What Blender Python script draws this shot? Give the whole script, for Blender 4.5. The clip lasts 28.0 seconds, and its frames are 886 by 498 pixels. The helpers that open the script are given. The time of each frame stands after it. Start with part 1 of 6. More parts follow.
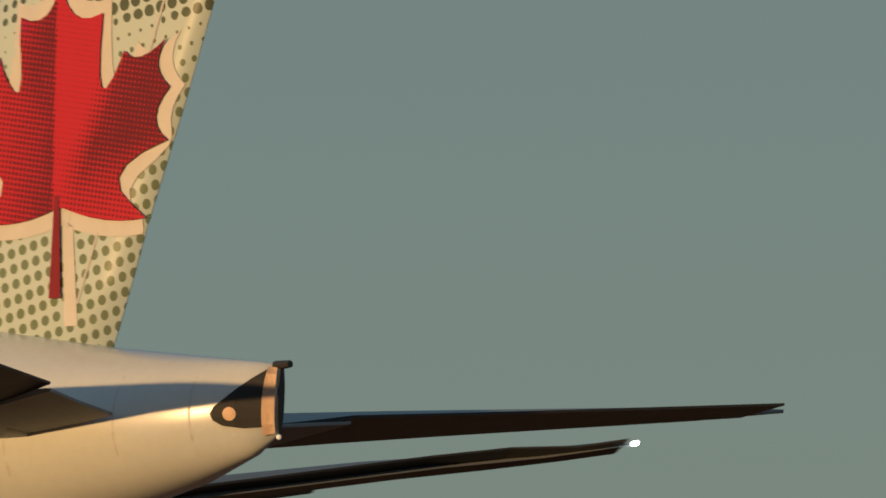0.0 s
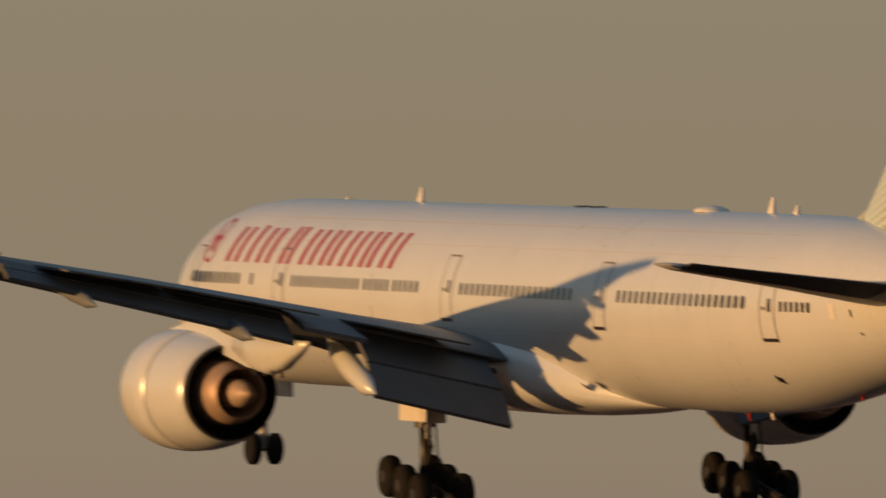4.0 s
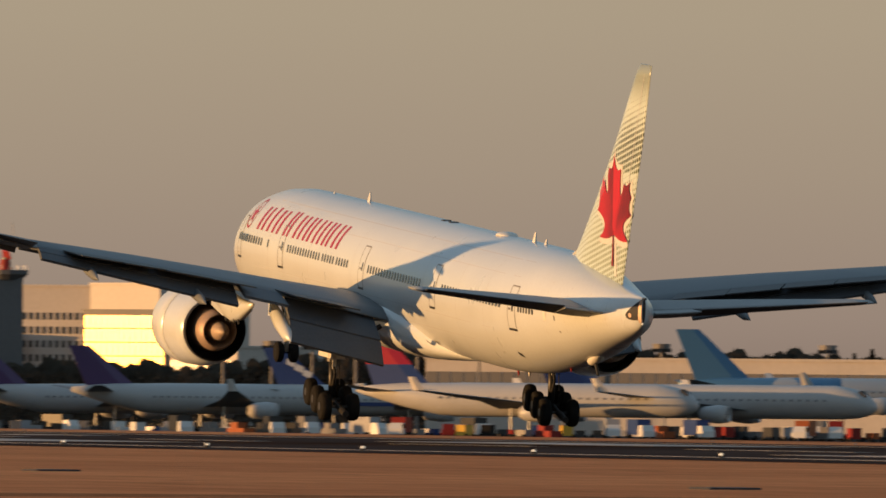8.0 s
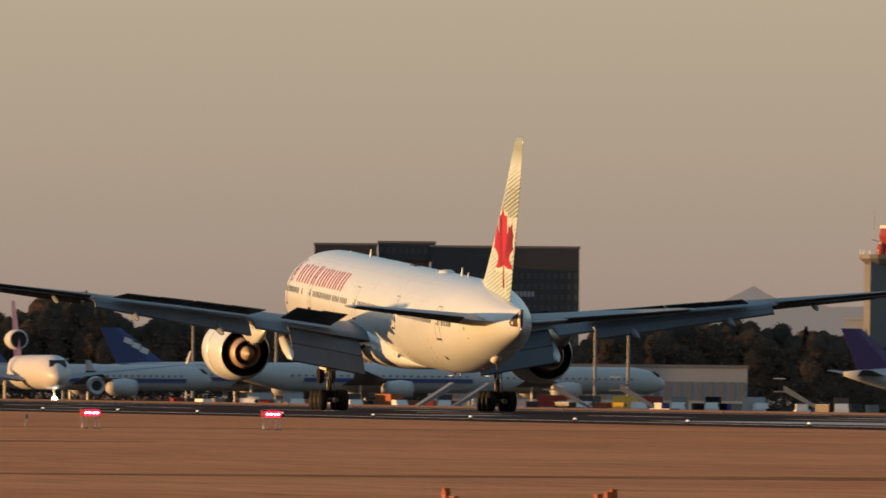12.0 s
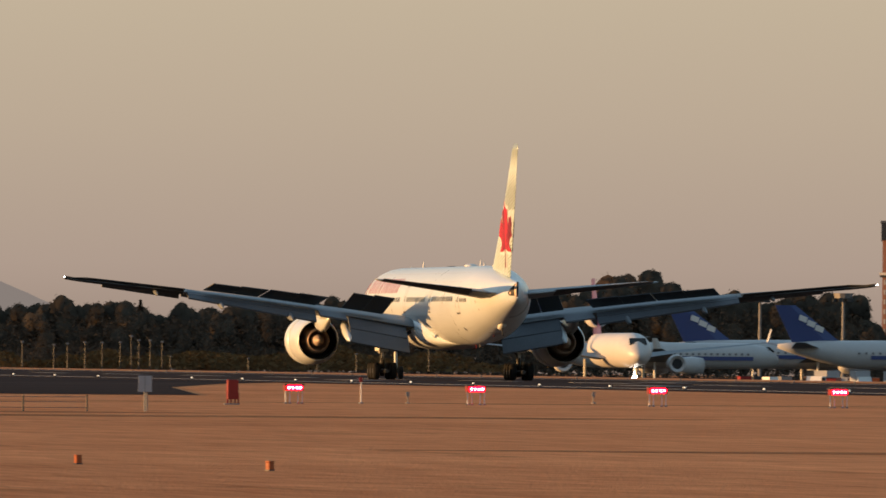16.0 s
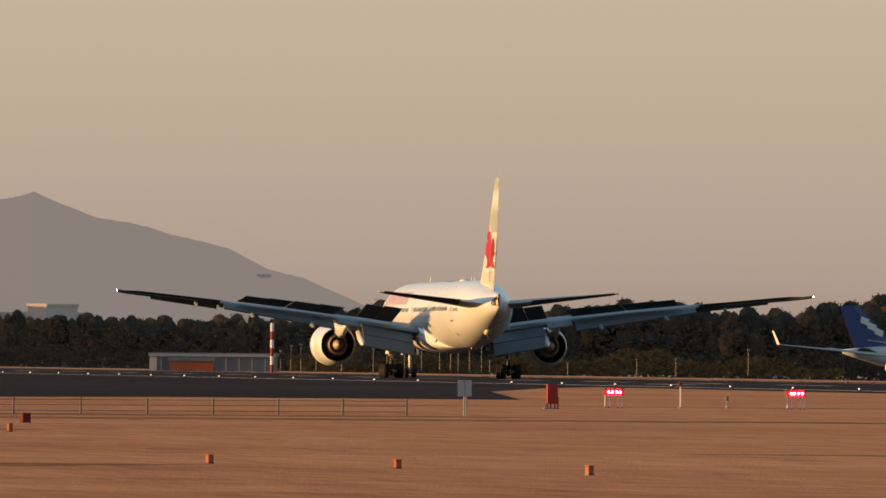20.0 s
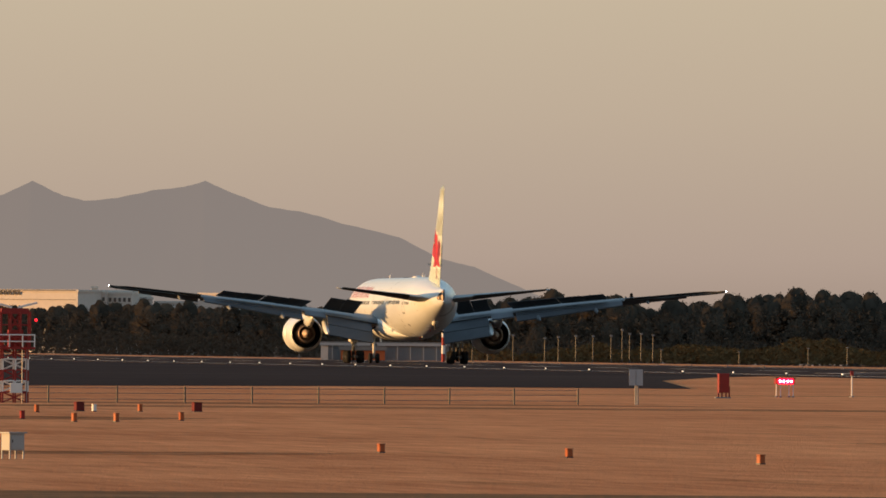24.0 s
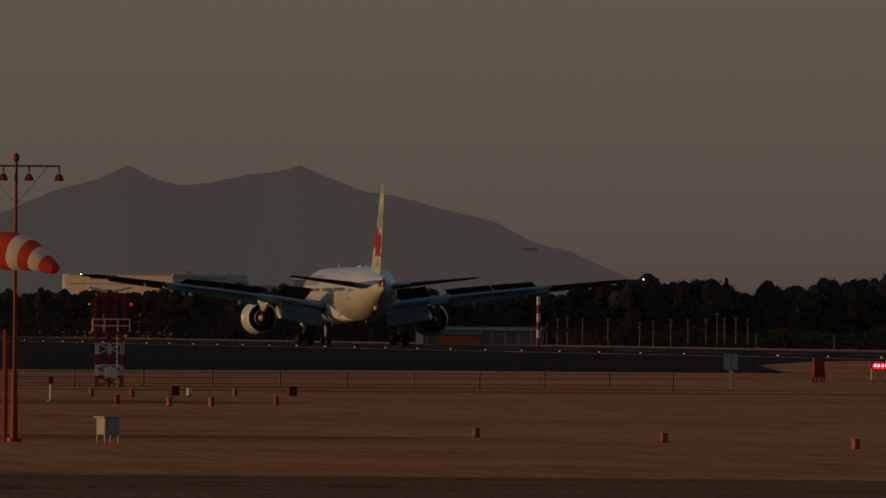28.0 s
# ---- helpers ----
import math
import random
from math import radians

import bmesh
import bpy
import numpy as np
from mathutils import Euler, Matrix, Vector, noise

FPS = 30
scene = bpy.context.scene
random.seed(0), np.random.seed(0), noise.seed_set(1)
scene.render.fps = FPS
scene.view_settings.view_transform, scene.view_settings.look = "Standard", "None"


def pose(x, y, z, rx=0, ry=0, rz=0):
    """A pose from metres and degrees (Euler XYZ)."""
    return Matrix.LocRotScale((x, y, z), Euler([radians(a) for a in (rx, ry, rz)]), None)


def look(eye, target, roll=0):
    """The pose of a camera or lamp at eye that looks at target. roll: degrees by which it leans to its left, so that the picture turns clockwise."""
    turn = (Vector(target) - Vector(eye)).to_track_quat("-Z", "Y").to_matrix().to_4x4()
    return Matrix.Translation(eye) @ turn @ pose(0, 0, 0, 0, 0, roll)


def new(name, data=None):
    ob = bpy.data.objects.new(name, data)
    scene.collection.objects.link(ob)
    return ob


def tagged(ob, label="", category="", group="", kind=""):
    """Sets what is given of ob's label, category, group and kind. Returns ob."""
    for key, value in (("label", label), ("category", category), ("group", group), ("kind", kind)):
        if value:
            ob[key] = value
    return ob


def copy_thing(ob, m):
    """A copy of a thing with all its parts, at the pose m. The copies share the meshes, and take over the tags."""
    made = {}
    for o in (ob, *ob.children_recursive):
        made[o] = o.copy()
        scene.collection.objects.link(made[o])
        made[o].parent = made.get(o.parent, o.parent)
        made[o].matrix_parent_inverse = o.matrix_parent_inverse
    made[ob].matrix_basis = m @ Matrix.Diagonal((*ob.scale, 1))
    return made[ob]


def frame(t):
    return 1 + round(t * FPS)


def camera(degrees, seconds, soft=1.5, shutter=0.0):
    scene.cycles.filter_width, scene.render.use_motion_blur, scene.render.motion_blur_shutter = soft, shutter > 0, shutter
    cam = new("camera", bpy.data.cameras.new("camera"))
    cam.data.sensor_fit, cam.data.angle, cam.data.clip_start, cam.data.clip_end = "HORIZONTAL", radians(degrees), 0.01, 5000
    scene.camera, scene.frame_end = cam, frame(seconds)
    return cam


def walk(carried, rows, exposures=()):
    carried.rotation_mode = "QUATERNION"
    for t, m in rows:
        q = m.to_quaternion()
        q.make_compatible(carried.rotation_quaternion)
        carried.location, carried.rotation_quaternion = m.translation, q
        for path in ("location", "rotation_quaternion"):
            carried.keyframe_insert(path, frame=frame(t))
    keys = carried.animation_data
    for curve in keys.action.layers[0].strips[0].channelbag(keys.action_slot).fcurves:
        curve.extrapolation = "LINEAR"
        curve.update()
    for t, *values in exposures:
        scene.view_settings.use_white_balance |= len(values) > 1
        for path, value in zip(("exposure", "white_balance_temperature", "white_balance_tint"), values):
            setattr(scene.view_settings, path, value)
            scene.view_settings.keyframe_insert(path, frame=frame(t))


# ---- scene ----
# camera on a tripod beside the runway, panned after the landing airliner
H_EYE = 1.79
RUNWAY_X = 174.25
cam = camera(3.229, 28.0, soft=1.6, shutter=0.4)


def aim(t, yaw, tilt):
    return (t, pose(0, 0, H_EYE, 90 + tilt, 0, -yaw) @ pose(0, 0, 0, 0, 0, 0.51))


PAN = [
    (0.0, 45.239, 7.457), (0.5, 40.170, 6.428), (1.0, 35.962, 5.291), (1.5, 32.474, 4.573), (2.0, 29.505, 3.903),
    (2.5, 26.807, 3.248), (3.0, 24.096, 2.797), (3.5, 21.947, 2.409), (4.0, 19.906, 2.158), (4.5, 18.160, 1.974),
    (6.5, 15.112, 0.712), (7.0, 14.453, 0.659), (7.5, 13.832, 0.621), (8.0, 13.247, 0.580), (8.5, 12.665, 0.555),
    (9.0, 12.154, 0.506), (9.5, 11.792, 0.495), (10.0, 11.404, 0.500), (10.5, 11.058, 0.505), (11.0, 10.646, 0.505),
    (11.5, 10.329, 0.502), (13.5, 9.191, 0.463), (14.0, 8.879, 0.448), (14.5, 8.613, 0.424), (15.0, 8.392, 0.410),
    (15.5, 8.191, 0.400), (16.0, 7.986, 0.397), (16.5, 7.792, 0.390), (17.0, 7.635, 0.388), (17.5, 7.467, 0.393),
    (18.0, 7.276, 0.401), (18.5, 7.148, 0.399), (19.0, 7.000, 0.395), (19.5, 6.850, 0.410), (20.0, 6.821, 0.403),
    (20.5, 6.720, 0.404), (21.0, 6.575, 0.395), (21.5, 6.525, 0.408), (23.5, 6.207, 0.409), (24.0, 6.197, 0.358),
    (24.5, 6.175, 0.329), (25.0, 6.101, 0.309), (25.5, 6.033, 0.300), (26.0, 5.959, 0.294), (26.5, 5.921, 0.294),
    (27.0, 5.891, 0.295), (27.5, 5.870, 0.297), (28.0, 5.851, 0.298),
]
EXPOSE = [
    (0.0, -0.45, 6150, 3), (2.0, -0.47, 6600, 10), (3.0, -0.52, 6900, 13), (4.5, -0.2, 6950, 14), (6.5, 0.16, 6950, 13), (8.0, 0.27, 6720, 11), (11.0, 0.43, 6600, 10), (14.0, 0.64, 6550, 10), (17.0, 0.76, 6550, 10),
    (24.0, 0.8, 6550, 10), (25.6, 0.9, 6550, 10), (26.2, 0.92, 6550, 10), (27.0, 0.22, 6500, 10), (27.5, -0.42, 6480, 10), (28.0, -1.5, 6450, 10),
]
walk(cam, [aim(*r) for r in PAN], EXPOSE)

# ---- light: low evening sun from the left of the runway, clear hazy sky ----
SUN_EL, SUN_AZ = 2.5, 273.0        # degrees above the horizon, clockwise from the runway heading
world = bpy.data.worlds.new("sky")
scene.world = world
world.use_nodes = True
wn, wl = world.node_tree.nodes, world.node_tree.links
wn.clear()
sky = wn.new("ShaderNodeTexSky")
sky.sky_type, sky.sun_disc = "NISHITA", False
sky.sun_elevation, sky.sun_rotation = radians(SUN_EL), radians(SUN_AZ)
sky.altitude, sky.air_density, sky.dust_density, sky.ozone_density = 40, 1.0, 3.0, 1.0
wbg, wout = wn.new("ShaderNodeBackground"), wn.new("ShaderNodeOutputWorld")
# evening haze: warm and dense at the horizon, thinning to grey-blue above
wco, wsep, wmap, ramp = wn.new("ShaderNodeTexCoord"), wn.new("ShaderNodeSeparateXYZ"), wn.new("ShaderNodeMapRange"), wn.new("ShaderNodeValToRGB")
wl.new(wco.outputs["Generated"], wsep.inputs[0])
wmap.inputs[1].default_value, wmap.inputs[2].default_value = 0.0, 0.25
wl.new(wsep.outputs[2], wmap.inputs[0])
wl.new(wmap.outputs[0], ramp.inputs[0])
HAZE = ((0.0, (0.32, 0.24, 0.198)), (0.022, (0.42, 0.325, 0.265)), (0.06, (0.49, 0.395, 0.30)), (0.10, (0.54, 0.45, 0.33)), (0.18, (0.52, 0.44, 0.315)), (0.30, (0.51, 0.49, 0.37)), (0.45, (0.41, 0.485, 0.425)), (1.0, (0.24, 0.37, 0.50)))
while len(ramp.color_ramp.elements) < len(HAZE):
    ramp.color_ramp.elements.new(0.5)
for el, (p, c) in zip(ramp.color_ramp.elements, HAZE):
    el.position, el.color = p, (*c, 1)
wadd, wsca = wn.new("ShaderNodeMix"), wn.new("ShaderNodeMix")
wadd.data_type = wsca.data_type = "RGBA"
wadd.blend_type, wsca.blend_type = "ADD", "MULTIPLY"
wadd.inputs[0].default_value = wsca.inputs[0].default_value = 1.0
wsca.inputs[7].default_value = (0.05, 0.05, 0.05, 1)
wl.new(sky.outputs[0], wsca.inputs[6])
wl.new(wsca.outputs[2], wadd.inputs[7])
wl.new(ramp.outputs[0], wadd.inputs[6])
wbg.inputs[1].default_value = 0.6
wl.new(wadd.outputs[2], wbg.inputs[0])
wl.new(wbg.outputs[0], wout.inputs[0])
sun_data = bpy.data.lights.new("sun", "SUN")
sun_data.energy, sun_data.angle, sun_data.color = 4.9, radians(0.55), (1.0, 0.54, 0.205)
sun = new("sun", sun_data)
_a, _e = radians(SUN_AZ), radians(SUN_EL)
sun.matrix_world = look((0, 0, 400), Vector((0, 0, 400)) - Vector((math.sin(_a) * math.cos(_e), math.cos(_a) * math.cos(_e), math.sin(_e))))

# ---- materials ----
def mat(name, color, rough=0.6, metal=0.0, var=0.12, scale=3.0, fine=40.0, bump=0.0, bump_scale=20.0, emit=None, power=0.0, random_tint=0.0, spec=0.5, thin=0.0, coat=0.0):
    """Principled surface with large and fine variation of its colour, and relief."""
    m = bpy.data.materials.new(name)
    m.use_nodes = True
    n, l = m.node_tree.nodes, m.node_tree.links
    b = n["Principled BSDF"]
    b.inputs["Roughness"].default_value, b.inputs["Metallic"].default_value = rough, metal
    b.inputs["Specular IOR Level"].default_value = spec
    b.inputs["Coat Weight"].default_value, b.inputs["Coat Roughness"].default_value = coat, 0.28
    co = n.new("ShaderNodeTexCoord")
    t1, t2 = n.new("ShaderNodeTexNoise"), n.new("ShaderNodeTexNoise")
    t1.inputs["Scale"].default_value, t2.inputs["Scale"].default_value = scale, fine
    t1.inputs["Detail"].default_value, t2.inputs["Detail"].default_value = 4, 2
    l.new(co.outputs["Object"], t1.inputs["Vector"])
    l.new(co.outputs["Object"], t2.inputs["Vector"])
    add = n.new("ShaderNodeMath")
    add.operation = "ADD"
    l.new(t1.outputs["Fac"], add.inputs[0])
    l.new(t2.outputs["Fac"], add.inputs[1])
    fac = add.outputs[0]
    if random_tint:
        oi, mul, ad2 = n.new("ShaderNodeObjectInfo"), n.new("ShaderNodeMath"), n.new("ShaderNodeMath")
        mul.operation, ad2.operation = "MULTIPLY", "ADD"
        mul.inputs[1].default_value = random_tint
        l.new(oi.outputs["Random"], mul.inputs[0])
        l.new(mul.outputs[0], ad2.inputs[0])
        l.new(fac, ad2.inputs[1])
        fac = ad2.outputs[0]
    ra = n.new("ShaderNodeMapRange")
    ra.inputs[1].default_value, ra.inputs[2].default_value = 0.5, 1.5 + random_tint
    ra.inputs[3].default_value, ra.inputs[4].default_value = 1 - var, 1 + var
    l.new(fac, ra.inputs[0])
    mx = n.new("ShaderNodeMix")
    mx.data_type, mx.blend_type = "RGBA", "MULTIPLY"
    mx.inputs[0].default_value = 1.0
    mx.inputs[6].default_value = (*color, 1)
    l.new(ra.outputs[0], mx.inputs[7])
    l.new(mx.outputs[2], b.inputs["Base Color"])
    rr = n.new("ShaderNodeMapRange")
    rr.inputs[3].default_value, rr.inputs[4].default_value = max(0.03, rough - 0.08), min(1, rough + 0.08)
    l.new(t1.outputs["Fac"], rr.inputs[0])
    l.new(rr.outputs[0], b.inputs["Roughness"])
    if bump:
        bt, bn = n.new("ShaderNodeTexNoise"), n.new("ShaderNodeBump")
        bt.inputs["Scale"].default_value = bump_scale
        l.new(co.outputs["Object"], bt.inputs["Vector"])
        bn.inputs["Strength"].default_value, bn.inputs["Distance"].default_value = min(1, bump), 0.1 * max(1, bump)
        l.new(bt.outputs["Fac"], bn.inputs["Height"])
        l.new(bn.outputs[0], b.inputs["Normal"])
    if thin:
        tr, ms, out = n.new("ShaderNodeBsdfTranslucent"), n.new("ShaderNodeMixShader"), n["Material Output"]
        ms.inputs[0].default_value = thin
        l.new(mx.outputs[2], tr.inputs[0])
        l.new(b.outputs[0], ms.inputs[1])
        l.new(tr.outputs[0], ms.inputs[2])
        l.new(ms.outputs[0], out.inputs["Surface"])
    if emit:
        b.inputs["Emission Color"].default_value, b.inputs["Emission Strength"].default_value = (*emit, 1), power
    return m


PAINT = mat("hull_paint", (0.60, 0.64, 0.645), 0.3, var=0.06, scale=0.35, fine=6, coat=0.6)
JETWHITE = mat("parked_jet_paint", (0.42, 0.415, 0.41), 0.4, var=0.08, scale=0.3, fine=3)
WINGGREY = mat("wing_grey_paint", (0.155, 0.17, 0.182), 0.5, var=0.12, scale=0.8, fine=9, spec=0.28)
TAILGREY = mat("tailplane_grey_paint", (0.27, 0.285, 0.29), 0.5, var=0.1, scale=0.8, fine=9, spec=0.25)
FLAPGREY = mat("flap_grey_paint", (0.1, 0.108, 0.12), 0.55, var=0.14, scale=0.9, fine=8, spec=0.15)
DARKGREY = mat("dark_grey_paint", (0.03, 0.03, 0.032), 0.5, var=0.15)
BARE = mat("bare_metal", (0.42, 0.32, 0.24), 0.6, 0.25, var=0.15, scale=2, fine=12)
HOTMETAL = mat("heated_metal", (0.42, 0.3, 0.22), 0.55, 0.35, var=0.2, scale=2, fine=12)
BLACK = mat("matt_black", (0.012, 0.012, 0.013), 0.7, var=0.2)
RUBBER = mat("tyre_rubber", (0.014, 0.0135, 0.013), 0.85, var=0.25, scale=4, bump=0.3, bump_scale=30, spec=0.12)
STEEL = mat("gear_steel", (0.042, 0.04, 0.038), 0.45, 0.4, var=0.2)
WHITEPART = mat("white_gear_paint", (0.68, 0.66, 0.6), 0.45, var=0.1)
RED = mat("livery_red", (0.34, 0.008, 0.03), 0.4, var=0.06)
DARKRED = mat("livery_dark_red", (0.22, 0.012, 0.02), 0.35, var=0.06)
GLASS = mat("cabin_window_glass", (0.085, 0.085, 0.09), 0.1, var=0.1, random_tint=0.5)
LINE = mat("panel_line_grey", (0.17, 0.16, 0.15), 0.5, var=0.1)
REGBLACK = mat("marking_black", (0.02, 0.02, 0.022), 0.4, var=0.05)
LAMPWHITE = mat("white_lamp", (0.9, 0.9, 0.9), 0.3, var=0.02, emit=(1, 0.93, 0.82), power=30)
LAMPRED = mat("red_lamp", (0.9, 0.05, 0.08), 0.3, var=0.02, emit=(1, 0.004, 0.02), power=7)
LAMPDIM = mat("dim_red_lamp", (0.6, 0.03, 0.04), 0.3, var=0.02, emit=(1, 0.01, 0.02), power=1.6)
LAMPCORE = mat("red_lamp_core", (0.9, 0.3, 0.3), 0.3, var=0.02, emit=(1, 0.22, 0.28), power=30)
JETPANE = mat("far_cabin_window", (0.16, 0.16, 0.17), 0.3, var=0.1)
EDGELAMP = mat("runway_edge_lamp", (0.9, 0.85, 0.75), 0.3, var=0.02, emit=(1, 0.8, 0.55), power=0.4)
ASPHALT = mat("runway_asphalt", (0.066, 0.046, 0.039), 0.95, var=0.4, scale=0.02, fine=0.6, bump=0.4, bump_scale=6, spec=0.0)
CONCRETE = mat("apron_concrete", (0.07, 0.063, 0.058), 0.95, var=0.3, scale=0.02, fine=0.5, spec=0.0)
DIRT = mat("worn_dirt_track", (0.26, 0.13, 0.068), 0.95, var=0.6, scale=0.05, fine=0.6, bump=0.8, bump_scale=5, spec=0.0)
STREAK = mat("shadow_and_wear_grass", (0.38, 0.16, 0.076), 0.95, var=0.8, scale=0.2, fine=1.2, bump=1.5, bump_scale=6, spec=0.0)
MARKING = mat("worn_white_marking", (0.32, 0.3, 0.285), 0.75, var=0.45, scale=0.3, fine=4)
STRAW = mat("dry_grass", (0.62, 0.262, 0.115), 0.95, var=0.5, scale=0.06, fine=0.7, spec=0.0)
BARK = mat("bark", (0.09, 0.065, 0.045), 0.9, var=0.3)
LEAF = mat("foliage", (0.112, 0.088, 0.065), 0.9, var=0.2, scale=0.3, fine=2, random_tint=0.6, spec=0.0, thin=0.5)
LEAFBROWN = mat("autumn_foliage", (0.16, 0.105, 0.07), 0.9, var=0.3, scale=0.3, fine=2, random_tint=0.6, spec=0.0, thin=0.5)
SHRUB = mat("shrub_foliage", (0.135, 0.095, 0.046), 0.9, var=0.3, scale=0.3, fine=2, spec=0.0, thin=0.4)
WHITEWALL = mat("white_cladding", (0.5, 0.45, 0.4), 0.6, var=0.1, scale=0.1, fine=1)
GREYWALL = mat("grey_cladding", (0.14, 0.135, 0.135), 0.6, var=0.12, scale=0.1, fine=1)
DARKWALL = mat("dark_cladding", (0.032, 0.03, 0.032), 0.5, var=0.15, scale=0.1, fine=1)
BRICK = mat("brown_brick_cladding", (0.2, 0.088, 0.062), 0.75, var=0.2, scale=0.1, fine=2)
PANE = mat("window_pane", (0.03, 0.035, 0.04), 0.06, var=0.1, spec=0.8)
MIRRORPANE = mat("mirror_window_pane", (0.62, 0.4, 0.15), 0.4, 1.0, var=0.05)
SIGNRED = mat("red_paint", (0.24, 0.022, 0.017), 0.5, var=0.14, spec=0.25)
MAROON = mat("maroon_paint", (0.11, 0.014, 0.012), 0.6, var=0.2, spec=0.2)
ORANGE = mat("orange_paint", (0.3, 0.08, 0.026), 0.55, var=0.15, spec=0.25)
GREYPAINT = mat("plain_grey_paint", (0.3, 0.3, 0.31), 0.6, var=0.15)
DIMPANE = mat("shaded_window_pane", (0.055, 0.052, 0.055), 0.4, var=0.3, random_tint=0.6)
# grey instead of white: shade on the cabinet's turned-away front
CABINETPAINT = mat("shade_grey_cabinet_paint", (0.28, 0.285, 0.28), 0.55, var=0.15)
WHITEPAINT = mat("white_paint", (0.62, 0.6, 0.57), 0.45, var=0.08)
GALV = mat("galvanised_steel", (0.2, 0.19, 0.185), 0.5, 0.3, var=0.15)
SKYBLUE = mat("sky_blue_paint", (0.07, 0.19, 0.33), 0.4, var=0.08)
NAVY = mat("navy_paint", (0.02, 0.045, 0.16), 0.35, var=0.08)
PURPLE = mat("purple_paint", (0.07, 0.035, 0.12), 0.35, var=0.08)
YELLOW = mat("yellow_paint", (0.65, 0.38, 0.04), 0.45, var=0.1)
# hills glow: haze and evening light are put into emitted colour
HILL = mat("haze_glow_hill", (0.006, 0.006, 0.006), 1.0, var=0.08, scale=0.01, fine=0.08, spec=0.0, emit=(0.146, 0.123, 0.111), power=1.0)


class Nodes:
    """Small arithmetic on shader sockets."""
    def __init__(self, name, rough):
        self.m = bpy.data.materials.new(name)
        self.m.use_nodes = True
        self.n, self.l = self.m.node_tree.nodes, self.m.node_tree.links
        self.b = self.n["Principled BSDF"]
        self.b.inputs["Roughness"].default_value = rough
        self.co, sep = self.n.new("ShaderNodeTexCoord"), self.n.new("ShaderNodeSeparateXYZ")
        self.l.new(self.co.outputs["Object"], sep.inputs[0])
        self.y, self.z = sep.outputs[1], sep.outputs[2]

    def val(self, op, a, c=None):
        q = self.n.new("ShaderNodeMath")
        q.operation = op
        for i, s in enumerate((a, c)):
            if s is None:
                continue
            if isinstance(s, (int, float)):
                q.inputs[i].default_value = s
            else:
                self.l.new(s, q.inputs[i])
        return q.outputs[0]

    def span(self, s, a, b, lo=0.0, hi=1.0):
        q = self.n.new("ShaderNodeMapRange")
        for i, v in enumerate((a, b, lo, hi)):
            q.inputs[i + 1].default_value = v
        self.l.new(s, q.inputs[0])
        return q.outputs[0]

    def lattice(self, p, deg):
        """Distance to the nearest point of a square lattice, in pitches."""
        v, ang = self.val, radians(deg)
        a = v("ADD", v("MULTIPLY", self.y, math.cos(ang) / p), v("MULTIPLY", self.z, math.sin(ang) / p))
        c = v("ADD", v("MULTIPLY", self.y, -math.sin(ang) / p), v("MULTIPLY", self.z, math.cos(ang) / p))
        fa, fc = v("SUBTRACT", v("FRACT", a), 0.5), v("SUBTRACT", v("FRACT", c), 0.5)
        return v("SQRT", v("ADD", v("MULTIPLY", fa, fa), v("MULTIPLY", fc, fc)))

    def noise(self, scale):
        t = self.n.new("ShaderNodeTexNoise")
        t.inputs["Scale"].default_value = scale
        self.l.new(self.co.outputs["Object"], t.inputs["Vector"])
        return t.outputs["Fac"]

    def mix(self, fac, a, b):
        q = self.n.new("ShaderNodeMix")
        q.data_type = "RGBA"
        self.l.new(fac, q.inputs[0])
        for i, c in ((6, a), (7, b)):
            if isinstance(c, tuple):
                q.inputs[i].default_value = (*c, 1)
            else:
                self.l.new(c, q.inputs[i])
        return q.outputs[2]


def halftone_paint():
    """White paint with a printed lattice of grey-green dots that grow towards the trailing edge."""
    k = Nodes("halftone_fin_paint", 0.32)
    v = k.val
    le = v("ADD", v("MULTIPLY", k.z, 1.12), k.y)          # falls away from the leading edge
    low = k.span(le, -13.1, -17.5, 0.10, 0.33)
    low = v("MULTIPLY", low, k.span(k.z, 12.2, 13.0, 1.0, 0.35))
    band = v("SUBTRACT", k.span(k.z, 13.15, 13.35, 0.0, 0.40), k.span(k.z, 15.0, 17.3, 0.0, 0.40))
    band = v("MULTIPLY", band, k.span(le, -13.0, -15.2, 0.35, 1.0))
    size = v("MULTIPLY", v("MAXIMUM", low, band), v("ADD", v("MULTIPLY", k.noise(0.5), 0.3), 0.85))
    dot = v("LESS_THAN", k.lattice(0.25, -14), size)
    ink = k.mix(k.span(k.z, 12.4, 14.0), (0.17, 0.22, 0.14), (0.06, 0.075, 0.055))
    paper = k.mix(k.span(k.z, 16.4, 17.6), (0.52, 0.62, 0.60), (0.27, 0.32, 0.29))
    k.l.new(k.mix(dot, paper, ink), k.b.inputs["Base Color"])
    return k.m


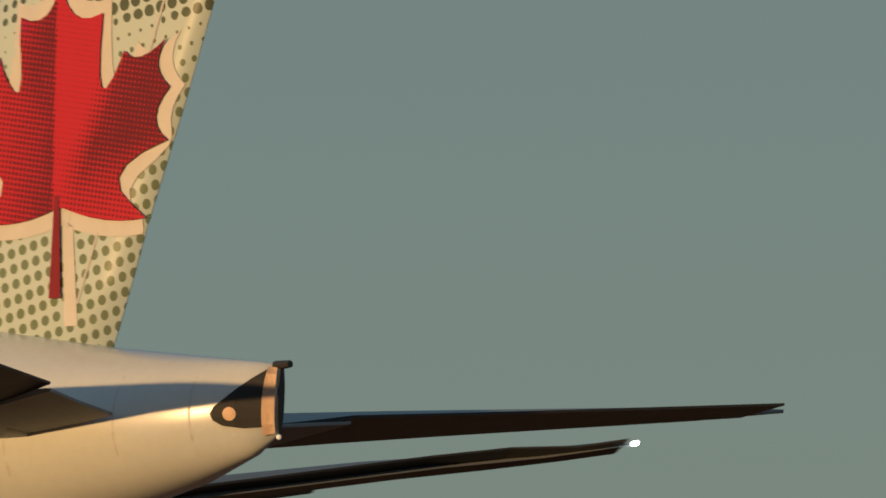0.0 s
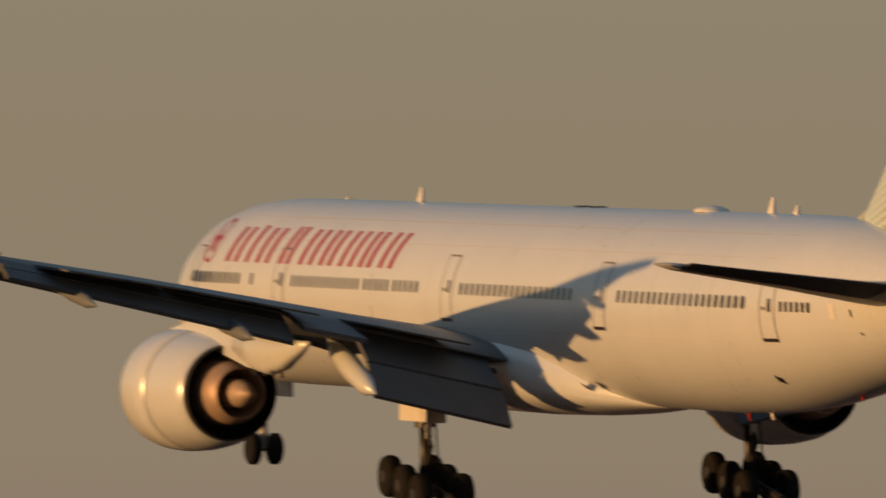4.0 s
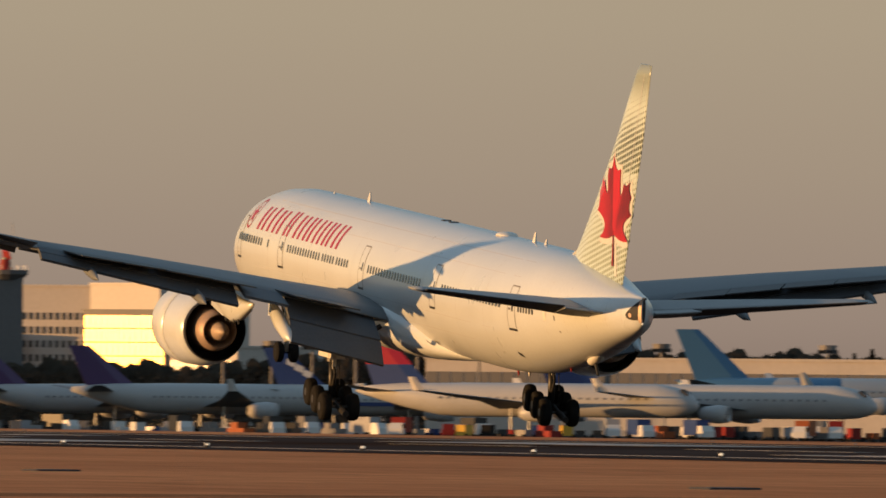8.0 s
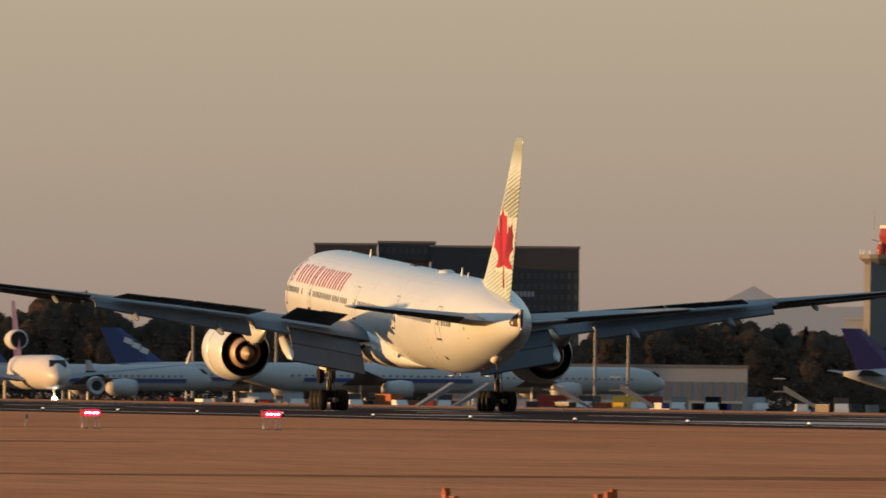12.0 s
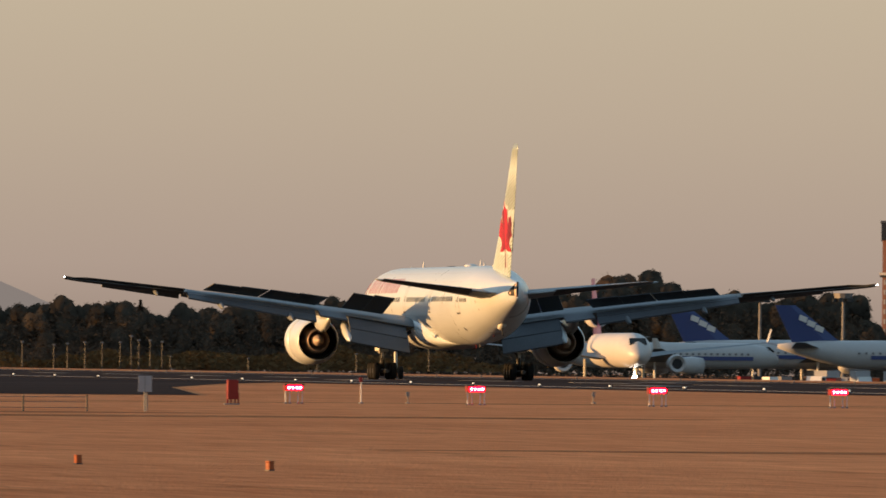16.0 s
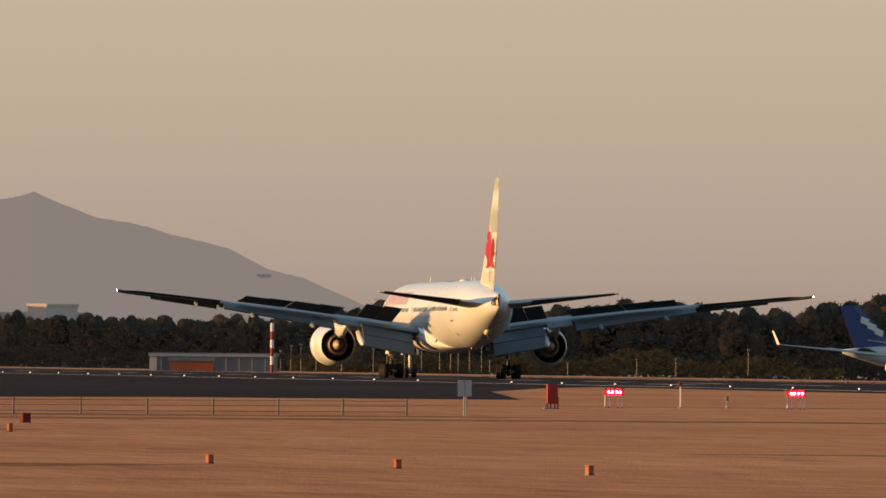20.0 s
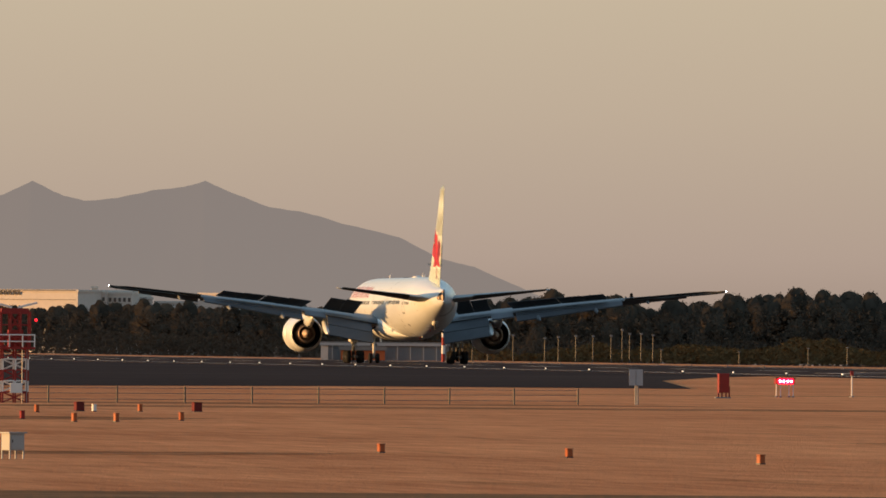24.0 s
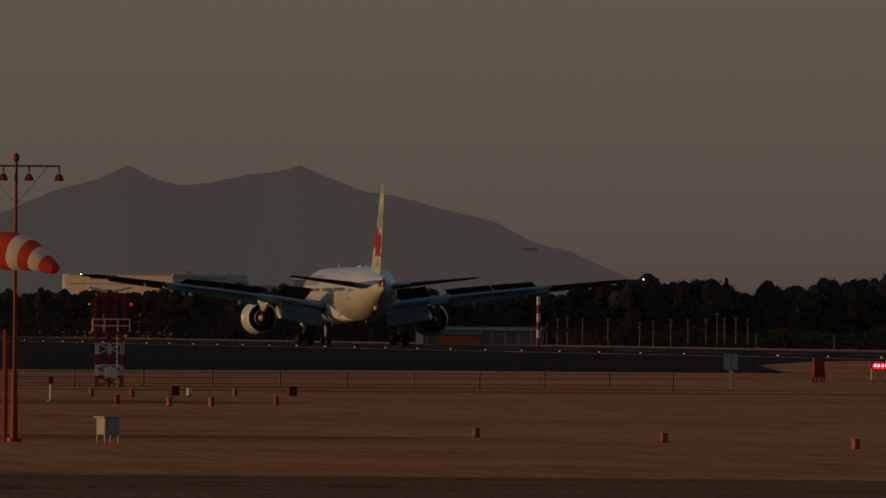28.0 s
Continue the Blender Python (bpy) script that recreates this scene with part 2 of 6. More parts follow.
def leaf_paint():
    """Red print shaded by a fine lattice of dark dots: folds along the midrib and on the outer lobes."""
    k = Nodes("halftone_red_paint", 0.32)
    v = k.val
    d = v("ADD", k.y, 30.65)                                 # ahead of the midrib
    fore = v("MULTIPLY", k.span(d, 0.0, 0.06), k.span(d, 1.5, 0.1, 0.25, 1.0))
    fold = v("SUBTRACT", v("MULTIPLY", d, -1.0), v("MULTIPLY", v("SUBTRACT", k.z, 10.5), 0.5))
    aft = v("MULTIPLY", k.span(fold, -0.1, 0.45), k.span(k.z, 10.2, 11.4, 0.35, 1.0))
    dark = v("MAXIMUM", fore, aft)
    dark = v("ADD", v("MULTIPLY", dark, 0.40), v("MULTIPLY", k.noise(0.9), 0.26))
    dot = v("LESS_THAN", k.lattice(0.085, 8), dark)
    k.l.new(k.mix(dot, (0.50, 0.014, 0.03), (0.13, 0.006, 0.014)), k.b.inputs["Base Color"])
    return k.m


def cloth(name, color):
    """Thin cloth that lets the low light through."""
    m = mat(name, color, 0.85, var=0.12, scale=4, fine=60, spec=0.1)
    n, l = m.node_tree.nodes, m.node_tree.links
    b, out = n["Principled BSDF"], n["Material Output"]
    tr, mx = n.new("ShaderNodeBsdfTranslucent"), n.new("ShaderNodeMixShader")
    tr.inputs[0].default_value = (*color, 1)
    mx.inputs[0].default_value = 0.5
    l.new(b.outputs[0], mx.inputs[1])
    l.new(tr.outputs[0], mx.inputs[2])
    l.new(mx.outputs[0], out.inputs[0])
    return m


def soil_paint():
    """Dry mown grass: straw and rust patches, mowing lanes and worn tussocks."""
    k = Nodes("dry_grass_ground", 0.95)
    k.b.inputs["Specular IOR Level"].default_value = 0.0

    def patches(sx, sy, detail, lo, hi):
        mp, t = k.n.new("ShaderNodeMapping"), k.n.new("ShaderNodeTexNoise")
        mp.inputs["Scale"].default_value = (sx, sy, 1)
        t.inputs["Scale"].default_value, t.inputs["Detail"].default_value, t.inputs["Roughness"].default_value = 1.0, detail, 0.65
        k.l.new(k.co.outputs["Object"], mp.inputs[0])
        k.l.new(mp.outputs[0], t.inputs["Vector"])
        return k.span(t.outputs["Fac"], lo, hi)
    broad = patches(0.03, 0.012, 4, 0.35, 0.65)
    tuss = patches(0.9, 0.045, 5, 0.32, 0.68)
    lanes = patches(0.02, 0.16, 3, 0.35, 0.65)
    clump = patches(2.8, 0.15, 4, 0.34, 0.66)
    bare = patches(0.5, 0.05, 4, 0.6, 0.72)
    tone = k.val("ADD", k.val("ADD", k.val("MULTIPLY", broad, 0.26), k.val("MULTIPLY", clump, 0.26)), k.val("ADD", k.val("MULTIPLY", tuss, 0.26), k.val("MULTIPLY", lanes, 0.22)))
    grass_tone = k.mix(tone, (0.44, 0.14, 0.061), (1.0, 0.435, 0.2))
    k.l.new(k.mix(k.val("MULTIPLY", bare, 0.55), grass_tone, (0.3, 0.12, 0.055)), k.b.inputs["Base Color"])
    bt, bn = k.n.new("ShaderNodeTexNoise"), k.n.new("ShaderNodeBump")
    bt.inputs["Scale"].default_value = 12
    k.l.new(k.co.outputs["Object"], bt.inputs["Vector"])
    bn.inputs["Strength"].default_value, bn.inputs["Distance"].default_value = 1.0, 0.17
    k.l.new(bt.outputs["Fac"], bn.inputs["Height"])
    k.l.new(bn.outputs[0], k.b.inputs["Normal"])
    return k.m


SOIL = soil_paint()
SOCKRED, SOCKWHITE = cloth("windsock_red_cloth", (0.65, 0.1, 0.05)), cloth("windsock_white_cloth", (0.85, 0.82, 0.78))
FINPAINT, LEAFPAINT = halftone_paint(), leaf_paint()


# ---- mesh helpers ----
def part(name, bm, material, parent=None, label="", smooth=False, kind=""):
    me = bpy.data.meshes.new(name)
    bm.normal_update()
    bm.to_mesh(me)
    bm.free()
    me.materials.append(material)
    if smooth:
        for p in me.polygons:
            p.use_smooth = True
    ob = new(name, me)
    if parent:
        ob.parent = parent
    if label or kind:
        tagged(ob, label=label, kind=kind)
    return ob


def thing(name, m, label, category, group="", kind=""):
    ob = new(name)
    ob.matrix_world = m
    return tagged(ob, label, category, group, kind)


def box(bm, x0, x1, y0, y1, z0, z1):
    v = [bm.verts.new((x, y, z)) for z in (z0, z1) for y in (y0, y1) for x in (x0, x1)]
    for f in ((0, 2, 3, 1), (4, 5, 7, 6), (0, 1, 5, 4), (2, 6, 7, 3), (0, 4, 6, 2), (1, 3, 7, 5)):
        bm.faces.new([v[i] for i in f])
    return bm


def boxed(*a):
    return box(bmesh.new(), *a)


def tube(bm, p, q, r0, r1=None, n=10, caps=True):
    """A round bar from p to q."""
    r1 = r0 if r1 is None else r1
    p, q = Vector(p), Vector(q)
    rot = (q - p).to_track_quat("Z", "Y").to_matrix()
    rings = []
    for c, r in ((p, r0), (q, r1)):
        rings.append([bm.verts.new(c + rot @ Vector((r * math.cos(2 * math.pi * i / n), r * math.sin(2 * math.pi * i / n), 0))) for i in range(n)])
    for i in range(n):
        bm.faces.new((rings[0][i], rings[0][(i + 1) % n], rings[1][(i + 1) % n], rings[1][i]))
    if caps:
        bm.faces.new(rings[0][::-1])
        bm.faces.new(rings[1])
    return bm


def loft(bm, rings, caps=True):
    """Skin closed rings of points."""
    vs = [[bm.verts.new(p) for p in r] for r in rings]
    n = len(vs[0])
    for a, b in zip(vs, vs[1:]):
        for i in range(n):
            bm.faces.new((a[i], a[(i + 1) % n], b[(i + 1) % n], b[i]))
    if caps:
        bm.faces.new(vs[0][::-1])
        bm.faces.new(vs[-1])
    bmesh.ops.recalc_face_normals(bm, faces=bm.faces)
    return bm


def lathe(bm, profile, centre, n=40, close=False):
    """Turn (along, radius) pairs about an axis parallel to y through centre."""
    cx, cy, cz = centre
    rings = [[(cx + r * math.cos(2 * math.pi * i / n), cy + a, cz + r * math.sin(2 * math.pi * i / n)) for i in range(n)] for a, r in profile]
    return loft(bm, rings, caps=close)


def slab(bm, quad, thick):
    """A plate of four corners with a thickness along its normal."""
    q = [Vector(p) for p in quad]
    nrm = (q[1] - q[0]).cross(q[3] - q[0]).normalized() * thick / 2
    loft(bm, [[p + nrm for p in q], [p - nrm for p in q]])
    return bm


def interp(table, u):
    """Smooth interpolation in rows sorted by their first number."""
    xs = [r[0] for r in table]
    if u <= xs[0]:
        return table[0][1:]
    for a, b in zip(table, table[1:]):
        if u <= b[0]:
            k = (u - a[0]) / (b[0] - a[0])
            return tuple(p + (q - p) * k for p, q in zip(a[1:], b[1:]))
    return table[-1][1:]


def decal(polys, mapping, cuts_y, cuts_z):
    """Flat outlines in (y, z), cut into strips and laid on a curved side."""
    bm = bmesh.new()
    for poly in polys:
        bm.faces.new([bm.verts.new((0, a, b)) for a, b in poly])
    bm.normal_update()
    bmesh.ops.triangulate(bm, faces=bm.faces[:])
    for axis, cuts in ((1, cuts_y), (2, cuts_z)):
        for c in cuts:
            no, co = [0, 0, 0], [0, 0, 0]
            no[axis], co[axis] = 1, c
            bmesh.ops.bisect_plane(bm, geom=bm.verts[:] + bm.edges[:] + bm.faces[:], plane_co=co, plane_no=no)
    for v in bm.verts:
        v.co = mapping(v.co.y, v.co.z)
    bmesh.ops.recalc_face_normals(bm, faces=bm.faces)
    return bm

# ---- the landing airliner: nose towards +y, origin on the ground below the main gear ----
# station, centre height, half width, half height
HULL = [(-36.0, 7.1, 0.06, 0.56), (-35.4, 6.97, 0.42, 0.76), (-34, 6.82, 0.98, 1.03), (-32, 6.69, 1.38, 1.34), (-30, 6.59, 1.75, 1.69),
        (-28, 6.49, 2.10, 2.05), (-26, 6.41, 2.42, 2.34), (-24, 6.33, 2.68, 2.60), (-22, 6.21, 2.88, 2.78), (-20, 6.10, 3.0, 2.92),
        (-18, 6.03, 3.07, 3.01), (-16, 5.975, 3.1, 3.065), (-13, 5.94, 3.1, 3.1), (29, 5.94, 3.1, 3.1), (31.4, 5.93, 3.08, 3.08), (33.7, 5.87, 3.0, 3.01), (35.6, 5.77, 2.82, 2.84), (37.2, 5.6, 2.52, 2.53), (38.6, 5.42, 2.1, 2.1), (39.7, 5.24, 1.62, 1.6), (40.5, 5.1, 1.14, 1.14), (41.0, 5.02, 0.7, 0.7), (41.2, 4.99, 0.3, 0.3)]


def hull_side(y, z, side=-1, off=0.012):
    """A point of the hull's side at station y and height z; side -1 is the left."""
    c, hw, hh = interp(HULL, y)
    k = max(-0.999, min(0.999, (z - c) / hh))
    return Vector((side * (hw * math.sqrt(1 - k * k) + off), y, z))


def airliner_main():
    root = thing("landing_airliner", Matrix(), "large white twin-engine airliner with red lettering bars landing", "airliner")
    # hull
    bm, N = bmesh.new(), 56
    ys = sorted(set([r[0] for r in HULL] + [y * 1.5 for y in range(-10, 18)]))
    loft(bm, [[(interp(HULL, y)[1] * math.cos(2 * math.pi * i / N), y, interp(HULL, y)[0] + interp(HULL, y)[2] * math.sin(2 * math.pi * i / N)) for i in range(N)] for y in ys])
    fus = part("fuselage", bm, PAINT, root, "glossy ice-white fuselage", smooth=True)
    # belly fairing between the wings
    bm = bmesh.new()
    rings = []
    for y, hw, top, bot in ((17, 1.2, 4.0, 2.82), (15.5, 2.2, 4.8, 2.72), (12.5, 2.95, 5.3, 2.58), (8, 3.14, 5.5, 2.46), (3, 3.13, 5.4, 2.44), (0, 2.98, 5.1, 2.48), (-2.0, 2.6, 4.6, 2.56), (-4.0, 1.9, 3.9, 2.68), (-6, 0.9, 3.3, 2.8), (-7.2, 0.2, 3.0, 2.88)):
        c, hh = (top + bot) / 2, (top - bot) / 2
        rings.append([(hw * math.copysign(abs(math.cos(a)) ** 0.75, math.cos(a)), y, c + hh * math.copysign(abs(math.sin(a)) ** 0.75, math.sin(a))) for a in [2 * math.pi * i / 32 for i in range(32)]])
    part("belly_fairing", loft(bm, rings), PAINT, root, smooth=True)
    # tail exhaust: black patch painted for the opening's dark, metal surround on left, cut end
    part("exhaust_opening", decal([[(-35.0, 6.84), (-35.06, 6.96), (-35.3, 7.16), (-35.6, 7.42), (-35.82, 7.58), (-35.8, 6.66), (-35.5, 6.63), (-35.2, 6.66), (-35.05, 6.74)]], lambda y, z: hull_side(y, z, off=0.05), [-34.4, -34.6, -34.8, -35.0, -35.2, -35.4, -35.5], [6.8, 6.95, 7.1, 7.25, 7.4]), BLACK, root)
    part("exhaust_pipe", decal([[(-35.33 + 0.11 * math.cos(2 * math.pi * i / 12), 6.85 + 0.11 * math.sin(2 * math.pi * i / 12)) for i in range(12)]], lambda y, z: hull_side(y, z, off=0.06), [-35.33], [6.85]), HOTMETAL, root)
    part("exhaust_lip", decal([[(-35.79, 6.52), (-35.82, 7.62), (-35.99, 7.6), (-35.99, 6.56)]], lambda y, z: hull_side(y, z, off=0.055), [-35.8, -35.9], [6.7, 6.9, 7.1, 7.3, 7.5]), HOTMETAL, root)
    bm = tube(bmesh.new(), (0, -35.85, 7.64), (0, -36.2, 7.66), 0.08, 0.06, 8)
    part("tail_cap", bm, DARKGREY, root)
    bm = bmesh.new()
    bmesh.ops.create_icosphere(bm, subdivisions=2, radius=0.042, matrix=Matrix.Translation((-0.05, -36.05, 6.5)))
    part("tail_light", bm, EDGELAMP, root, "lit white tail light")
    part("tail_end_plate", loft(bmesh.new(), [[(0.07 * math.cos(a), y, 7.1 + 0.565 * math.sin(a)) for a in [2 * math.pi * i / 20 for i in range(20)]] for y in (-35.97, -36.02)]), DARKGREY, root)
    # fin
    FIN = [(7.7, -22.1, -31.75, 0.52), (9.15, -23.25, -32.3, 0.47), (10.0, -24.35, -32.6, 0.43), (12.0, -26.75, -33.42, 0.36), (15.0, -30.0, -34.55, 0.27), (17.9, -32.75, -35.35, 0.19), (18.4, -33.4, -35.5, 0.12)]

    def fin_half(y, z):
        le, te, h = interp(FIN, z)
        k = (le - y) / (le - te)
        return h * (min(1, max(0, k) / 0.3) ** 0.5 if k < 0.3 else max(0, (1 - k) / 0.7) ** 0.8 + 0.02)

    bm = bmesh.new()
    ks = (0, 0.03, 0.08, 0.16, 0.3, 0.45, 0.6, 0.75, 0.9, 1)
    rings = []
    for z in (7.7, 9.15, 10, 11, 12, 13.5, 15, 16.5, 17.9, 18.4):
        le, te, h = interp(FIN, z)
        pts = [(le + (te - le) * k, 0.0 if k == 0 else fin_half(le + (te - le) * k, z)) for k in ks]
        rings.append([(-x, y, z) for y, x in pts] + [(x, y, z) for y, x in pts[:0:-1]])
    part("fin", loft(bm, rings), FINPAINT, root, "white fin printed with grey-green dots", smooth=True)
    bm = bmesh.new()
    loft(bm, [[(0.02, -19.6, 8.98), (-0.02, -19.6, 8.98), (-0.02, -22.9, 9.0), (0.02, -22.9, 9.0)], [(0.3, -22.8, 8.8), (-0.3, -22.8, 8.8), (-0.05, -23.5, 9.3), (0.05, -23.5, 9.3)]])
    part("fin_fillet", bm, PAINT, root, smooth=True)
    for side in (-1, 1):
        onfin = lambda y, z, o=0.014: Vector((side * (fin_half(y, z) + o), y, z))
        # generic leaf print: half outline about the midrib, mirrored
        half = []                                    # tip, bottom of the bay, next tip
        for A, N, B in (((0, 14.12), (0.3, 13.42), (0.98, 13.41)), ((0.98, 13.41), (0.95, 12.2), (1.47, 12.79)), ((1.47, 12.79), (1.85, 12.68), (2.44, 12.98)), ((2.44, 12.98), (2.22, 12.55), (2.48, 12.18)),
                        ((2.48, 12.18), (2.16, 11.7), (2.42, 11.33)), ((2.42, 11.33), (1.32, 10.75), (2.05, 10.1)), ((2.05, 10.1), (1.0, 10.08), (0.1, 10.3))):
            C = (2 * N[0] - (A[0] + B[0]) / 2, 2 * N[1] - (A[1] + B[1]) / 2)
            half += [tuple((1 - t) ** 2 * A[i] + 2 * t * (1 - t) * C[i] + t * t * B[i] for i in (0, 1)) for t in [k / 6 for k in range(6)]]
        half = [(max(0.0, p), q) for p, q in half] + [(0.05, 10.3)]
        rib = lambda z: -30.68 + (z - 10.3) * 0.03

        def outline(grow):
            c = Vector((0, 12.0))
            pts = []
            for a, b in half:
                d = Vector((a, b)) - c
                d = d * (1 + grow / max(0.8, d.length))
                pts.append((max(0, d.x), c.y + d.y))
            return [(rib(b) + a, b) for a, b in pts] + [(rib(b) - a, b) for a, b in pts[::-1] if a > 0]
        edge = outline(0.3)
        clip = lambda pts: [(max(y, interp(FIN, z)[1] + 0.04), z) for y, z in pts]
        part("leaf_border", decal([clip(edge)], lambda y, z: onfin(y, z, 0.012), [-27.6 - 0.4 * i for i in range(16)], [10.5 + 0.5 * i for i in range(8)]), WHITEPAINT, root)
        part("leaf_print", decal([clip(outline(0.0))], lambda y, z: onfin(y, z, 0.05), [-27.6 - 0.4 * i for i in range(16)], [10.5 + 0.5 * i for i in range(8)]), LEAFPAINT, root, "red leaf print")
        part("leaf_stem", decal([[(-30.55, 10.5), (-30.48, 8.85), (-30.74, 8.85), (-30.66, 10.5)]], lambda y, z: onfin(y, z, 0.056), [], [9.5, 10]), DARKRED, root)
        part("stem_border", decal([[(-30.7, 10.3), (-30.8, 8.4), (-31.1, 8.4), (-30.92, 10.3)]], lambda y, z: onfin(y, z, 0.012), [], [9, 9.5, 10]), WHITEPAINT, root)
    # rudder hinge seam
    part("rudder_seam", decal([[(-31.05, 8.75), (-31.1, 8.75), (-34.6, 17.95), (-34.55, 17.95)]], lambda y, z: Vector((-(fin_half(y, z) + 0.012), y, z)), [], [10, 12, 14, 16]), mat_seam, root)

    # tailplanes
    for side, nm in ((-1, "left"), (1, "right")):
        bm, rings = bmesh.new(), []
        for x, le, te, z, h in ((1.0, -25.6, -33.2, 6.75, 0.42), (2.2, -26.8, -33.4, 6.86, 0.36), (6, -30.1, -34.75, 7.3, 0.24), (10.3, -33.75, -36.4, 7.75, 0.12), (10.95, -34.7, -36.75, 7.82, 0.06)):
            prof = [(0, 0), (0.06, 0.6), (0.2, 0.95), (0.4, 1), (0.7, 0.6), (0.76, 0.5), (0.76, -0.45), (0.7, -0.55), (0.4, -0.95), (0.2, -0.9), (0.06, -0.55)]
            rings.append([(side * x, le + (te - le) * k, z + h * t - 0.02 * k * (le - te)) for k, t in prof])
        part("tailplane_" + nm, loft(bm, rings), TAILGREY, root, smooth=True)
        # elevators coloured near-black for the shade on their undersides
        bm, rings = bmesh.new(), []
        for x, a, b, z, h in ((3.3, -32.05, -34.15, 6.87, 0.185), (6, -33.5, -35.05, 7.2, 0.14), (10.5, -35.7, -36.75, 7.72, 0.06)):
            rise = (a - b) * 0.13
            rings.append([(side * x, a, z + h), (side * x, b, z + rise + 0.02), (side * x, b, z + rise - 0.02), (side * x, a, z - h)])
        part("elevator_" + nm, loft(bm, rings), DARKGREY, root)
        # lighter grey panel added where the dark of the elevator ends
        bm, rings = bmesh.new(), []
        for x, a, b, z, h in ((1.3, -30.9, -33.4, 6.66, 0.2), (2.3, -31.5, -33.75, 6.75, 0.2), (3.26, -32.03, -34.1, 6.865, 0.185)):
            rings.append([(side * x, a, z + h), (side * x, b, z + 0.2), (side * x, b, z + 0.15), (side * x, a, z - h)])
        part("tailplane_root_panel", loft(bm, rings), TAILGREY, root)

    # wings: distance from the centre, leading edge, trailing edge, height, half thickness
    WING = [(1.0, 14.2, -0.2, 4.25, 0.85), (3.1, 12.9, -0.4, 4.4, 0.80), (6.5, 10.4, -0.8, 4.9, 0.62), (10.5, 7.5, -1.3, 5.5, 0.46), (16, 3.5, -3.3, 6.2, 0.34), (22, -0.75, -5.6, 6.85, 0.25), (29.3, -5.5, -8.1, 7.55, 0.15), (31, -7.25, -9.05, 7.68, 0.11), (32.35, -9.15, -10.05, 7.86, 0.07)]
    PROF = [(0, 0), (0.015, 0.3), (0.05, 0.6), (0.15, 0.92), (0.35, 1.0), (0.55, 0.85), (0.75, 0.5), (1, 0.04), (1, -0.04), (0.75, -0.22), (0.5, -0.6), (0.3, -0.8), (0.12, -0.7), (0.04, -0.45)]

    def on_wing(side, x, k, up=0.0):
        le, te, z, h = interp(WING, x)
        return Vector((side * x, le + (te - le) * k, z + up - 0.012 * k * (le - te)))

    spoil, wings = [], []
    for side, nm in ((-1, "left"), (1, "right")):
        bm, rings = bmesh.new(), []
        for x in (1, 3.1, 5, 6.5, 8.5, 10.5, 13, 16, 19, 22, 25.5, 29.3, 30.2, 31, 31.8, 32.35):
            le, te, z, h = interp(WING, x)
            cut = 0.86 if x < 23 else 1.0
            rings.append([(side * x, le + (te - le) * min(k, cut), z + h * t - 0.012 * k * (le - te)) for k, t in PROF])
        wing = part("wing_" + nm, loft(bm, rings[:10]), WINGGREY, root, smooth=True)
        outer = part("outer_wing_" + nm, loft(bmesh.new(), [[(p[0] * 1.0, p[1], p[2]) for p in r] for r in rings[9:]]), WINGGREY, root, smooth=True)
        wings += [(wing, side), (outer, side)]
        # aileron and outer trailing edge, coloured near-black for shade on aft faces
        bm, ends = bmesh.new(), []
        for x in (22.3, 25.5, 29.0, 30.4, 31.5, 32.25):
            hx = interp(WING, x)[3]
            lift = 0.24 if x < 31 else 0.12
            ends.append([on_wing(side, x, 0.66, hx * 0.75), on_wing(side, x, 1.05, lift + 0.02), on_wing(side, x, 1.05, lift - 0.02), on_wing(side, x, 0.66, -hx * 0.5 - 0.1)])
        loft(bm, ends)
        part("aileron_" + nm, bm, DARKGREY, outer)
        # slats, drooped ahead of the leading edge
        for a, b in ((4.5, 8.3), (11.4, 16.4), (16.6, 22), (22.2, 28.8)):
            bm = bmesh.new()
            slab(bm, [on_wing(side, a, 0.06, 0.1), on_wing(side, a, -0.045, -0.55), on_wing(side, b, -0.07, -0.35), on_wing(side, b, 0.06, 0.08)], 0.12)
            part("slat", bm, WINGGREY, outer if a > 22 else wing)
        # flaps: inboard double slotted, flaperon, outboard
        for name, a, b, steps in (("inboard_flap", 3.75, 8.5, ((0.81, -0.02, 0.98, -1.08), (0.983, -1.15, 1.06, -2.2))),
                                  ("flaperon", 8.75, 11.0, ((0.84, 0.0, 1.05, -0.42),)),
                                  ("outboard_flap", 11.3, 22.0, ((0.83, -0.02, 0.93, -0.36), (0.935, -0.4, 1.04, -0.95)))):
            for k0, d0, k1, d1 in steps:
                s = 0.5 if name == "outboard_flap" else 1.0 if name == "flaperon" else 0.95
                bm = bmesh.new()
                slab(bm, [on_wing(side, a, k0, d0), on_wing(side, a, k1, d1), on_wing(side, b, k1, d1 * s), on_wing(side, b, k0, d0 * s)], 0.14)
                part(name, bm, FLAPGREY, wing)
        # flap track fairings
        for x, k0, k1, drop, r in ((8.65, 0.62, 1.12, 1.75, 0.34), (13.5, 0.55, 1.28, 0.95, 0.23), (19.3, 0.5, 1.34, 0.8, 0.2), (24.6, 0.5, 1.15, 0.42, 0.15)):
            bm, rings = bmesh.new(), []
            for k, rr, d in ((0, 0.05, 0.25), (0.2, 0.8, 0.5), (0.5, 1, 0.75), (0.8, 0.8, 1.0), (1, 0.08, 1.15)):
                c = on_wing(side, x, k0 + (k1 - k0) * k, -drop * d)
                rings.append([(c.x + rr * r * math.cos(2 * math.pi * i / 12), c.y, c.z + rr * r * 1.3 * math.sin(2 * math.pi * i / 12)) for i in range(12)])
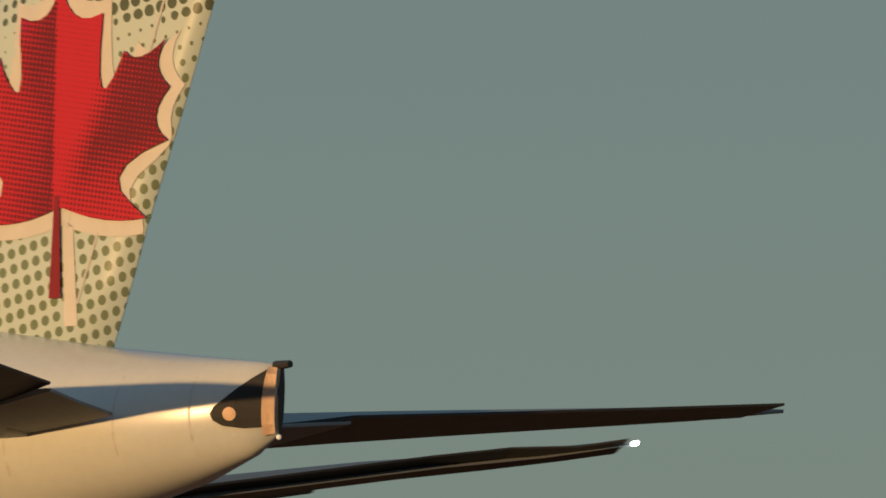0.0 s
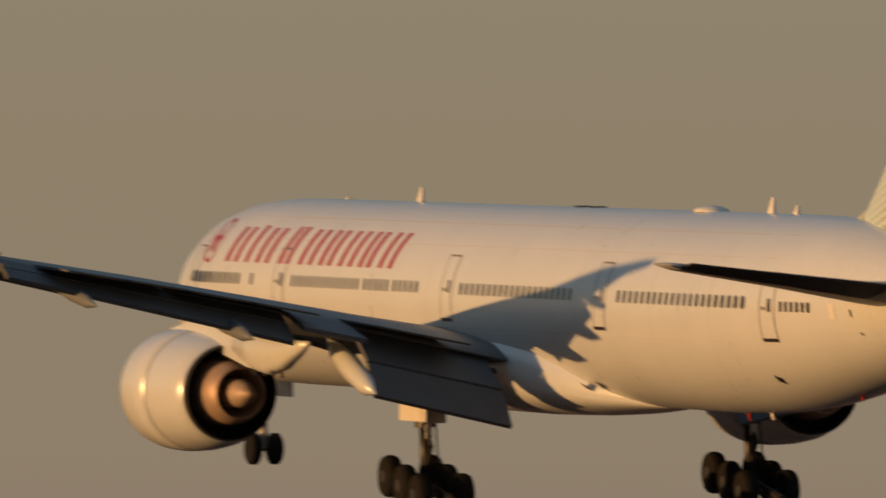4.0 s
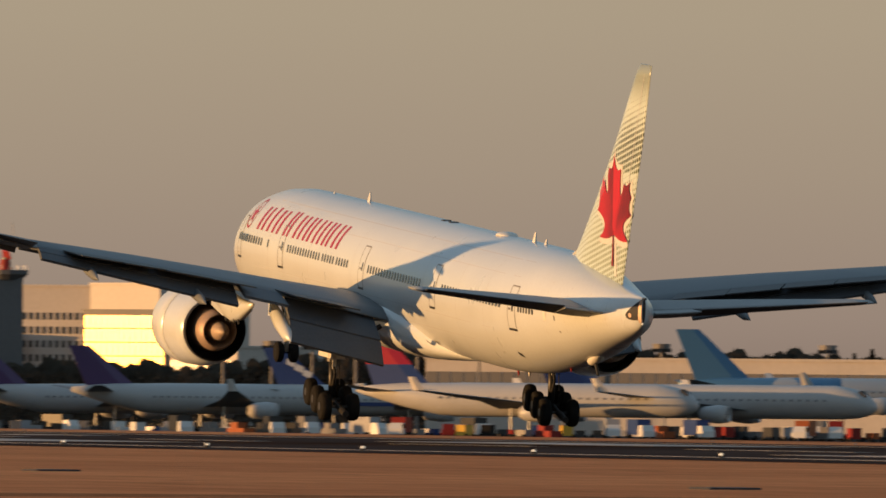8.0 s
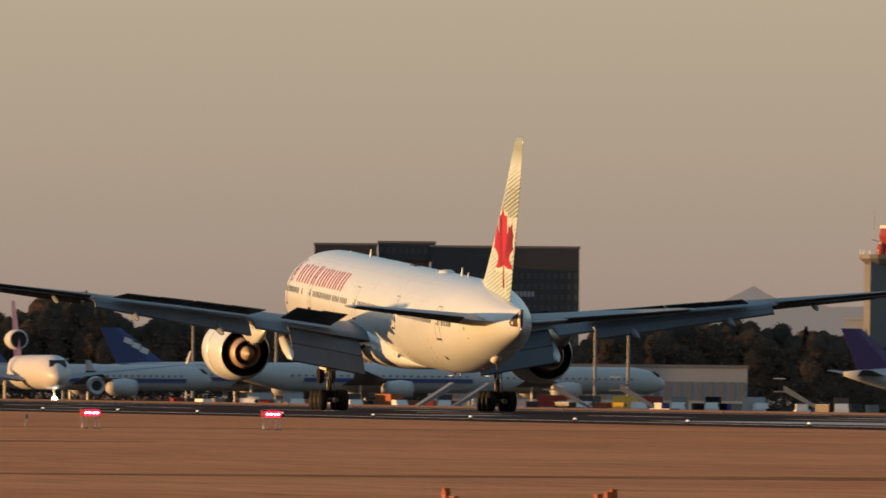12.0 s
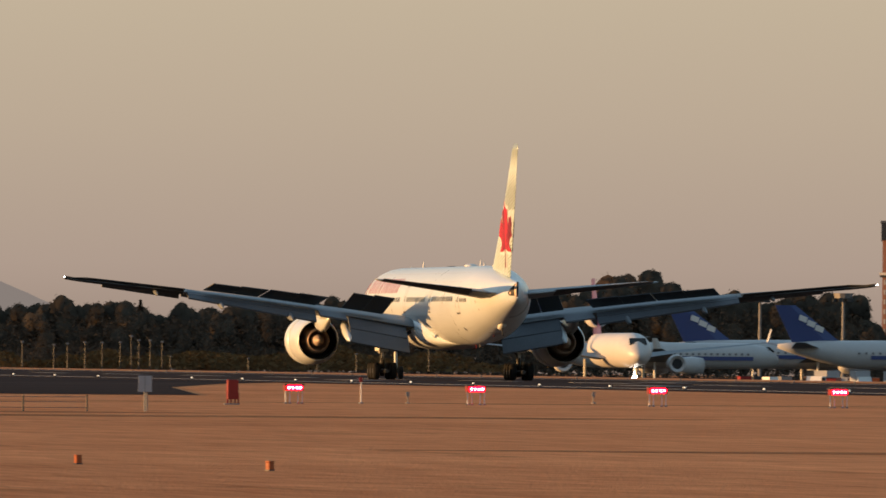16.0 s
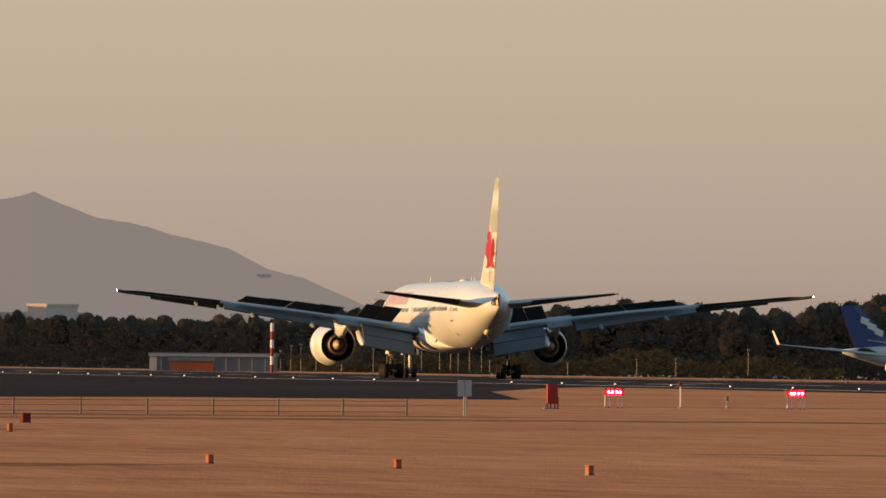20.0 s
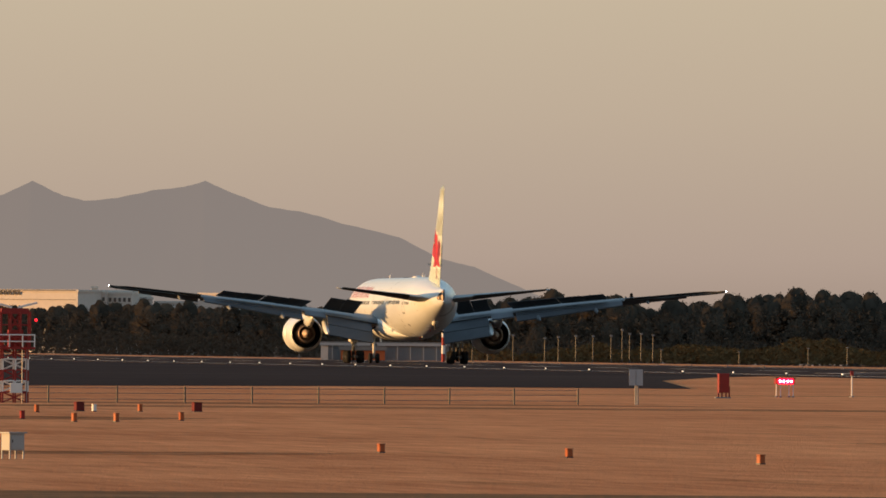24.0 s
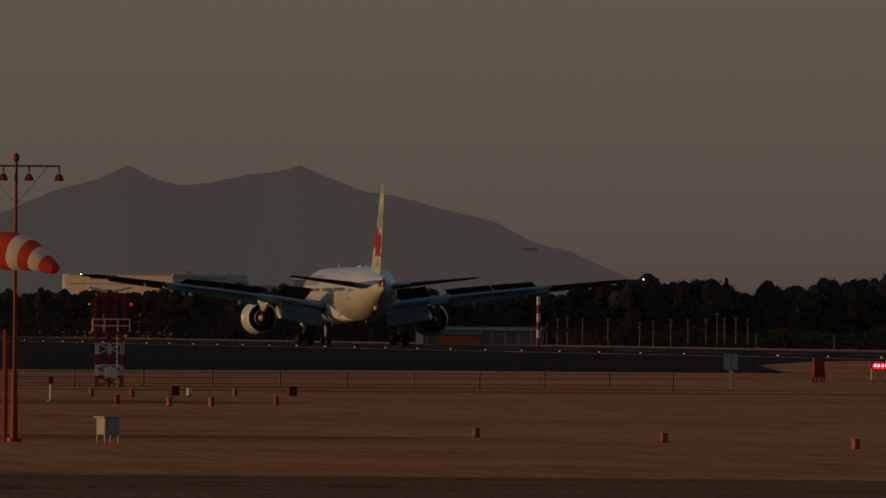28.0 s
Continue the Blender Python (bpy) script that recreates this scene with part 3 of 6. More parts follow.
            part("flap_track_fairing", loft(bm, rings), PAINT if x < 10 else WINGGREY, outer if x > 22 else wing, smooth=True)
        # spoilers, hinged on the upper surface, coloured near-black for their shaded backs
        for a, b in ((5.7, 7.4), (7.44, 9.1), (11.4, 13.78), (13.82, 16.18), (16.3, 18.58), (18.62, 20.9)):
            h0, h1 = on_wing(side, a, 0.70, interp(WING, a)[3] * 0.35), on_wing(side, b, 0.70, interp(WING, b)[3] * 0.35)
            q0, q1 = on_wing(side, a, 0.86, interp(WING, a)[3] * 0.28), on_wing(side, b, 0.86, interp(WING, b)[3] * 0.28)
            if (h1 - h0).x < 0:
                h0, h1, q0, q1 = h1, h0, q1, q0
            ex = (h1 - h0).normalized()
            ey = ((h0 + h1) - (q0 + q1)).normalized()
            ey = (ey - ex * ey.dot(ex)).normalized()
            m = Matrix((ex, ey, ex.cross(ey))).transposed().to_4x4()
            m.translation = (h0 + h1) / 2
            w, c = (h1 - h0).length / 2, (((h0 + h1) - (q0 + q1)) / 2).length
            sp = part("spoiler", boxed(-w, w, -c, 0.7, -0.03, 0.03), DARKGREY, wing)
            sp.matrix_local = m
            spoil.append((sp, m, 36 if a < 10 else 24))
        # wing tip light
        bm = bmesh.new()
        bmesh.ops.create_icosphere(bm, subdivisions=2, radius=0.05, matrix=Matrix.Translation((side * 32.35, -10.1, 7.88)))
        part("wing_tip_light", bm, LAMPWHITE, outer, "lit white wing tip light")

        # engine
        ex_, ez = side * 9.95, 3.1
        part("nacelle", lathe(bmesh.new(), [(5.8, 1.62), (6.15, 1.78), (5.9, 1.87), (5.2, 1.95), (4.3, 1.97), (3.2, 1.93), (3.1, 1.5), (5.0, 1.5), (5.8, 1.62)], (ex_, 8.5, ez), 48), PAINT, root, "ice-white engine nacelle", smooth=True)
        sleeve = part("thrust_sleeve", lathe(bmesh.new(), [(3.1, 1.925), (2.2, 1.9), (0.9, 1.77), (-0.1, 1.58), (-0.12, 1.54), (0.9, 1.65), (3.1, 1.68), (3.1, 1.925)], (0, 0, 0), 48), PAINT, root, smooth=True)
        sleeve.location = (ex_, 8.5, ez)
        spoil.append((sleeve, None, 0))
        part("cascade", lathe(bmesh.new(), [(3.4, 1.8), (1.6, 1.76), (1.6, 1.2), (3.4, 1.2), (3.4, 1.8)], (ex_, 8.5, ez), 32), BLACK, root)
        # black lining makes the inside of the duct dark
        part("duct_lining", lathe(bmesh.new(), [(3.0, 1.63), (0.9, 1.62), (0.0, 1.52), (0.0, 1.48), (3.0, 1.45)], (ex_, 8.5, ez), 40), BLACK, root, "matt black duct lining")
        part("core_cowl", lathe(bmesh.new(), [(3, 1.15), (1.2, 1.16), (-0.2, 1.0), (-0.95, 0.84), (-0.97, 0.78), (0.3, 0.7), (0.4, 0.02)], (ex_, 8.5, ez), 36), HOTMETAL, root, "heat-stained metal core cowl", smooth=True)
        part("exhaust_cone", lathe(bmesh.new(), [(0.3, 0.5), (-0.9, 0.48), (-1.5, 0.34), (-1.9, 0.12), (-1.95, 0.01)], (ex_, 8.5, ez), 28), BARE, root, smooth=True)
        part("fan_face", lathe(bmesh.new(), [(4.9, 1.52), (4.9, 0.3), (5.5, 0.01)], (ex_, 8.5, ez), 32), DARKGREY, root)
        for yy, rr in ((3.14, 1.936),):
            part("cowl_seam", lathe(bmesh.new(), [(yy, rr), (yy - 0.05, rr)], (ex_, 8.5, ez), 48), LINE, root)
        bm, rings = bmesh.new(), []
        for y, z0, z1, h in ((14.6, 4.95, 5.05, 0.06), (12.5, 4.8, 5.3, 0.22), (9, 4.4, 5.4, 0.28), (6, 3.95, 5.1, 0.26), (3.8, 4.2, 4.95, 0.18), (2.2, 4.55, 4.85, 0.05)):
            rings.append([(ex_ - h, y, z0), (ex_ + h, y, z0), (ex_ + h, y, z1), (ex_ - h, y, z1)])
        part("pylon", loft(bm, rings), PAINT, root)
        bm = bmesh.new()
        loft(bm, [[(ex_ + h * math.copysign(abs(math.cos(a)) ** 0.6, math.cos(a)), y, (z0 + z1) / 2 + (z1 - z0) / 2 * math.sin(a)) for a in [2 * math.pi * i / 16 for i in range(16)]]
                  for y, z0, z1, h in ((7.6, 4.3, 5.0, 0.3), (6.0, 3.9, 5.0, 0.36), (4.4, 3.75, 5.0, 0.38), (3.0, 3.95, 4.95, 0.34), (1.6, 4.4, 4.9, 0.22), (0.6, 4.75, 4.9, 0.05))])
        part("aft_pylon_fairing", bm, PAINT, root, smooth=True)
        for k in range(4):
            part("pylon_drain", tube(bmesh.new(), (ex_ - 0.2, 5.6 - 0.9 * k, 3.95), (ex_ - 0.2, 5.4 - 0.9 * k, 3.72), 0.05, n=6), STEEL, root)

    # landing gear
    trucks = []
    GY = 2.3
    for side in (-1, 1):
        x = side * 5.48
        bm = tube(bmesh.new(), (x, GY, 0.3), (x, GY + 0.1, 2.3), 0.17, 0.2, 14)
        part("oleo_strut", bm, STEEL, root, smooth=True)
        part("upper_strut", tube(bmesh.new(), (x, GY + 0.1, 2.2), (x, GY + 0.2, 4.2), 0.27, 0.3, 14), STEEL, root, smooth=True)
        # white plate put on the strut for its small sunlit spot
        part("strut_light", boxed(x - 0.1, x + 0.1, GY - 0.3, GY - 0.24, 1.75, 2.25), WHITEPART, root)
        part("side_brace", tube(bmesh.new(), (x, GY, 2.3), (side * 3.2, GY - 0.1, 3.9), 0.12, n=8), STEEL, root)
        part("drag_brace", tube(bmesh.new(), (x, GY, 2.2), (x, GY + 2.6, 4.2), 0.13, n=8), STEEL, root)
        part("torque_link", tube(bmesh.new(), (x, GY - 0.55, 1.5), (x, GY - 0.1, 2.0), 0.07, n=8), STEEL, root)
        part("torque_link", tube(bmesh.new(), (x, GY - 0.55, 1.5), (x, GY - 0.1, 0.95), 0.07, n=8), STEEL, root)
        part("strut_collar", tube(bmesh.new(), (x, GY + 0.1, 2.1), (x, GY + 0.11, 2.35), 0.33, n=14), STEEL, root)
        part("brake_line", tube(bmesh.new(), (x + 0.24, GY - 0.2, 2.4), (x + 0.3, GY - 0.3, 1.0), 0.03, n=6), STEEL, root)
        part("gear_door", boxed(x - side * -0.35 - 0.04, x - side * -0.35 + 0.04, GY - 1.1, GY + 1.5, 2.3, 4.0), WHITEPART, root)
        part("aft_gear_door", slab(bmesh.new(), [(x - 0.4, GY - 0.75, 2.25), (x + 0.4, GY - 0.75, 2.25), (x + 0.52, GY - 0.6, 3.6), (x - 0.52, GY - 0.6, 3.6)], 0.06) , WHITEPART, root)
        tr = part("wheel_truck", tube(bmesh.new(), (0, -1.75, 0), (0, 1.75, 0), 0.16, n=10), STEEL, root)
        tr.location = (x, GY, 0.72)
        for yy in (-1.47, 0, 1.47):
            part("axle", tube(bmesh.new(), (-0.85, yy, 0), (0.85, yy, 0), 0.09, n=8), STEEL, tr)
            for xx in (-0.69, 0.69):
                prof = [(-0.26, 0.30), (-0.26, 0.5), (-0.22, 0.61), (-0.12, 0.665), (0, 0.675), (0.12, 0.665), (0.22, 0.61), (0.26, 0.5), (0.26, 0.30)]
                ring = [[(xx + a, yy + r * math.cos(2 * math.pi * i / 28), r * math.sin(2 * math.pi * i / 28)) for i in range(28)] for a, r in prof]
                part("tyre", loft(bmesh.new(), ring), RUBBER, tr, smooth=False)
                part("rim", tube(bmesh.new(), (xx - 0.2 * (1 if xx > 0 else -1), yy, 0), (xx + 0.275 * (1 if xx > 0 else -1), yy, 0), 0.27, 0.2, 16), DARKGREY, tr)
        trucks.append((tr, Matrix.Translation(tr.location)))
    part("nose_oleo", tube(bmesh.new(), (0, 35.5, 0.55), (0, 35.7, 3.2), 0.13, 0.16, 12), WHITEPART, root, smooth=True)
    part("nose_drag_brace", tube(bmesh.new(), (0, 35.55, 1.6), (0, 37.2, 3.2), 0.07, n=8), STEEL, root)
    part("nose_axle", tube(bmesh.new(), (-0.5, 35.5, 0.55), (0.5, 35.5, 0.55), 0.08, n=8), STEEL, root)
    part("taxi_light_bar", boxed(-0.35, 0.35, 35.75, 35.9, 1.9, 2.1), STEEL, root)
    for xx in (-0.38, 0.38):
        ring = [[(xx + a, 35.5 + r * math.cos(2 * math.pi * i / 24), 0.55 + r * math.sin(2 * math.pi * i / 24)) for i in range(24)] for a, r in ((-0.2, 0.25), (-0.2, 0.42), (-0.12, 0.53), (0.12, 0.53), (0.2, 0.42), (0.2, 0.25))]
        part("nose_tyre", loft(bmesh.new(), ring), RUBBER, root)
    for xx in (-0.75, 0.75):
        part("nose_gear_door", boxed(xx - 0.03, xx + 0.03, 34.7, 36.5, 2.3, 3.1), PAINT, root)

    # cabin windows, both sides, on the curved hull
    wm = bmesh.new()
    pts = [(0.5 * 0.27 * math.copysign(abs(math.cos(a)) ** 0.6, math.cos(a)), 0.5 * 0.40 * math.copysign(abs(math.sin(a)) ** 0.6, math.sin(a))) for a in [2 * math.pi * i / 12 for i in range(12)]]
    loft(wm, [[(0, a, b) for a, b in pts], [(-0.012, a, b) for a, b in pts]])
    proto = part("cabin_window", wm, GLASS, root)
    spans = [(32.6, 27.8), (26.4, 26.4), (23.4, 23.4), (22.2, 16.0), (15.0, 12.95), (12.1, 10.05), (5.7, -4.4), (-8.85, -19.7)]
    first = True
    for side in (-1, 1):
        for a, b in spans:
            for k in range(int(round((a - b) / 0.535)) + 1):
                y = a - 0.535 * k
                ob = proto if first else new("cabin_window", proto.data)
                first = False
                p = hull_side(y, 6.41, side, 0.004)
                e = hull_side(y, 6.51, side, 0.004)
                ob.parent = root
                ob.matrix_local = Matrix.Translation(p) @ Matrix.Rotation(math.atan2((e.x - p.x), 0.1), 4, "Y") @ (Matrix.Rotation(math.pi, 4, "Z") if side > 0 else Matrix())
    # doors: seam frames, sill and a small pane
    for side in (-1, 1):
        for y0, top in ((24.6, 7.42), (7.35, 7.42), (-7.45, 7.4), (-22.15, 7.3), (34.2, 7.4)):
            w, lo, t = 0.55, top - 2.05, 0.06
            fr = [[(y0 - w, lo), (y0 - w + t, lo), (y0 - w + t, top), (y0 - w, top)], [(y0 + w - t, lo), (y0 + w, lo), (y0 + w, top), (y0 + w - t, top)], [(y0 - w, top), (y0 + w, top), (y0 + w, top + t), (y0 - w, top + t)]]
            cz = [lo + 0.25 * i for i in range(9)]
            door = part("cabin_door", decal([[(y0 - w, lo), (y0 + w, lo), (y0 + w, top), (y0 - w, top)]], lambda y, z: hull_side(y, z, side, 0.006), [], cz), PAINT, root)
            part("door_seam", decal(fr, lambda y, z: hull_side(y, z, side, 0.010), [], cz), LINE, door)
            part("door_sill", decal([[(y0 - w, lo - 0.02), (y0 + w, lo - 0.02), (y0 + w, lo + 0.09), (y0 - w, lo + 0.09)]], lambda y, z: hull_side(y, z, side, 0.014), [], []), REGBLACK, door)
            part("door_pane", decal([[(y0 - 0.3, top - 1.15), (y0 - 0.05, top - 1.15), (y0 - 0.05, top - 0.75), (y0 - 0.3, top - 0.75)]], lambda y, z: hull_side(y, z, side, 0.012), [], [top - 0.95]), GLASS, door)
            part("door_handle", decal([[(y0 + 0.05, top - 1.1), (y0 + 0.38, top - 1.1), (y0 + 0.38, top - 1.0), (y0 + 0.05, top - 1.0)]], lambda y, z: hull_side(y, z, side, 0.012), [], []), LINE, door)
    # red lettering as plain slanted bars, one block a letter, and a ringed badge ahead of it
    for side in (-1, 1):
        ly = [30.8, 28.75, 27.55, 25.1, 23.0, 20.9, 18.85, 16.8, 14.75]
        for i, y in enumerate(ly):
            wide = 0.42 if i == 1 else (1.25, 1, 1.3, 1.05, 1.3, 1.2, 1.3, 1.15, 1.3)[i]
            lo, hi = 6.95, 8.1
            tall = 1.0 if i not in (1, 3) else 1.06
            bars = [[(a, 0), (a + 0.42, 0), (a + 0.72, tall), (a + 0.3, tall)] for a in ((0, wide - 0.3) if wide > 0.5 else (0.05,))]
            for q in bars:
                part("lettering_bar", decal([[(y - a, lo + (hi - lo) * b) for a, b in q]], lambda a, b: hull_side(a, b, side, 0.01), [], [7.2, 7.45, 7.7, 7.95]), RED, root)
        circ = [(32.9 + 0.72 * math.cos(a), 7.62 + 0.75 * math.sin(a)) for a in [2 * math.pi * i / 24 for i in range(24)]]
        circ2 = [(32.9 + 0.62 * math.cos(a), 7.62 + 0.64 * math.sin(a)) for a in [2 * math.pi * i / 24 for i in range(24)]]
        part("badge_ring", decal([[circ[i], circ[(i + 1) % 24], circ2[(i + 1) % 24], circ2[i]] for i in range(24)], lambda a, b: hull_side(a, b, side, 0.01), [], [7.2, 7.6, 8.0]), RED, root)
        star = [(32.9 + (0.5 if i % 2 else 0.24) * math.sin(2 * math.pi * i / 10), 7.6 - (0.5 if i % 2 else 0.24) * math.cos(2 * math.pi * i / 10)) for i in range(10)]
        part("badge_print", decal([star], lambda a, b: hull_side(a, b, side, 0.012), [32.9], [7.3, 7.6, 7.9]), RED, root)
        for k in range(6):
            y = -23.05 - 0.37 * k
            part("marking_bar", decal([[(y, 6.17), (y - 0.2, 6.17), (y - 0.2, 6.47), (y, 6.47)]], lambda a, b: hull_side(a, b, side, 0.01), [], [6.4]), REGBLACK, root)
        for y, z, a, lift in ((-3.5, 3.62, 0.5, 0.3), (-4.45, 3.66, 0.5, 0.05), (-20.9, 4.2, 0.5, 0.012)):
            part("drain_vent", decal([[(y, z), (y - 0.34 - 0.1 * a, z - 0.1), (y - 0.42 * a - 0.1, z - 0.28), (y + 0.1 * a, z - 0.2)]], lambda p, q: hull_side(p, q, side, lift), [], [z - 0.1, z - 0.2]), REGBLACK, root)
        # faint frame seams along the tail
        for y in (-26.4, -28.7, -31.0, -33.2, -34.6):
            c, hw, hh = interp(HULL, y)
            part("hull_seam", decal([[(y, c - hh * 0.5), (y - 0.035, c - hh * 0.5), (y - 0.035, c + hh * 0.85), (y, c + hh * 0.85)]], lambda p, q: hull_side(p, q, side, 0.006), [], [c + hh * k / 5 for k in range(-2, 4)]), mat_seam, root)
    # small plates, ports and hinge fairings round the tailplane root
    for y, z, w, h, mt in ((-26.35, 6.02, 0.32, 0.42, WHITEPART), (-27.6, 6.1, 0.1, 0.2, REGBLACK), (-30.2, 6.55, 0.14, 0.34, DARKGREY), (-24.9, 6.28, 0.1, 0.09, REGBLACK), (-27.9, 5.55, 0.16, 0.07, LINE)):
        for side in (-1, 1):
            part("access_plate", decal([[(y, z), (y - w, z - 0.04), (y - w + 0.05, z + h), (y + 0.05, z + h)]], lambda p, q: hull_side(p, q, side, 0.014), [], [z + h / 2]), mt, root)
    # lap joints along the hull and frame joints round it
    for side in (-1, 1):
        for z in (4.35, 5.15, 7.75, 8.45):
            for a in range(-22, 30, 4):
                part("lap_joint", decal([[(a + 3.97, z), (a, z), (a, z + 0.022), (a + 3.97, z + 0.022)]], lambda p, q: hull_side(p, q, side, 0.005), [], []), mat_seam, root)
        for y in (-17.5, -12.2, -5.2, 9.4, 18.6, 27.4):
            part("frame_joint", decal([[(y, 3.5), (y - 0.03, 3.5), (y - 0.03, 8.6), (y, 8.6)]], lambda p, q: hull_side(p, q, side, 0.005), [], [3.8 + 0.3 * k for k in range(16)]), mat_seam, root)
    # aerials, beacon and the tail skid
    for y, h, w in ((19.0, 0.5, 0.26), (-14.75, 0.52, 0.27), (-17.0, 0.3, 0.2), (26.5, 0.14, 0.14)):
        bm = bmesh.new()
        t = interp(HULL, y)[0] + interp(HULL, y)[2] - 0.03
        loft(bm, [[(-0.05, y + w, t), (0.05, y + w, t), (0.05, y - w, t), (-0.05, y - w, t)], [(-0.02, y - 0.1, t + h), (0.02, y - 0.1, t + h), (0.02, y - w, t + h), (-0.02, y - w, t + h)]])
        part("blade_aerial", bm, WHITEPART, root)
    for y, z, mt in ((-12.7, 2.82, SIGNRED), (-14.8, 2.9, WHITEPART), (-22.8, 3.65, SIGNRED)):
        bm = bmesh.new()
        loft(bm, [[(-0.05, y + 0.16, z + 0.1), (0.05, y + 0.16, z + 0.1), (0.05, y - 0.16, z + 0.1), (-0.05, y - 0.16, z + 0.1)], [(-0.02, y - 0.1, z - 0.22), (0.02, y - 0.1, z - 0.22), (0.02, y - 0.22, z - 0.22), (-0.02, y - 0.22, z - 0.22)]])
        part("belly_aerial", bm, mt, root)
    bm = bmesh.new()
    loft(bm, [[(0.55 * k * math.cos(a), y, 9.02 + 0.2 * k * math.sin(a)) for a in [math.pi * i / 8 for i in range(9)]] for y, k in ((-8.6, 0.1), (-8.8, 0.8), (-9.3, 1), (-9.8, 0.8), (-10.0, 0.1))])
    part("antenna_dome", bm, WHITEPART, root, smooth=True)
    for y in (2.9, 1.4):
        part("roof_vent", boxed(-0.2, 0.2, y - 0.24, y + 0.24, 9.0, 9.08), DARKGREY, root)
    bm = bmesh.new()
    loft(bm, [[(0.3 * k * math.cos(a), y, z + 0.22 * k * math.sin(a)) for a in [2 * math.pi * i / 12 for i in range(12)]] for y, z, k in ((-26.3, 4.15, 0.1), (-27, 4.2, 1), (-27.8, 4.42, 1), (-28.6, 4.75, 0.1))])
    part("tail_skid", bm, WHITEPART, root, smooth=True)
    part("skid_strut", tube(bmesh.new(), (0, -27.3, 4.3), (0, -28.0, 3.6), 0.1, 0.06, 8), STEEL, root)
    # stations were fitted to the camera's view too long: shorten along the hull
    refit = lambda y: 0.961 * y - 1.3
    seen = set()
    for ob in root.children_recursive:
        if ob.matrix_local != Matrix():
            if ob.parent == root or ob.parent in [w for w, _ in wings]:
                ob.location.y = refit(ob.location.y)
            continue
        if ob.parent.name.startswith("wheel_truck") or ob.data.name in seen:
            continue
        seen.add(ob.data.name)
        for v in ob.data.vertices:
            v.co.y = refit(v.co.y)
    shifted = lambda m: Matrix.Translation((0, refit(m.translation.y) - m.translation.y, 0)) @ m
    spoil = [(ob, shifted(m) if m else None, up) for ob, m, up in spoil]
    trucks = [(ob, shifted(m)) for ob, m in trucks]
    return root, spoil, trucks, wings


mat_seam = mat("faint_seam", (0.56, 0.56, 0.56), 0.4, var=0.05)
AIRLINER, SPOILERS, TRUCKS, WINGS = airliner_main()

# ---- ground ----
def fall(x, y=0.0):
    """Height of the land: level round the runway, lower beyond it."""
    k = min(1.0, max(0.0, (x - 235) / 100))
    return -3.0 * k * k * (3 - 2 * k)


def ground_sheet():
    bm = bmesh.new()
    xs = [-6000, -1000, 0, 130, 235] + [235 + 10 * i for i in range(1, 11)] + [700, 2000, 6000]
    rows = [[bm.verts.new((x, y, fall(x))) for x in xs] for y in (-3000, 0, 1500, 3000, 6000)]
    for a, b in zip(rows, rows[1:]):
        for i in range(len(xs) - 1):
            bm.faces.new((a[i], a[i + 1], b[i + 1], b[i]))
    return tagged(part("ground", bm, SOIL), "dry straw-coloured grass field reaching the horizon", "ground", kind="structure")


def sheet(name, pts, z, material, label, cat=""):
    bm = bmesh.new()
    bm.faces.new([bm.verts.new((x, y, z)) for x, y in pts])
    bmesh.ops.triangulate(bm, faces=bm.faces[:])
    bm.normal_update()
    for f in bm.faces:
        if f.normal.z < 0:
            f.normal_flip()
    return tagged(part(name, bm, material), label, cat or name, kind="structure")


RX = RUNWAY_X
ground_sheet()
sheet("runway", [(RX - 37, -800), (RX + 37, -800), (RX + 37, 3600), (RX - 37, 3600)], 0.02, ASPHALT, "worn dark asphalt runway with shoulders")
sheet("taxiway", [(RX - 37, 1060), (126, 1000), (108, 880), (88, 706), (71, 700), (52, 662), (-400, 560), (-400, 2300), (RX - 37, 2300)], 0.016, ASPHALT, "dark asphalt taxiway joining the runway")
sheet("apron", [(340, 200), (2500, 200), (2500, 4200), (340, 4200)], -2.98, CONCRETE, "grey concrete apron beyond the runway")
sheet("service_road", [(-200, 150), (22, 150), (34, 172), (60, 179), (RX - 38, 179), (RX - 38, 190), (-200, 190)], 0.01, DIRT, "narrow worn service road across the grass", "road")


# grass strips coloured dark for shadow streaks and worn lines across the field
for x0, x1, y0, d in ((2, 27, 246, 9), (12, 36, 366, 16), (30, 74, 452, 14), (40, 120, 300, 10), (18, 62, 474, 12), (66, 132, 604, 8)):
    pts = [(x0 + (x1 - x0) * i / 20, y0 + 14 * i / 20 + d * 0.35 * noise.noise((i * 0.9, y0, 0)) - d * 0.5 * math.sin(math.pi * i / 20) ** 0.5) for i in range(21)]
    back = [(x0 + (x1 - x0) * i / 20, y0 + 14 * i / 20 + d * 0.35 * noise.noise((i * 0.9, y0, 5)) + d * 0.5 * math.sin(math.pi * i / 20) ** 0.5) for i in range(19, 0, -1)]
    sheet("rough_strip", pts + back, 0.006, STREAK, "strip of grass darkened for shadow streaks and worn lines", "grass strip")


def paint_line(name, x0, x1, y0, y1, label):
    b = boxed(x0, x1, y0, y1, 0.024, 0.03)
    return tagged(part(name, b, MARKING), label, "runway marking", "runway markings")


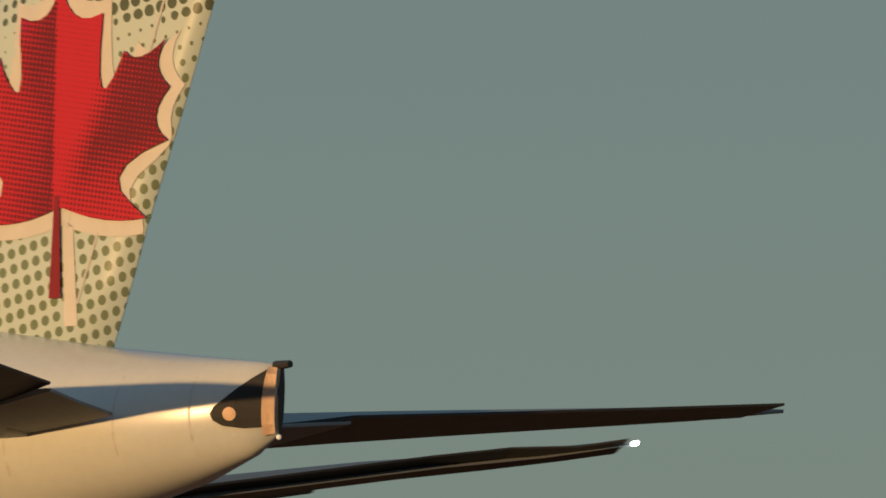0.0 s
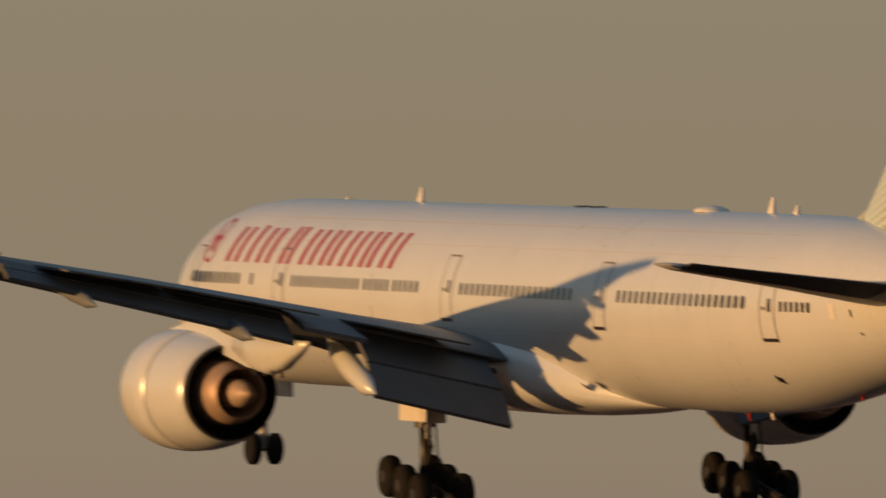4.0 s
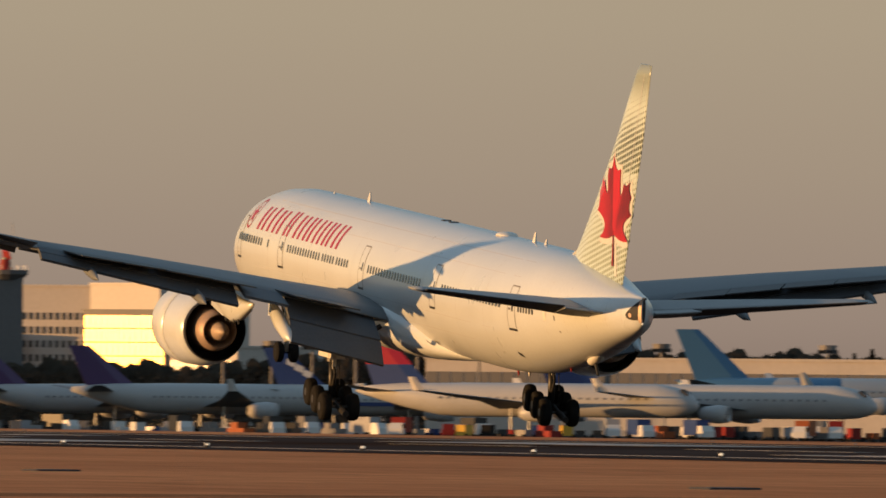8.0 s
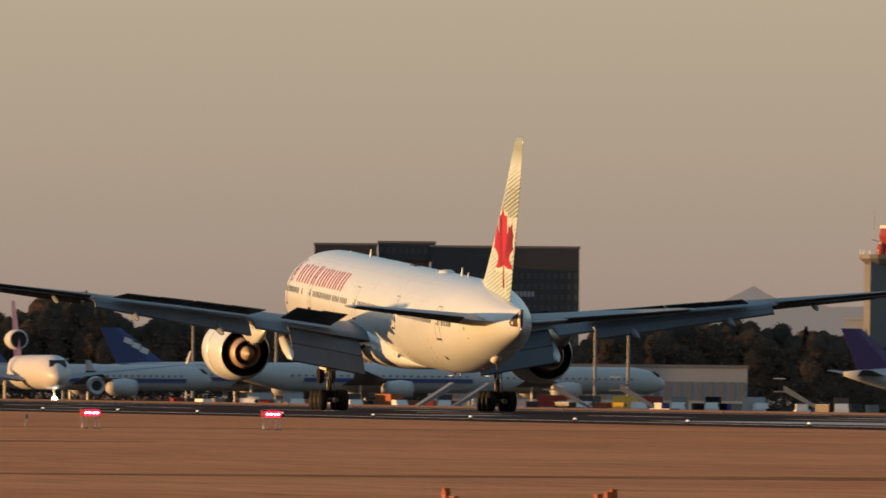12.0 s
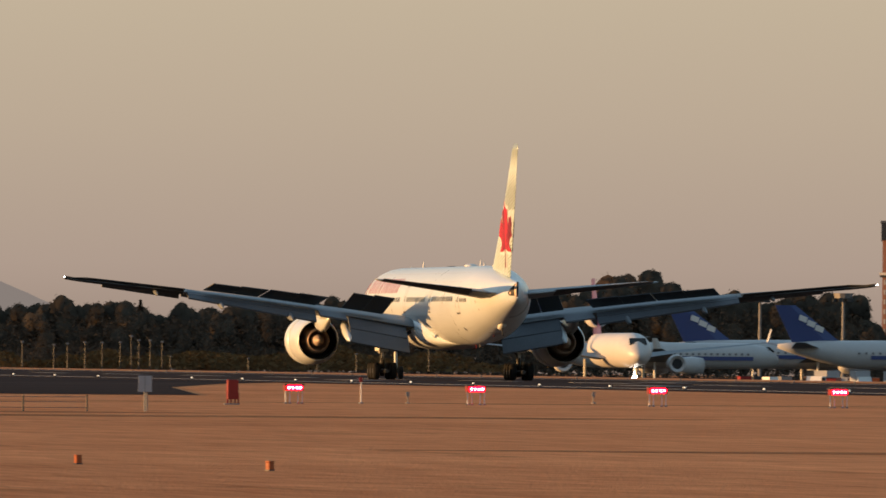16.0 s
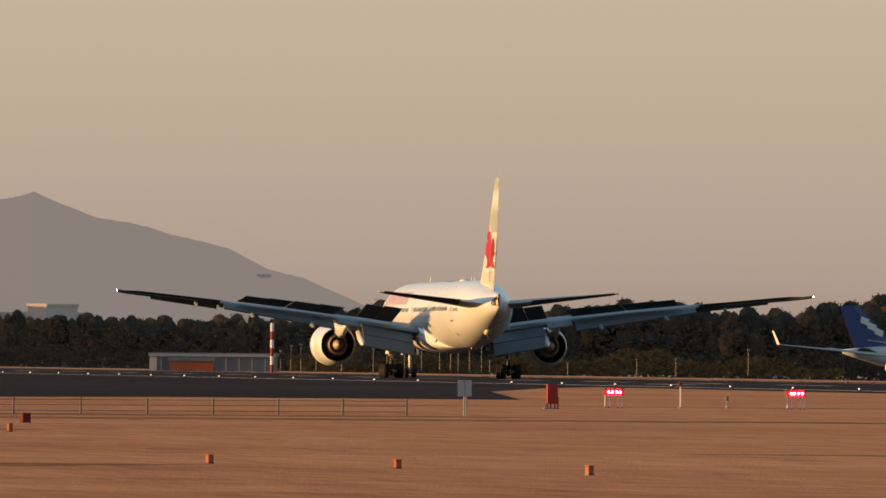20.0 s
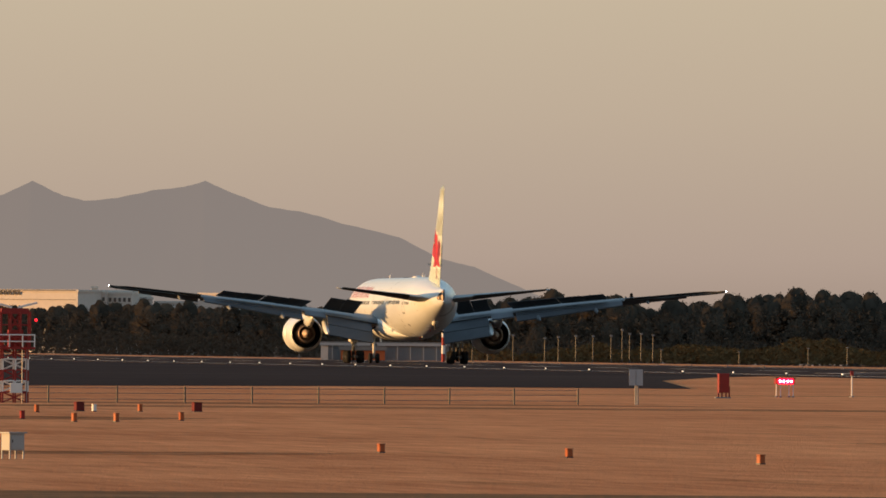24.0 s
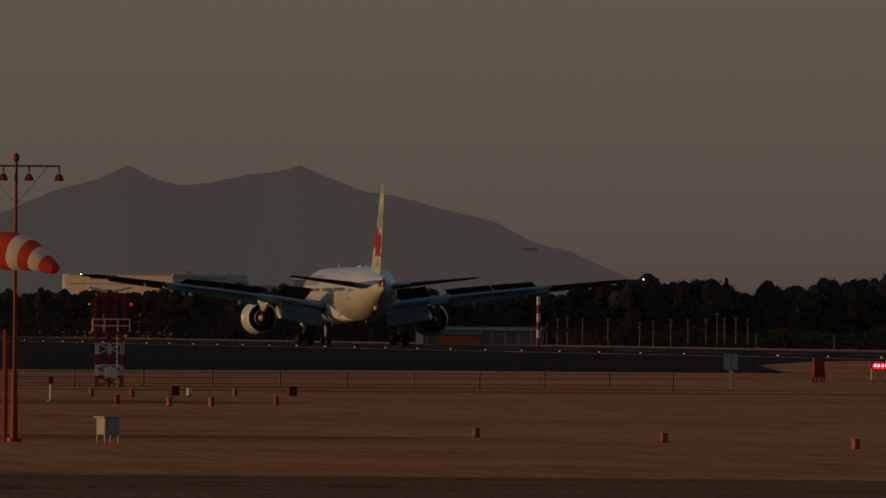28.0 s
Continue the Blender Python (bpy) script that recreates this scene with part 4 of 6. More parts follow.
for x in (RX - 28.6, RX + 27.7):
    paint_line("side_stripe", x, x + 0.9, -300, 3300, "worn white runway side stripe")
for k in range(-4, 56):
    paint_line("centre_dash", RX - 0.45, RX + 0.45, 60 * k, 60 * k + 30, "worn white runway centre line dash")
for s in (-1, 1):
    xs = sorted((RX + s * 11, RX + s * 21))
    paint_line("aiming_mark", xs[0], xs[1], 742, 802, "broad white runway aiming mark")
    for y in (440, 590, 892, 1042, 1192):
        for j in range(3 if y < 500 else 2 if y < 900 else 1):
            a = sorted((RX + s * (11 + 3.4 * j), RX + s * (13.2 + 3.4 * j)))
            paint_line("touchdown_mark", a[0], a[1], y, y + 22, "white touchdown zone mark")


def soften(me, centre=None):
    """Set shading normals mostly up, partly out from the clump, to dim low sun."""
    co = np.empty(len(me.vertices) * 3)
    me.vertices.foreach_get("co", co)
    co = co.reshape(-1, 3)
    rnd = np.random.RandomState(3)
    nrm = rnd.normal(0, 0.1, co.shape)
    if centre is not None:
        d = co - np.array(centre)
        nrm += 0.35 * d / np.linalg.norm(d, axis=1)[:, None]
    nrm[:, 2] += 1.0
    nrm /= np.linalg.norm(nrm, axis=1)[:, None]
    me.polygons.foreach_set("use_smooth", np.ones(len(me.polygons), dtype=bool))
    me.normals_split_custom_set_from_vertices(nrm.tolist())


# dry grass: tufts of blades standing on the field, denser by the camera
def grass():
    rnd = np.random.RandomState(4)
    n = 150000
    dist = 150 * (900 / 150) ** rnd.rand(n)
    az = np.radians(rnd.uniform(3.3, 19.0, n))
    x, y = dist * np.sin(az), dist * np.cos(az)
    edge = np.interp(y, [560, 662, 700, 706, 880, 1000], [-400, 52, 71, 88, 108, 126])
    keep = (x < RX - 38) & ((y < 178) | (y > 191)) & ((y < 560) | (x > edge + 1))
    x, y = x[keep], y[keep]
    x = np.concatenate([x, rnd.uniform(RX + 38, 330, 9000)])
    y = np.concatenate([y, rnd.uniform(450, 2600, 9000)])
    n = len(x)
    d = np.hypot(x, y)
    patch = np.sin(x * 0.11 + 3 * np.sin(y * 0.013)) * np.sin(y * 0.045 + np.sin(x * 0.05))
    h = 0.005 + 0.012 * rnd.rand(n) ** 2 + 0.002 * patch
    w = (0.006 + 0.012 * rnd.rand(n)) * (0.6 + d / 500)
    k = np.clip((x - 235) / 100, 0, 1)
    z = -3.0 * k * k * (3 - 2 * k) - 0.01
    a = rnd.rand(n) * math.pi
    V = np.empty((n, 6, 3))
    for q in range(2):                                      # two crossed blades a tuft
        ca, sa = np.cos(a + q * 1.5), np.sin(a + q * 1.5)
        lean = rnd.uniform(-0.6, 0.6, (2, n)) * h
        V[:, 3 * q] = np.stack([x - w * ca, y - w * sa, z], 1)
        V[:, 3 * q + 1] = np.stack([x + w * ca, y + w * sa, z], 1)
        V[:, 3 * q + 2] = np.stack([x + lean[0], y + lean[1], z + h], 1)
    me = bpy.data.meshes.new("dry_grass")
    me.vertices.add(6 * n)
    me.vertices.foreach_set("co", V.ravel())
    me.loops.add(6 * n)
    me.loops.foreach_set("vertex_index", np.arange(6 * n, dtype=np.int32))
    me.polygons.add(2 * n)
    me.polygons.foreach_set("loop_start", np.arange(0, 6 * n, 3, dtype=np.int32))
    me.update(calc_edges=True)
    me.materials.append(STRAW)
    soften(me)
    return tagged(new("dry_grass", me), "tufts of short dry straw-coloured grass", "grass", kind="stuff")


grass()


# ---- things on the field ----
def edge_light(lit):
    t = thing("runway_edge_light", Matrix(), "small lit white runway edge light on a short stem" if lit else "small unlit runway edge light on a short stem", "runway light", "runway edge lights")
    part("stem", tube(bmesh.new(), (0, 0, 0), (0, 0, 0.12), 0.05, n=8), STEEL, t)
    part("lamp", tube(bmesh.new(), (0, 0, 0.10), (0, 0, 0.19), 0.075, 0.05, n=10), EDGELAMP if lit else GALV, t)
    part("base_plate", tube(bmesh.new(), (0, 0, 0.0), (0, 0, 0.03), 0.16, n=10), STEEL, t)
    return t


proto = edge_light(True)
proto.matrix_world = Matrix.Translation((RX - 30, 597 - 29.75 * 10, 0.02))
for k in range(-9, 50):
    copy_thing(proto, Matrix.Translation((RX - 30, 597 + 29.75 * k, 0.02)))
proto = edge_light(False)
proto.matrix_world = Matrix.Translation((RX + 30, 597 - 29.75 * 10, 0.02))
for k in range(-9, 50):
    copy_thing(proto, Matrix.Translation((RX + 30, 597 + 29.75 * k, 0.02)))


def papi(m):
    t = thing("approach_light_unit", m, "red approach slope light box on thin legs in dry grass", "approach light", "approach slope lights")
    part("housing", boxed(-0.55, 0.55, -0.25, 0.5, 0.62, 0.9), SIGNRED, t)
    part("hood", boxed(-0.6, 0.6, -0.4, 0.55, 0.9, 0.94), DARKGREY, t)
    for x in (-0.42, -0.15, 0.15, 0.42):
        b = bmesh.new()
        bmesh.ops.create_icosphere(b, subdivisions=2, radius=0.145, matrix=Matrix.Translation((x * 0.8, -0.28, 0.76)) @ Matrix.Diagonal((1, 0.5, 1, 1)))
        lens = part("lamp", b, LAMPRED, t, "lit red lamp")
        b = bmesh.new()
        bmesh.ops.create_icosphere(b, subdivisions=2, radius=0.06, matrix=Matrix.Translation((x * 0.8, -0.32, 0.76)))
        part("bulb", b, LAMPCORE, lens)
    for x in (-0.5, -0.25, 0.25, 0.5):
        part("leg", tube(bmesh.new(), (x, 0, 0), (x, 0, 0.64), 0.035, n=8), WHITEPAINT, t)
        part("footing", boxed(x - 0.08, x + 0.08, -0.08, 0.08, 0, 0.06), GALV, t)
    return t


p0 = papi(Matrix.Translation((77.50, 592.9, 0)))
p0.scale = (0.64, 0.8, 0.8)
for k in range(1, 4):
    copy_thing(p0, Matrix.Translation((77.50 + 7.0 * k, 592.9, 0))).scale = (0.64, 0.8, 0.8)


def marker(m, w, h, material, label):
    t = thing("marker_box", m, label, "marker box", "marker boxes on the grass")
    b = boxed(-w / 2, w / 2, -w / 2, w / 2, 0.01, h)
    bmesh.ops.bevel(b, geom=b.edges[:], offset=0.012, segments=1, affect="EDGES")
    part("body", b, material, t)
    part("lid", boxed(-w * 0.53, w * 0.53, -w * 0.53, w * 0.53, h, h + 0.015), material, t)
    part("base", boxed(-w * 0.54, w * 0.54, -w * 0.54, w * 0.54, 0, 0.02), STEEL, t)
    return t


for x, y, k in ((32.8, 410, 0), (30.3, 371, 2), (33.7, 408, 0), (30.6, 360, 0), (35.8, 415, 1), (31.7, 361.5, 0), (37.2, 417, 0), (33.9, 369, 0)):
    marker(pose(x, y, 0, 0, 0, 24 + 9 * math.sin(x * 7)), 0.105, 0.19, (ORANGE, WHITEPAINT, SIGNRED)[k], ("orange", "white", "dark red")[k] + " painted marker box standing in dry grass")
for x, y in ((35.6, 417.3), (39.0, 420)):
    marker(pose(x, y, 0, 0, 0, 12), 0.23, 0.24, MAROON, "dark red equipment box standing in dry grass")
for x, y in ((27.6, 263.6), (29.8, 255.1), (31.5, 243.8), (40.5, 227.4), (43.9, 234), (42.0, 236.5), (45.0, 239), (43.6, 245.5), (46.3, 245.5)):
    marker(pose(x, y, 0, 0, 0, 26 + 12 * math.sin(x * 5)), 0.105, 0.14, ORANGE, "small orange painted marker box in dry grass")


def cabinet(m):
    t = thing("equipment_cabinet", m, "white metal cabinet on four legs in grass, coloured grey for shade", "cabinet")
    b = boxed(-0.155, 0.155, -0.14, 0.14, 0.15, 0.45)
    bmesh.ops.bevel(b, geom=b.edges[:], offset=0.008, segments=1, affect="EDGES")
    part("body", b, CABINETPAINT, t)
    part("roof", boxed(-0.19, 0.19, -0.17, 0.17, 0.45, 0.475), CABINETPAINT, t)
    part("door", boxed(-0.13, 0.13, -0.15, -0.14, 0.18, 0.43), CABINETPAINT, t)
    part("handle", boxed(-0.11, -0.095, -0.16, -0.15, 0.29, 0.34), STEEL, t)
    for x in (-0.14, 0.14):
        for y in (-0.125, 0.125):
            part("leg", boxed(x - 0.012, x + 0.012, y - 0.012, y + 0.012, 0, 0.16), CABINETPAINT, t)
    return t


cabinet(pose(19.68, 242.7, 0, 0, 0, 28) @ Matrix.Scale(0.88, 4))


def mast_tower(m):
    """Short lattice tower in red and white bands with a railed platform and two tilted panels."""
    t = thing("lattice_tower", m, "red and white banded steel lattice tower with railed platform", "tower")
    bands = (SIGNRED, WHITEPAINT, SIGNRED, WHITEPAINT, SIGNRED, SIGNRED)
    for i, mt in enumerate(bands):
        z0, z1 = 0.44 * i * 0.75, 0.44 * (i + 1) * 0.75
        for x in (-0.38, 0.0, 0.38):
            for y in (-0.38, 0.38):
                part("post_section", boxed(x - 0.024, x + 0.024, y - 0.024, y + 0.024, z0, z1), mt, t)
        for y in (-0.38, 0.38):
            part("brace", tube(bmesh.new(), (-0.38, y, z0), (0.38, y, z1), 0.013, n=6), mt, t)
            part("brace", tube(bmesh.new(), (0.38, y, z0), (-0.38, y, z1), 0.013, n=6), mt, t)
            part("cross_bar", tube(bmesh.new(), (-0.4, y, z1), (0.4, y, z1), 0.025, n=6), mt, t)
    part("junction_box", boxed(-0.16, 0.2, -0.5, -0.4, 0.3, 0.6), WHITEPAINT, t)
    part("platform", boxed(-0.58, 0.58, -0.55, 0.55, 1.62, 1.68), SIGNRED, t)
    for x in (-0.56, -0.2, 0.2, 0.56):
        part("rail_post", tube(bmesh.new(), (x, -0.53, 1.68), (x, -0.53, 2.05), 0.02, n=6), WHITEPAINT, t)
    for z in (1.85, 2.05):
        part("rail", tube(bmesh.new(), (-0.58, -0.53, z), (0.58, -0.53, z), 0.02, n=6), WHITEPAINT, t)
    for x in (-0.44, -0.15, 0.15, 0.44):
        for y in (-0.3, 0.3):
            part("upper_post", boxed(x - 0.03, x + 0.03, y - 0.03, y + 0.03, 1.68, 2.75), SIGNRED, t)
    for y in (-0.3, 0.3):
        for z in (1.95, 2.35, 2.7):
            part("upper_bar", tube(bmesh.new(), (-0.46, y, z), (0.46, y, z), 0.022, n=6), SIGNRED, t)
        part("upper_brace", tube(bmesh.new(), (-0.44, y, 1.7), (0.15, y, 2.7), 0.018, n=6), SIGNRED, t)
        part("upper_brace", tube(bmesh.new(), (0.44, y, 1.7), (-0.15, y, 2.7), 0.018, n=6), SIGNRED, t)
    part("equipment_box", boxed(-0.2, 0.24, -0.22, 0.22, 1.68, 2.2), SIGNRED, t)
    part("ladder_rail", tube(bmesh.new(), (0.2, -0.46, 0), (0.2, -0.46, 1.68), 0.014, n=5), GALV, t)
    part("ladder_rail", tube(bmesh.new(), (0.34, -0.46, 0), (0.34, -0.46, 1.68), 0.014, n=5), GALV, t)
    part("top_frame", boxed(-0.42, 0.42, -0.2, 0.2, 2.72, 2.85), SIGNRED, t)
    part("tilted_panel", slab(bmesh.new(), [(-0.66, -0.2, 3.02), (-0.1, -0.2, 2.88), (-0.1, 0.2, 2.88), (-0.66, 0.2, 3.02)], 0.06), WHITEPAINT, t)
    part("tilted_panel", slab(bmesh.new(), [(0.66, -0.2, 3.02), (0.1, -0.2, 2.88), (0.1, 0.2, 2.88), (0.66, 0.2, 3.02)], 0.06), WHITEPAINT, t)
    for x, mt in ((-0.64, WHITEPAINT), (0.62, LAMPDIM)):
        b = bmesh.new()
        bmesh.ops.create_icosphere(b, subdivisions=2, radius=0.045, matrix=Matrix.Translation((x, -0.3, 2.5)))
        part("obstruction_lamp", b, mt, t)
    return t


mast_tower(Matrix.Translation((38.38, 473, 0)))


SOCK = []


def windsock(m):
    t = thing("windsock", m, "red and white striped windsock on a red lamp mast", "windsock")
    part("mast", tube(bmesh.new(), (0, 0, 0), (0, 0, 4.42), 0.031, 0.024, 10), SIGNRED, t)
    part("mast_base", tube(bmesh.new(), (0, 0, 0), (0, 0, 1.1), 0.06, 0.05, 10), SIGNRED, t)
    part("base_flange", tube(bmesh.new(), (0, 0, 0), (0, 0, 0.06), 0.12, n=12), SIGNRED, t)
    part("second_pole", tube(bmesh.new(), (-0.14, 0.05, 0), (-0.14, 0.05, 1.75), 0.04, n=8), SIGNRED, t)
    part("lamp_arm", tube(bmesh.new(), (-0.68, 0, 4.3), (0.68, 0, 4.3), 0.016, n=6), SIGNRED, t)
    for x in (-0.67, -0.2, 0.2, 0.67):
        part("lamp_drop", tube(bmesh.new(), (x, 0, 4.3), (x, 0, 4.2), 0.012, n=6), SIGNRED, t)
        bell = bmesh.new()
        for z0, z1, r0, r1 in ((4.07, 4.11, 0.072, 0.068), (4.11, 4.15, 0.068, 0.052), (4.15, 4.185, 0.052, 0.022)):
            tube(bell, (x, 0, z0), (x, 0, z1), r0, r1, 12)
        part("lamp_shade", bell, SIGNRED, t)
    b = bmesh.new()
    bmesh.ops.create_icosphere(b, subdivisions=2, radius=0.052, matrix=Matrix.Translation((0, 0, 4.43)) @ Matrix.Diagonal((1, 1, 1.5, 1)))
    part("top_lamp", b, SIGNRED, t)
    for s in (-1, 1):
        part("stay_wire", tube(bmesh.new(), (0, 0, 3.7), (s * 0.5, 0, 4.3), 0.004, n=4), GALV, t)
    # the sock: a drooping cone in six bands, swung on its hoop
    sock = part("sock", tube(bmesh.new(), (-0.05, 0, -0.33), (-0.03, 0, 0.33), 0.012, n=6), GALV, t)
    sock.location = (-0.26, 0, 2.99)
    pts = [(0.06, 0.0, 0.29), (0.30, 0.0, 0.285), (0.46, -0.02, 0.25), (0.60, -0.06, 0.2), (0.74, -0.12, 0.145), (0.91, -0.19, 0.085)]
    tone = (SOCKRED, SOCKWHITE, SOCKRED, SOCKWHITE, SOCKRED)
    axis = [Vector((0.76, -0.64, -0.05 - 0.09 * k)).normalized() for k in range(6)]
    for i in range(5):
        rings = []
        for f in (0.0, 0.35, 0.7, 1.0):                     # each band bellies out a little between its seams
            x, z, rad = [pts[i][q] * (1 - f) + pts[i + 1][q] * f for q in range(3)]
            rad *= 1 + 0.05 * math.sin(math.pi * f)
            d = axis[i].lerp(axis[i + 1], f).normalized()
            u = d.cross(Vector((0, 0, 1))).normalized()
            w = u.cross(d)
            c = Vector((x, -0.84 * x, z))
            rings.append([tuple(c + rad * (math.cos(a) * w + math.sin(a) * u)) for a in [2 * math.pi * k / 24 for k in range(24)]])
        part("sock_band", loft(bmesh.new(), rings, caps=False), tone[i], sock, smooth=True)
    SOCK.append(sock)
    return t


windsock(pose(18.34, 244.3, 0, 0, 0, -4))


def notice(m):
    t = thing("notice_sign", m, "two pale sign panels on a single steel post", "sign")
    part("post", tube(bmesh.new(), (0, 0, 0), (0, 0, 1.12), 0.035, n=8), GALV, t)
    for x in (-0.115, 0.115):
        # panel grey carries the shade that lies on the sign
        part("panel", boxed(x - 0.105, x + 0.105, -0.05, -0.03, 0.62, 1.14), GREYPAINT, t)
    part("bracket", boxed(-0.2, 0.2, -0.03, 0.0, 0.85, 0.9), GALV, t)
    part("back_post", tube(bmesh.new(), (0.1, 0.3, 0), (0.1, 0.3, 0.6), 0.03, n=8), GALV, t)
    return t


notice(Matrix.Translation((60.3, 498, 0)))


def red_box(m):
    t = thing("control_box", m, "upright red painted control box on short legs", "control box")
    b = boxed(-0.2, 0.2, -0.18, 0.18, 0.2, 0.92)
    bmesh.ops.bevel(b, geom=b.edges[:], offset=0.015, segments=1, affect="EDGES")
    part("body", b, SIGNRED, t)
    part("door", boxed(-0.17, 0.17, -0.195, -0.18, 0.45, 0.88), SIGNRED, t)
    for x in (-0.18, -0.05, 0.1, 0.22):
        part("leg", boxed(x - 0.025, x + 0.025, -0.03, 0.03, 0, 0.45), SIGNRED, t)
    part("footing", boxed(-0.3, 0.25, -0.2, 0.2, 0, 0.05), GALV, t)
    return t


red_box(Matrix.Translation((72.8, 574.4, 0)))


def fence():
    t = thing("wire_fence", Matrix(), "low thin wire fence along the dry grass", "fence")
    ends = [Vector((39.6 + 2.29 * k, 475.2 + 2.29 * k, 0)) for k in range(-7, 9)]
    for p in ends:
        part("post", tube(bmesh.new(), p, p + Vector((0, 0, 0.52)), 0.028, n=6), DARKGREY, t)
    for a, b in zip(ends, ends[1:]):
        for z in (0.12, 0.3, 0.46):
            part("wire", tube(bmesh.new(), a + Vector((0, 0, z)), b + Vector((0, 0, z)), 0.008, n=4), DARKGREY, t)
    return t


fence()


def stake(m, h, capped, label):
    t = thing("marker_stake", m, label, "stake", "stakes on the grass")
    part("rod", tube(bmesh.new(), (0, 0, 0), (0, 0, h), 0.028, n=8), WHITEPAINT if capped else GALV, t)
    part("cap", boxed(-0.06, 0.06, -0.05, 0.05, h - 0.02, h + 0.16), SIGNRED if capped else GALV, t)
    part("foot", tube(bmesh.new(), (0, 0, 0), (0, 0, 0.05), 0.09, n=8), GALV, t)
    return t


for x, y, h, c in ((81.1, 600.5, 0.85, 1), (83.6, 605.4, 0.3, 0), (94.1, 626.7, 0.3, 0), (29.1, 376, 0.45, 1)):
    stake(Matrix.Translation((x, y, 0)), h, c, "thin white stake with a red cap" if c else "short grey metal stake in dry grass")
for x, y, w in ((86.9, 415, 0.6), (88.0, 345.7, 0.6)):
    tagged(part("manhole_slab", boxed(x - w, x + w, y - 1, y + 1, 0, 0.05), DARKGREY), "low dark drain cover slab in dry grass", "drain cover")


# ---- far scenery ----
def spot(az, r, z=None):
    q = radians(1.011 * az + 0.297)                         # bearing from the runway heading
    x, y = r * math.sin(q), r * math.cos(q)
    return Vector((x, y, fall(x) if z is None else z))


def hills():
    for name, pts in (("mountain", [(2.9, 12), (3.5, 27), (3.89, 36.6), (4.11, 44.4), (4.25, 47.5), (4.353, 51.8), (4.43, 48.6), (4.54, 45.6), (4.66, 46.8), (4.784, 49.2), (4.9, 50.2), (4.977, 52.3), (5.07, 48.7), (5.21, 44.4), (5.335, 42.8), (5.5, 39), (5.68, 35.4), (5.825, 29), (5.95, 26.5), (6.11, 20.5), (6.4, 10), (6.7, 2)]),
                      ("hill", [(10.1, 8), (10.4, 20), (10.52, 25), (10.64, 27.5), (10.77, 33), (10.86, 29), (10.95, 28.5), (11.05, 26.8), (11.2, 27), (11.5, 20), (11.9, 12), (12.4, 4)])):
        fine = []
        for (a, h), (b, g) in zip(pts, pts[1:]):
            for i in range(6):
                k = i / 6
                q = a + (b - a) * k
                fine.append((q, h + (g - h) * k + 0.35 * noise.noise((q * 14, 0, 3)) + 0.18 * noise.noise((q * 50, 0, 7))))
        bm = bmesh.new()
        rows = []
        for k in range(13):
            f = k / 10
            rows.append([bm.verts.new(spot(a, 4550 + 28 * k + 26 * noise.noise((a * 5, f * 2.2, 1)) * f * max(0, 1.1 - f), h * (f ** 0.75 if k <= 10 else 1 - 0.45 * (k - 10)) - 6 * (k == 0))) for a, h in fine])
        for r, s in zip(rows, rows[1:]):
            for i in range(len(fine) - 1):
                bm.faces.new((r[i], r[i + 1], s[i + 1], s[i]))
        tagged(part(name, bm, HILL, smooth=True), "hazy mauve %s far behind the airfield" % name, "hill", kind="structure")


hills()


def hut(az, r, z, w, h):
    """A pale building on an added block that blends into the hill's glow."""
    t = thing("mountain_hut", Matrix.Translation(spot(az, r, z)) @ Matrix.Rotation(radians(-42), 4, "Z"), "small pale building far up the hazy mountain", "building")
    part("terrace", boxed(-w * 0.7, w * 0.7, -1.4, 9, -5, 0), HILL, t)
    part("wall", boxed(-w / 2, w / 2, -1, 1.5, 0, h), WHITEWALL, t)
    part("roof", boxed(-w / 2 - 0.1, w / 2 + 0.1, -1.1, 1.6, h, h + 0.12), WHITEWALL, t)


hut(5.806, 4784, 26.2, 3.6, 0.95)


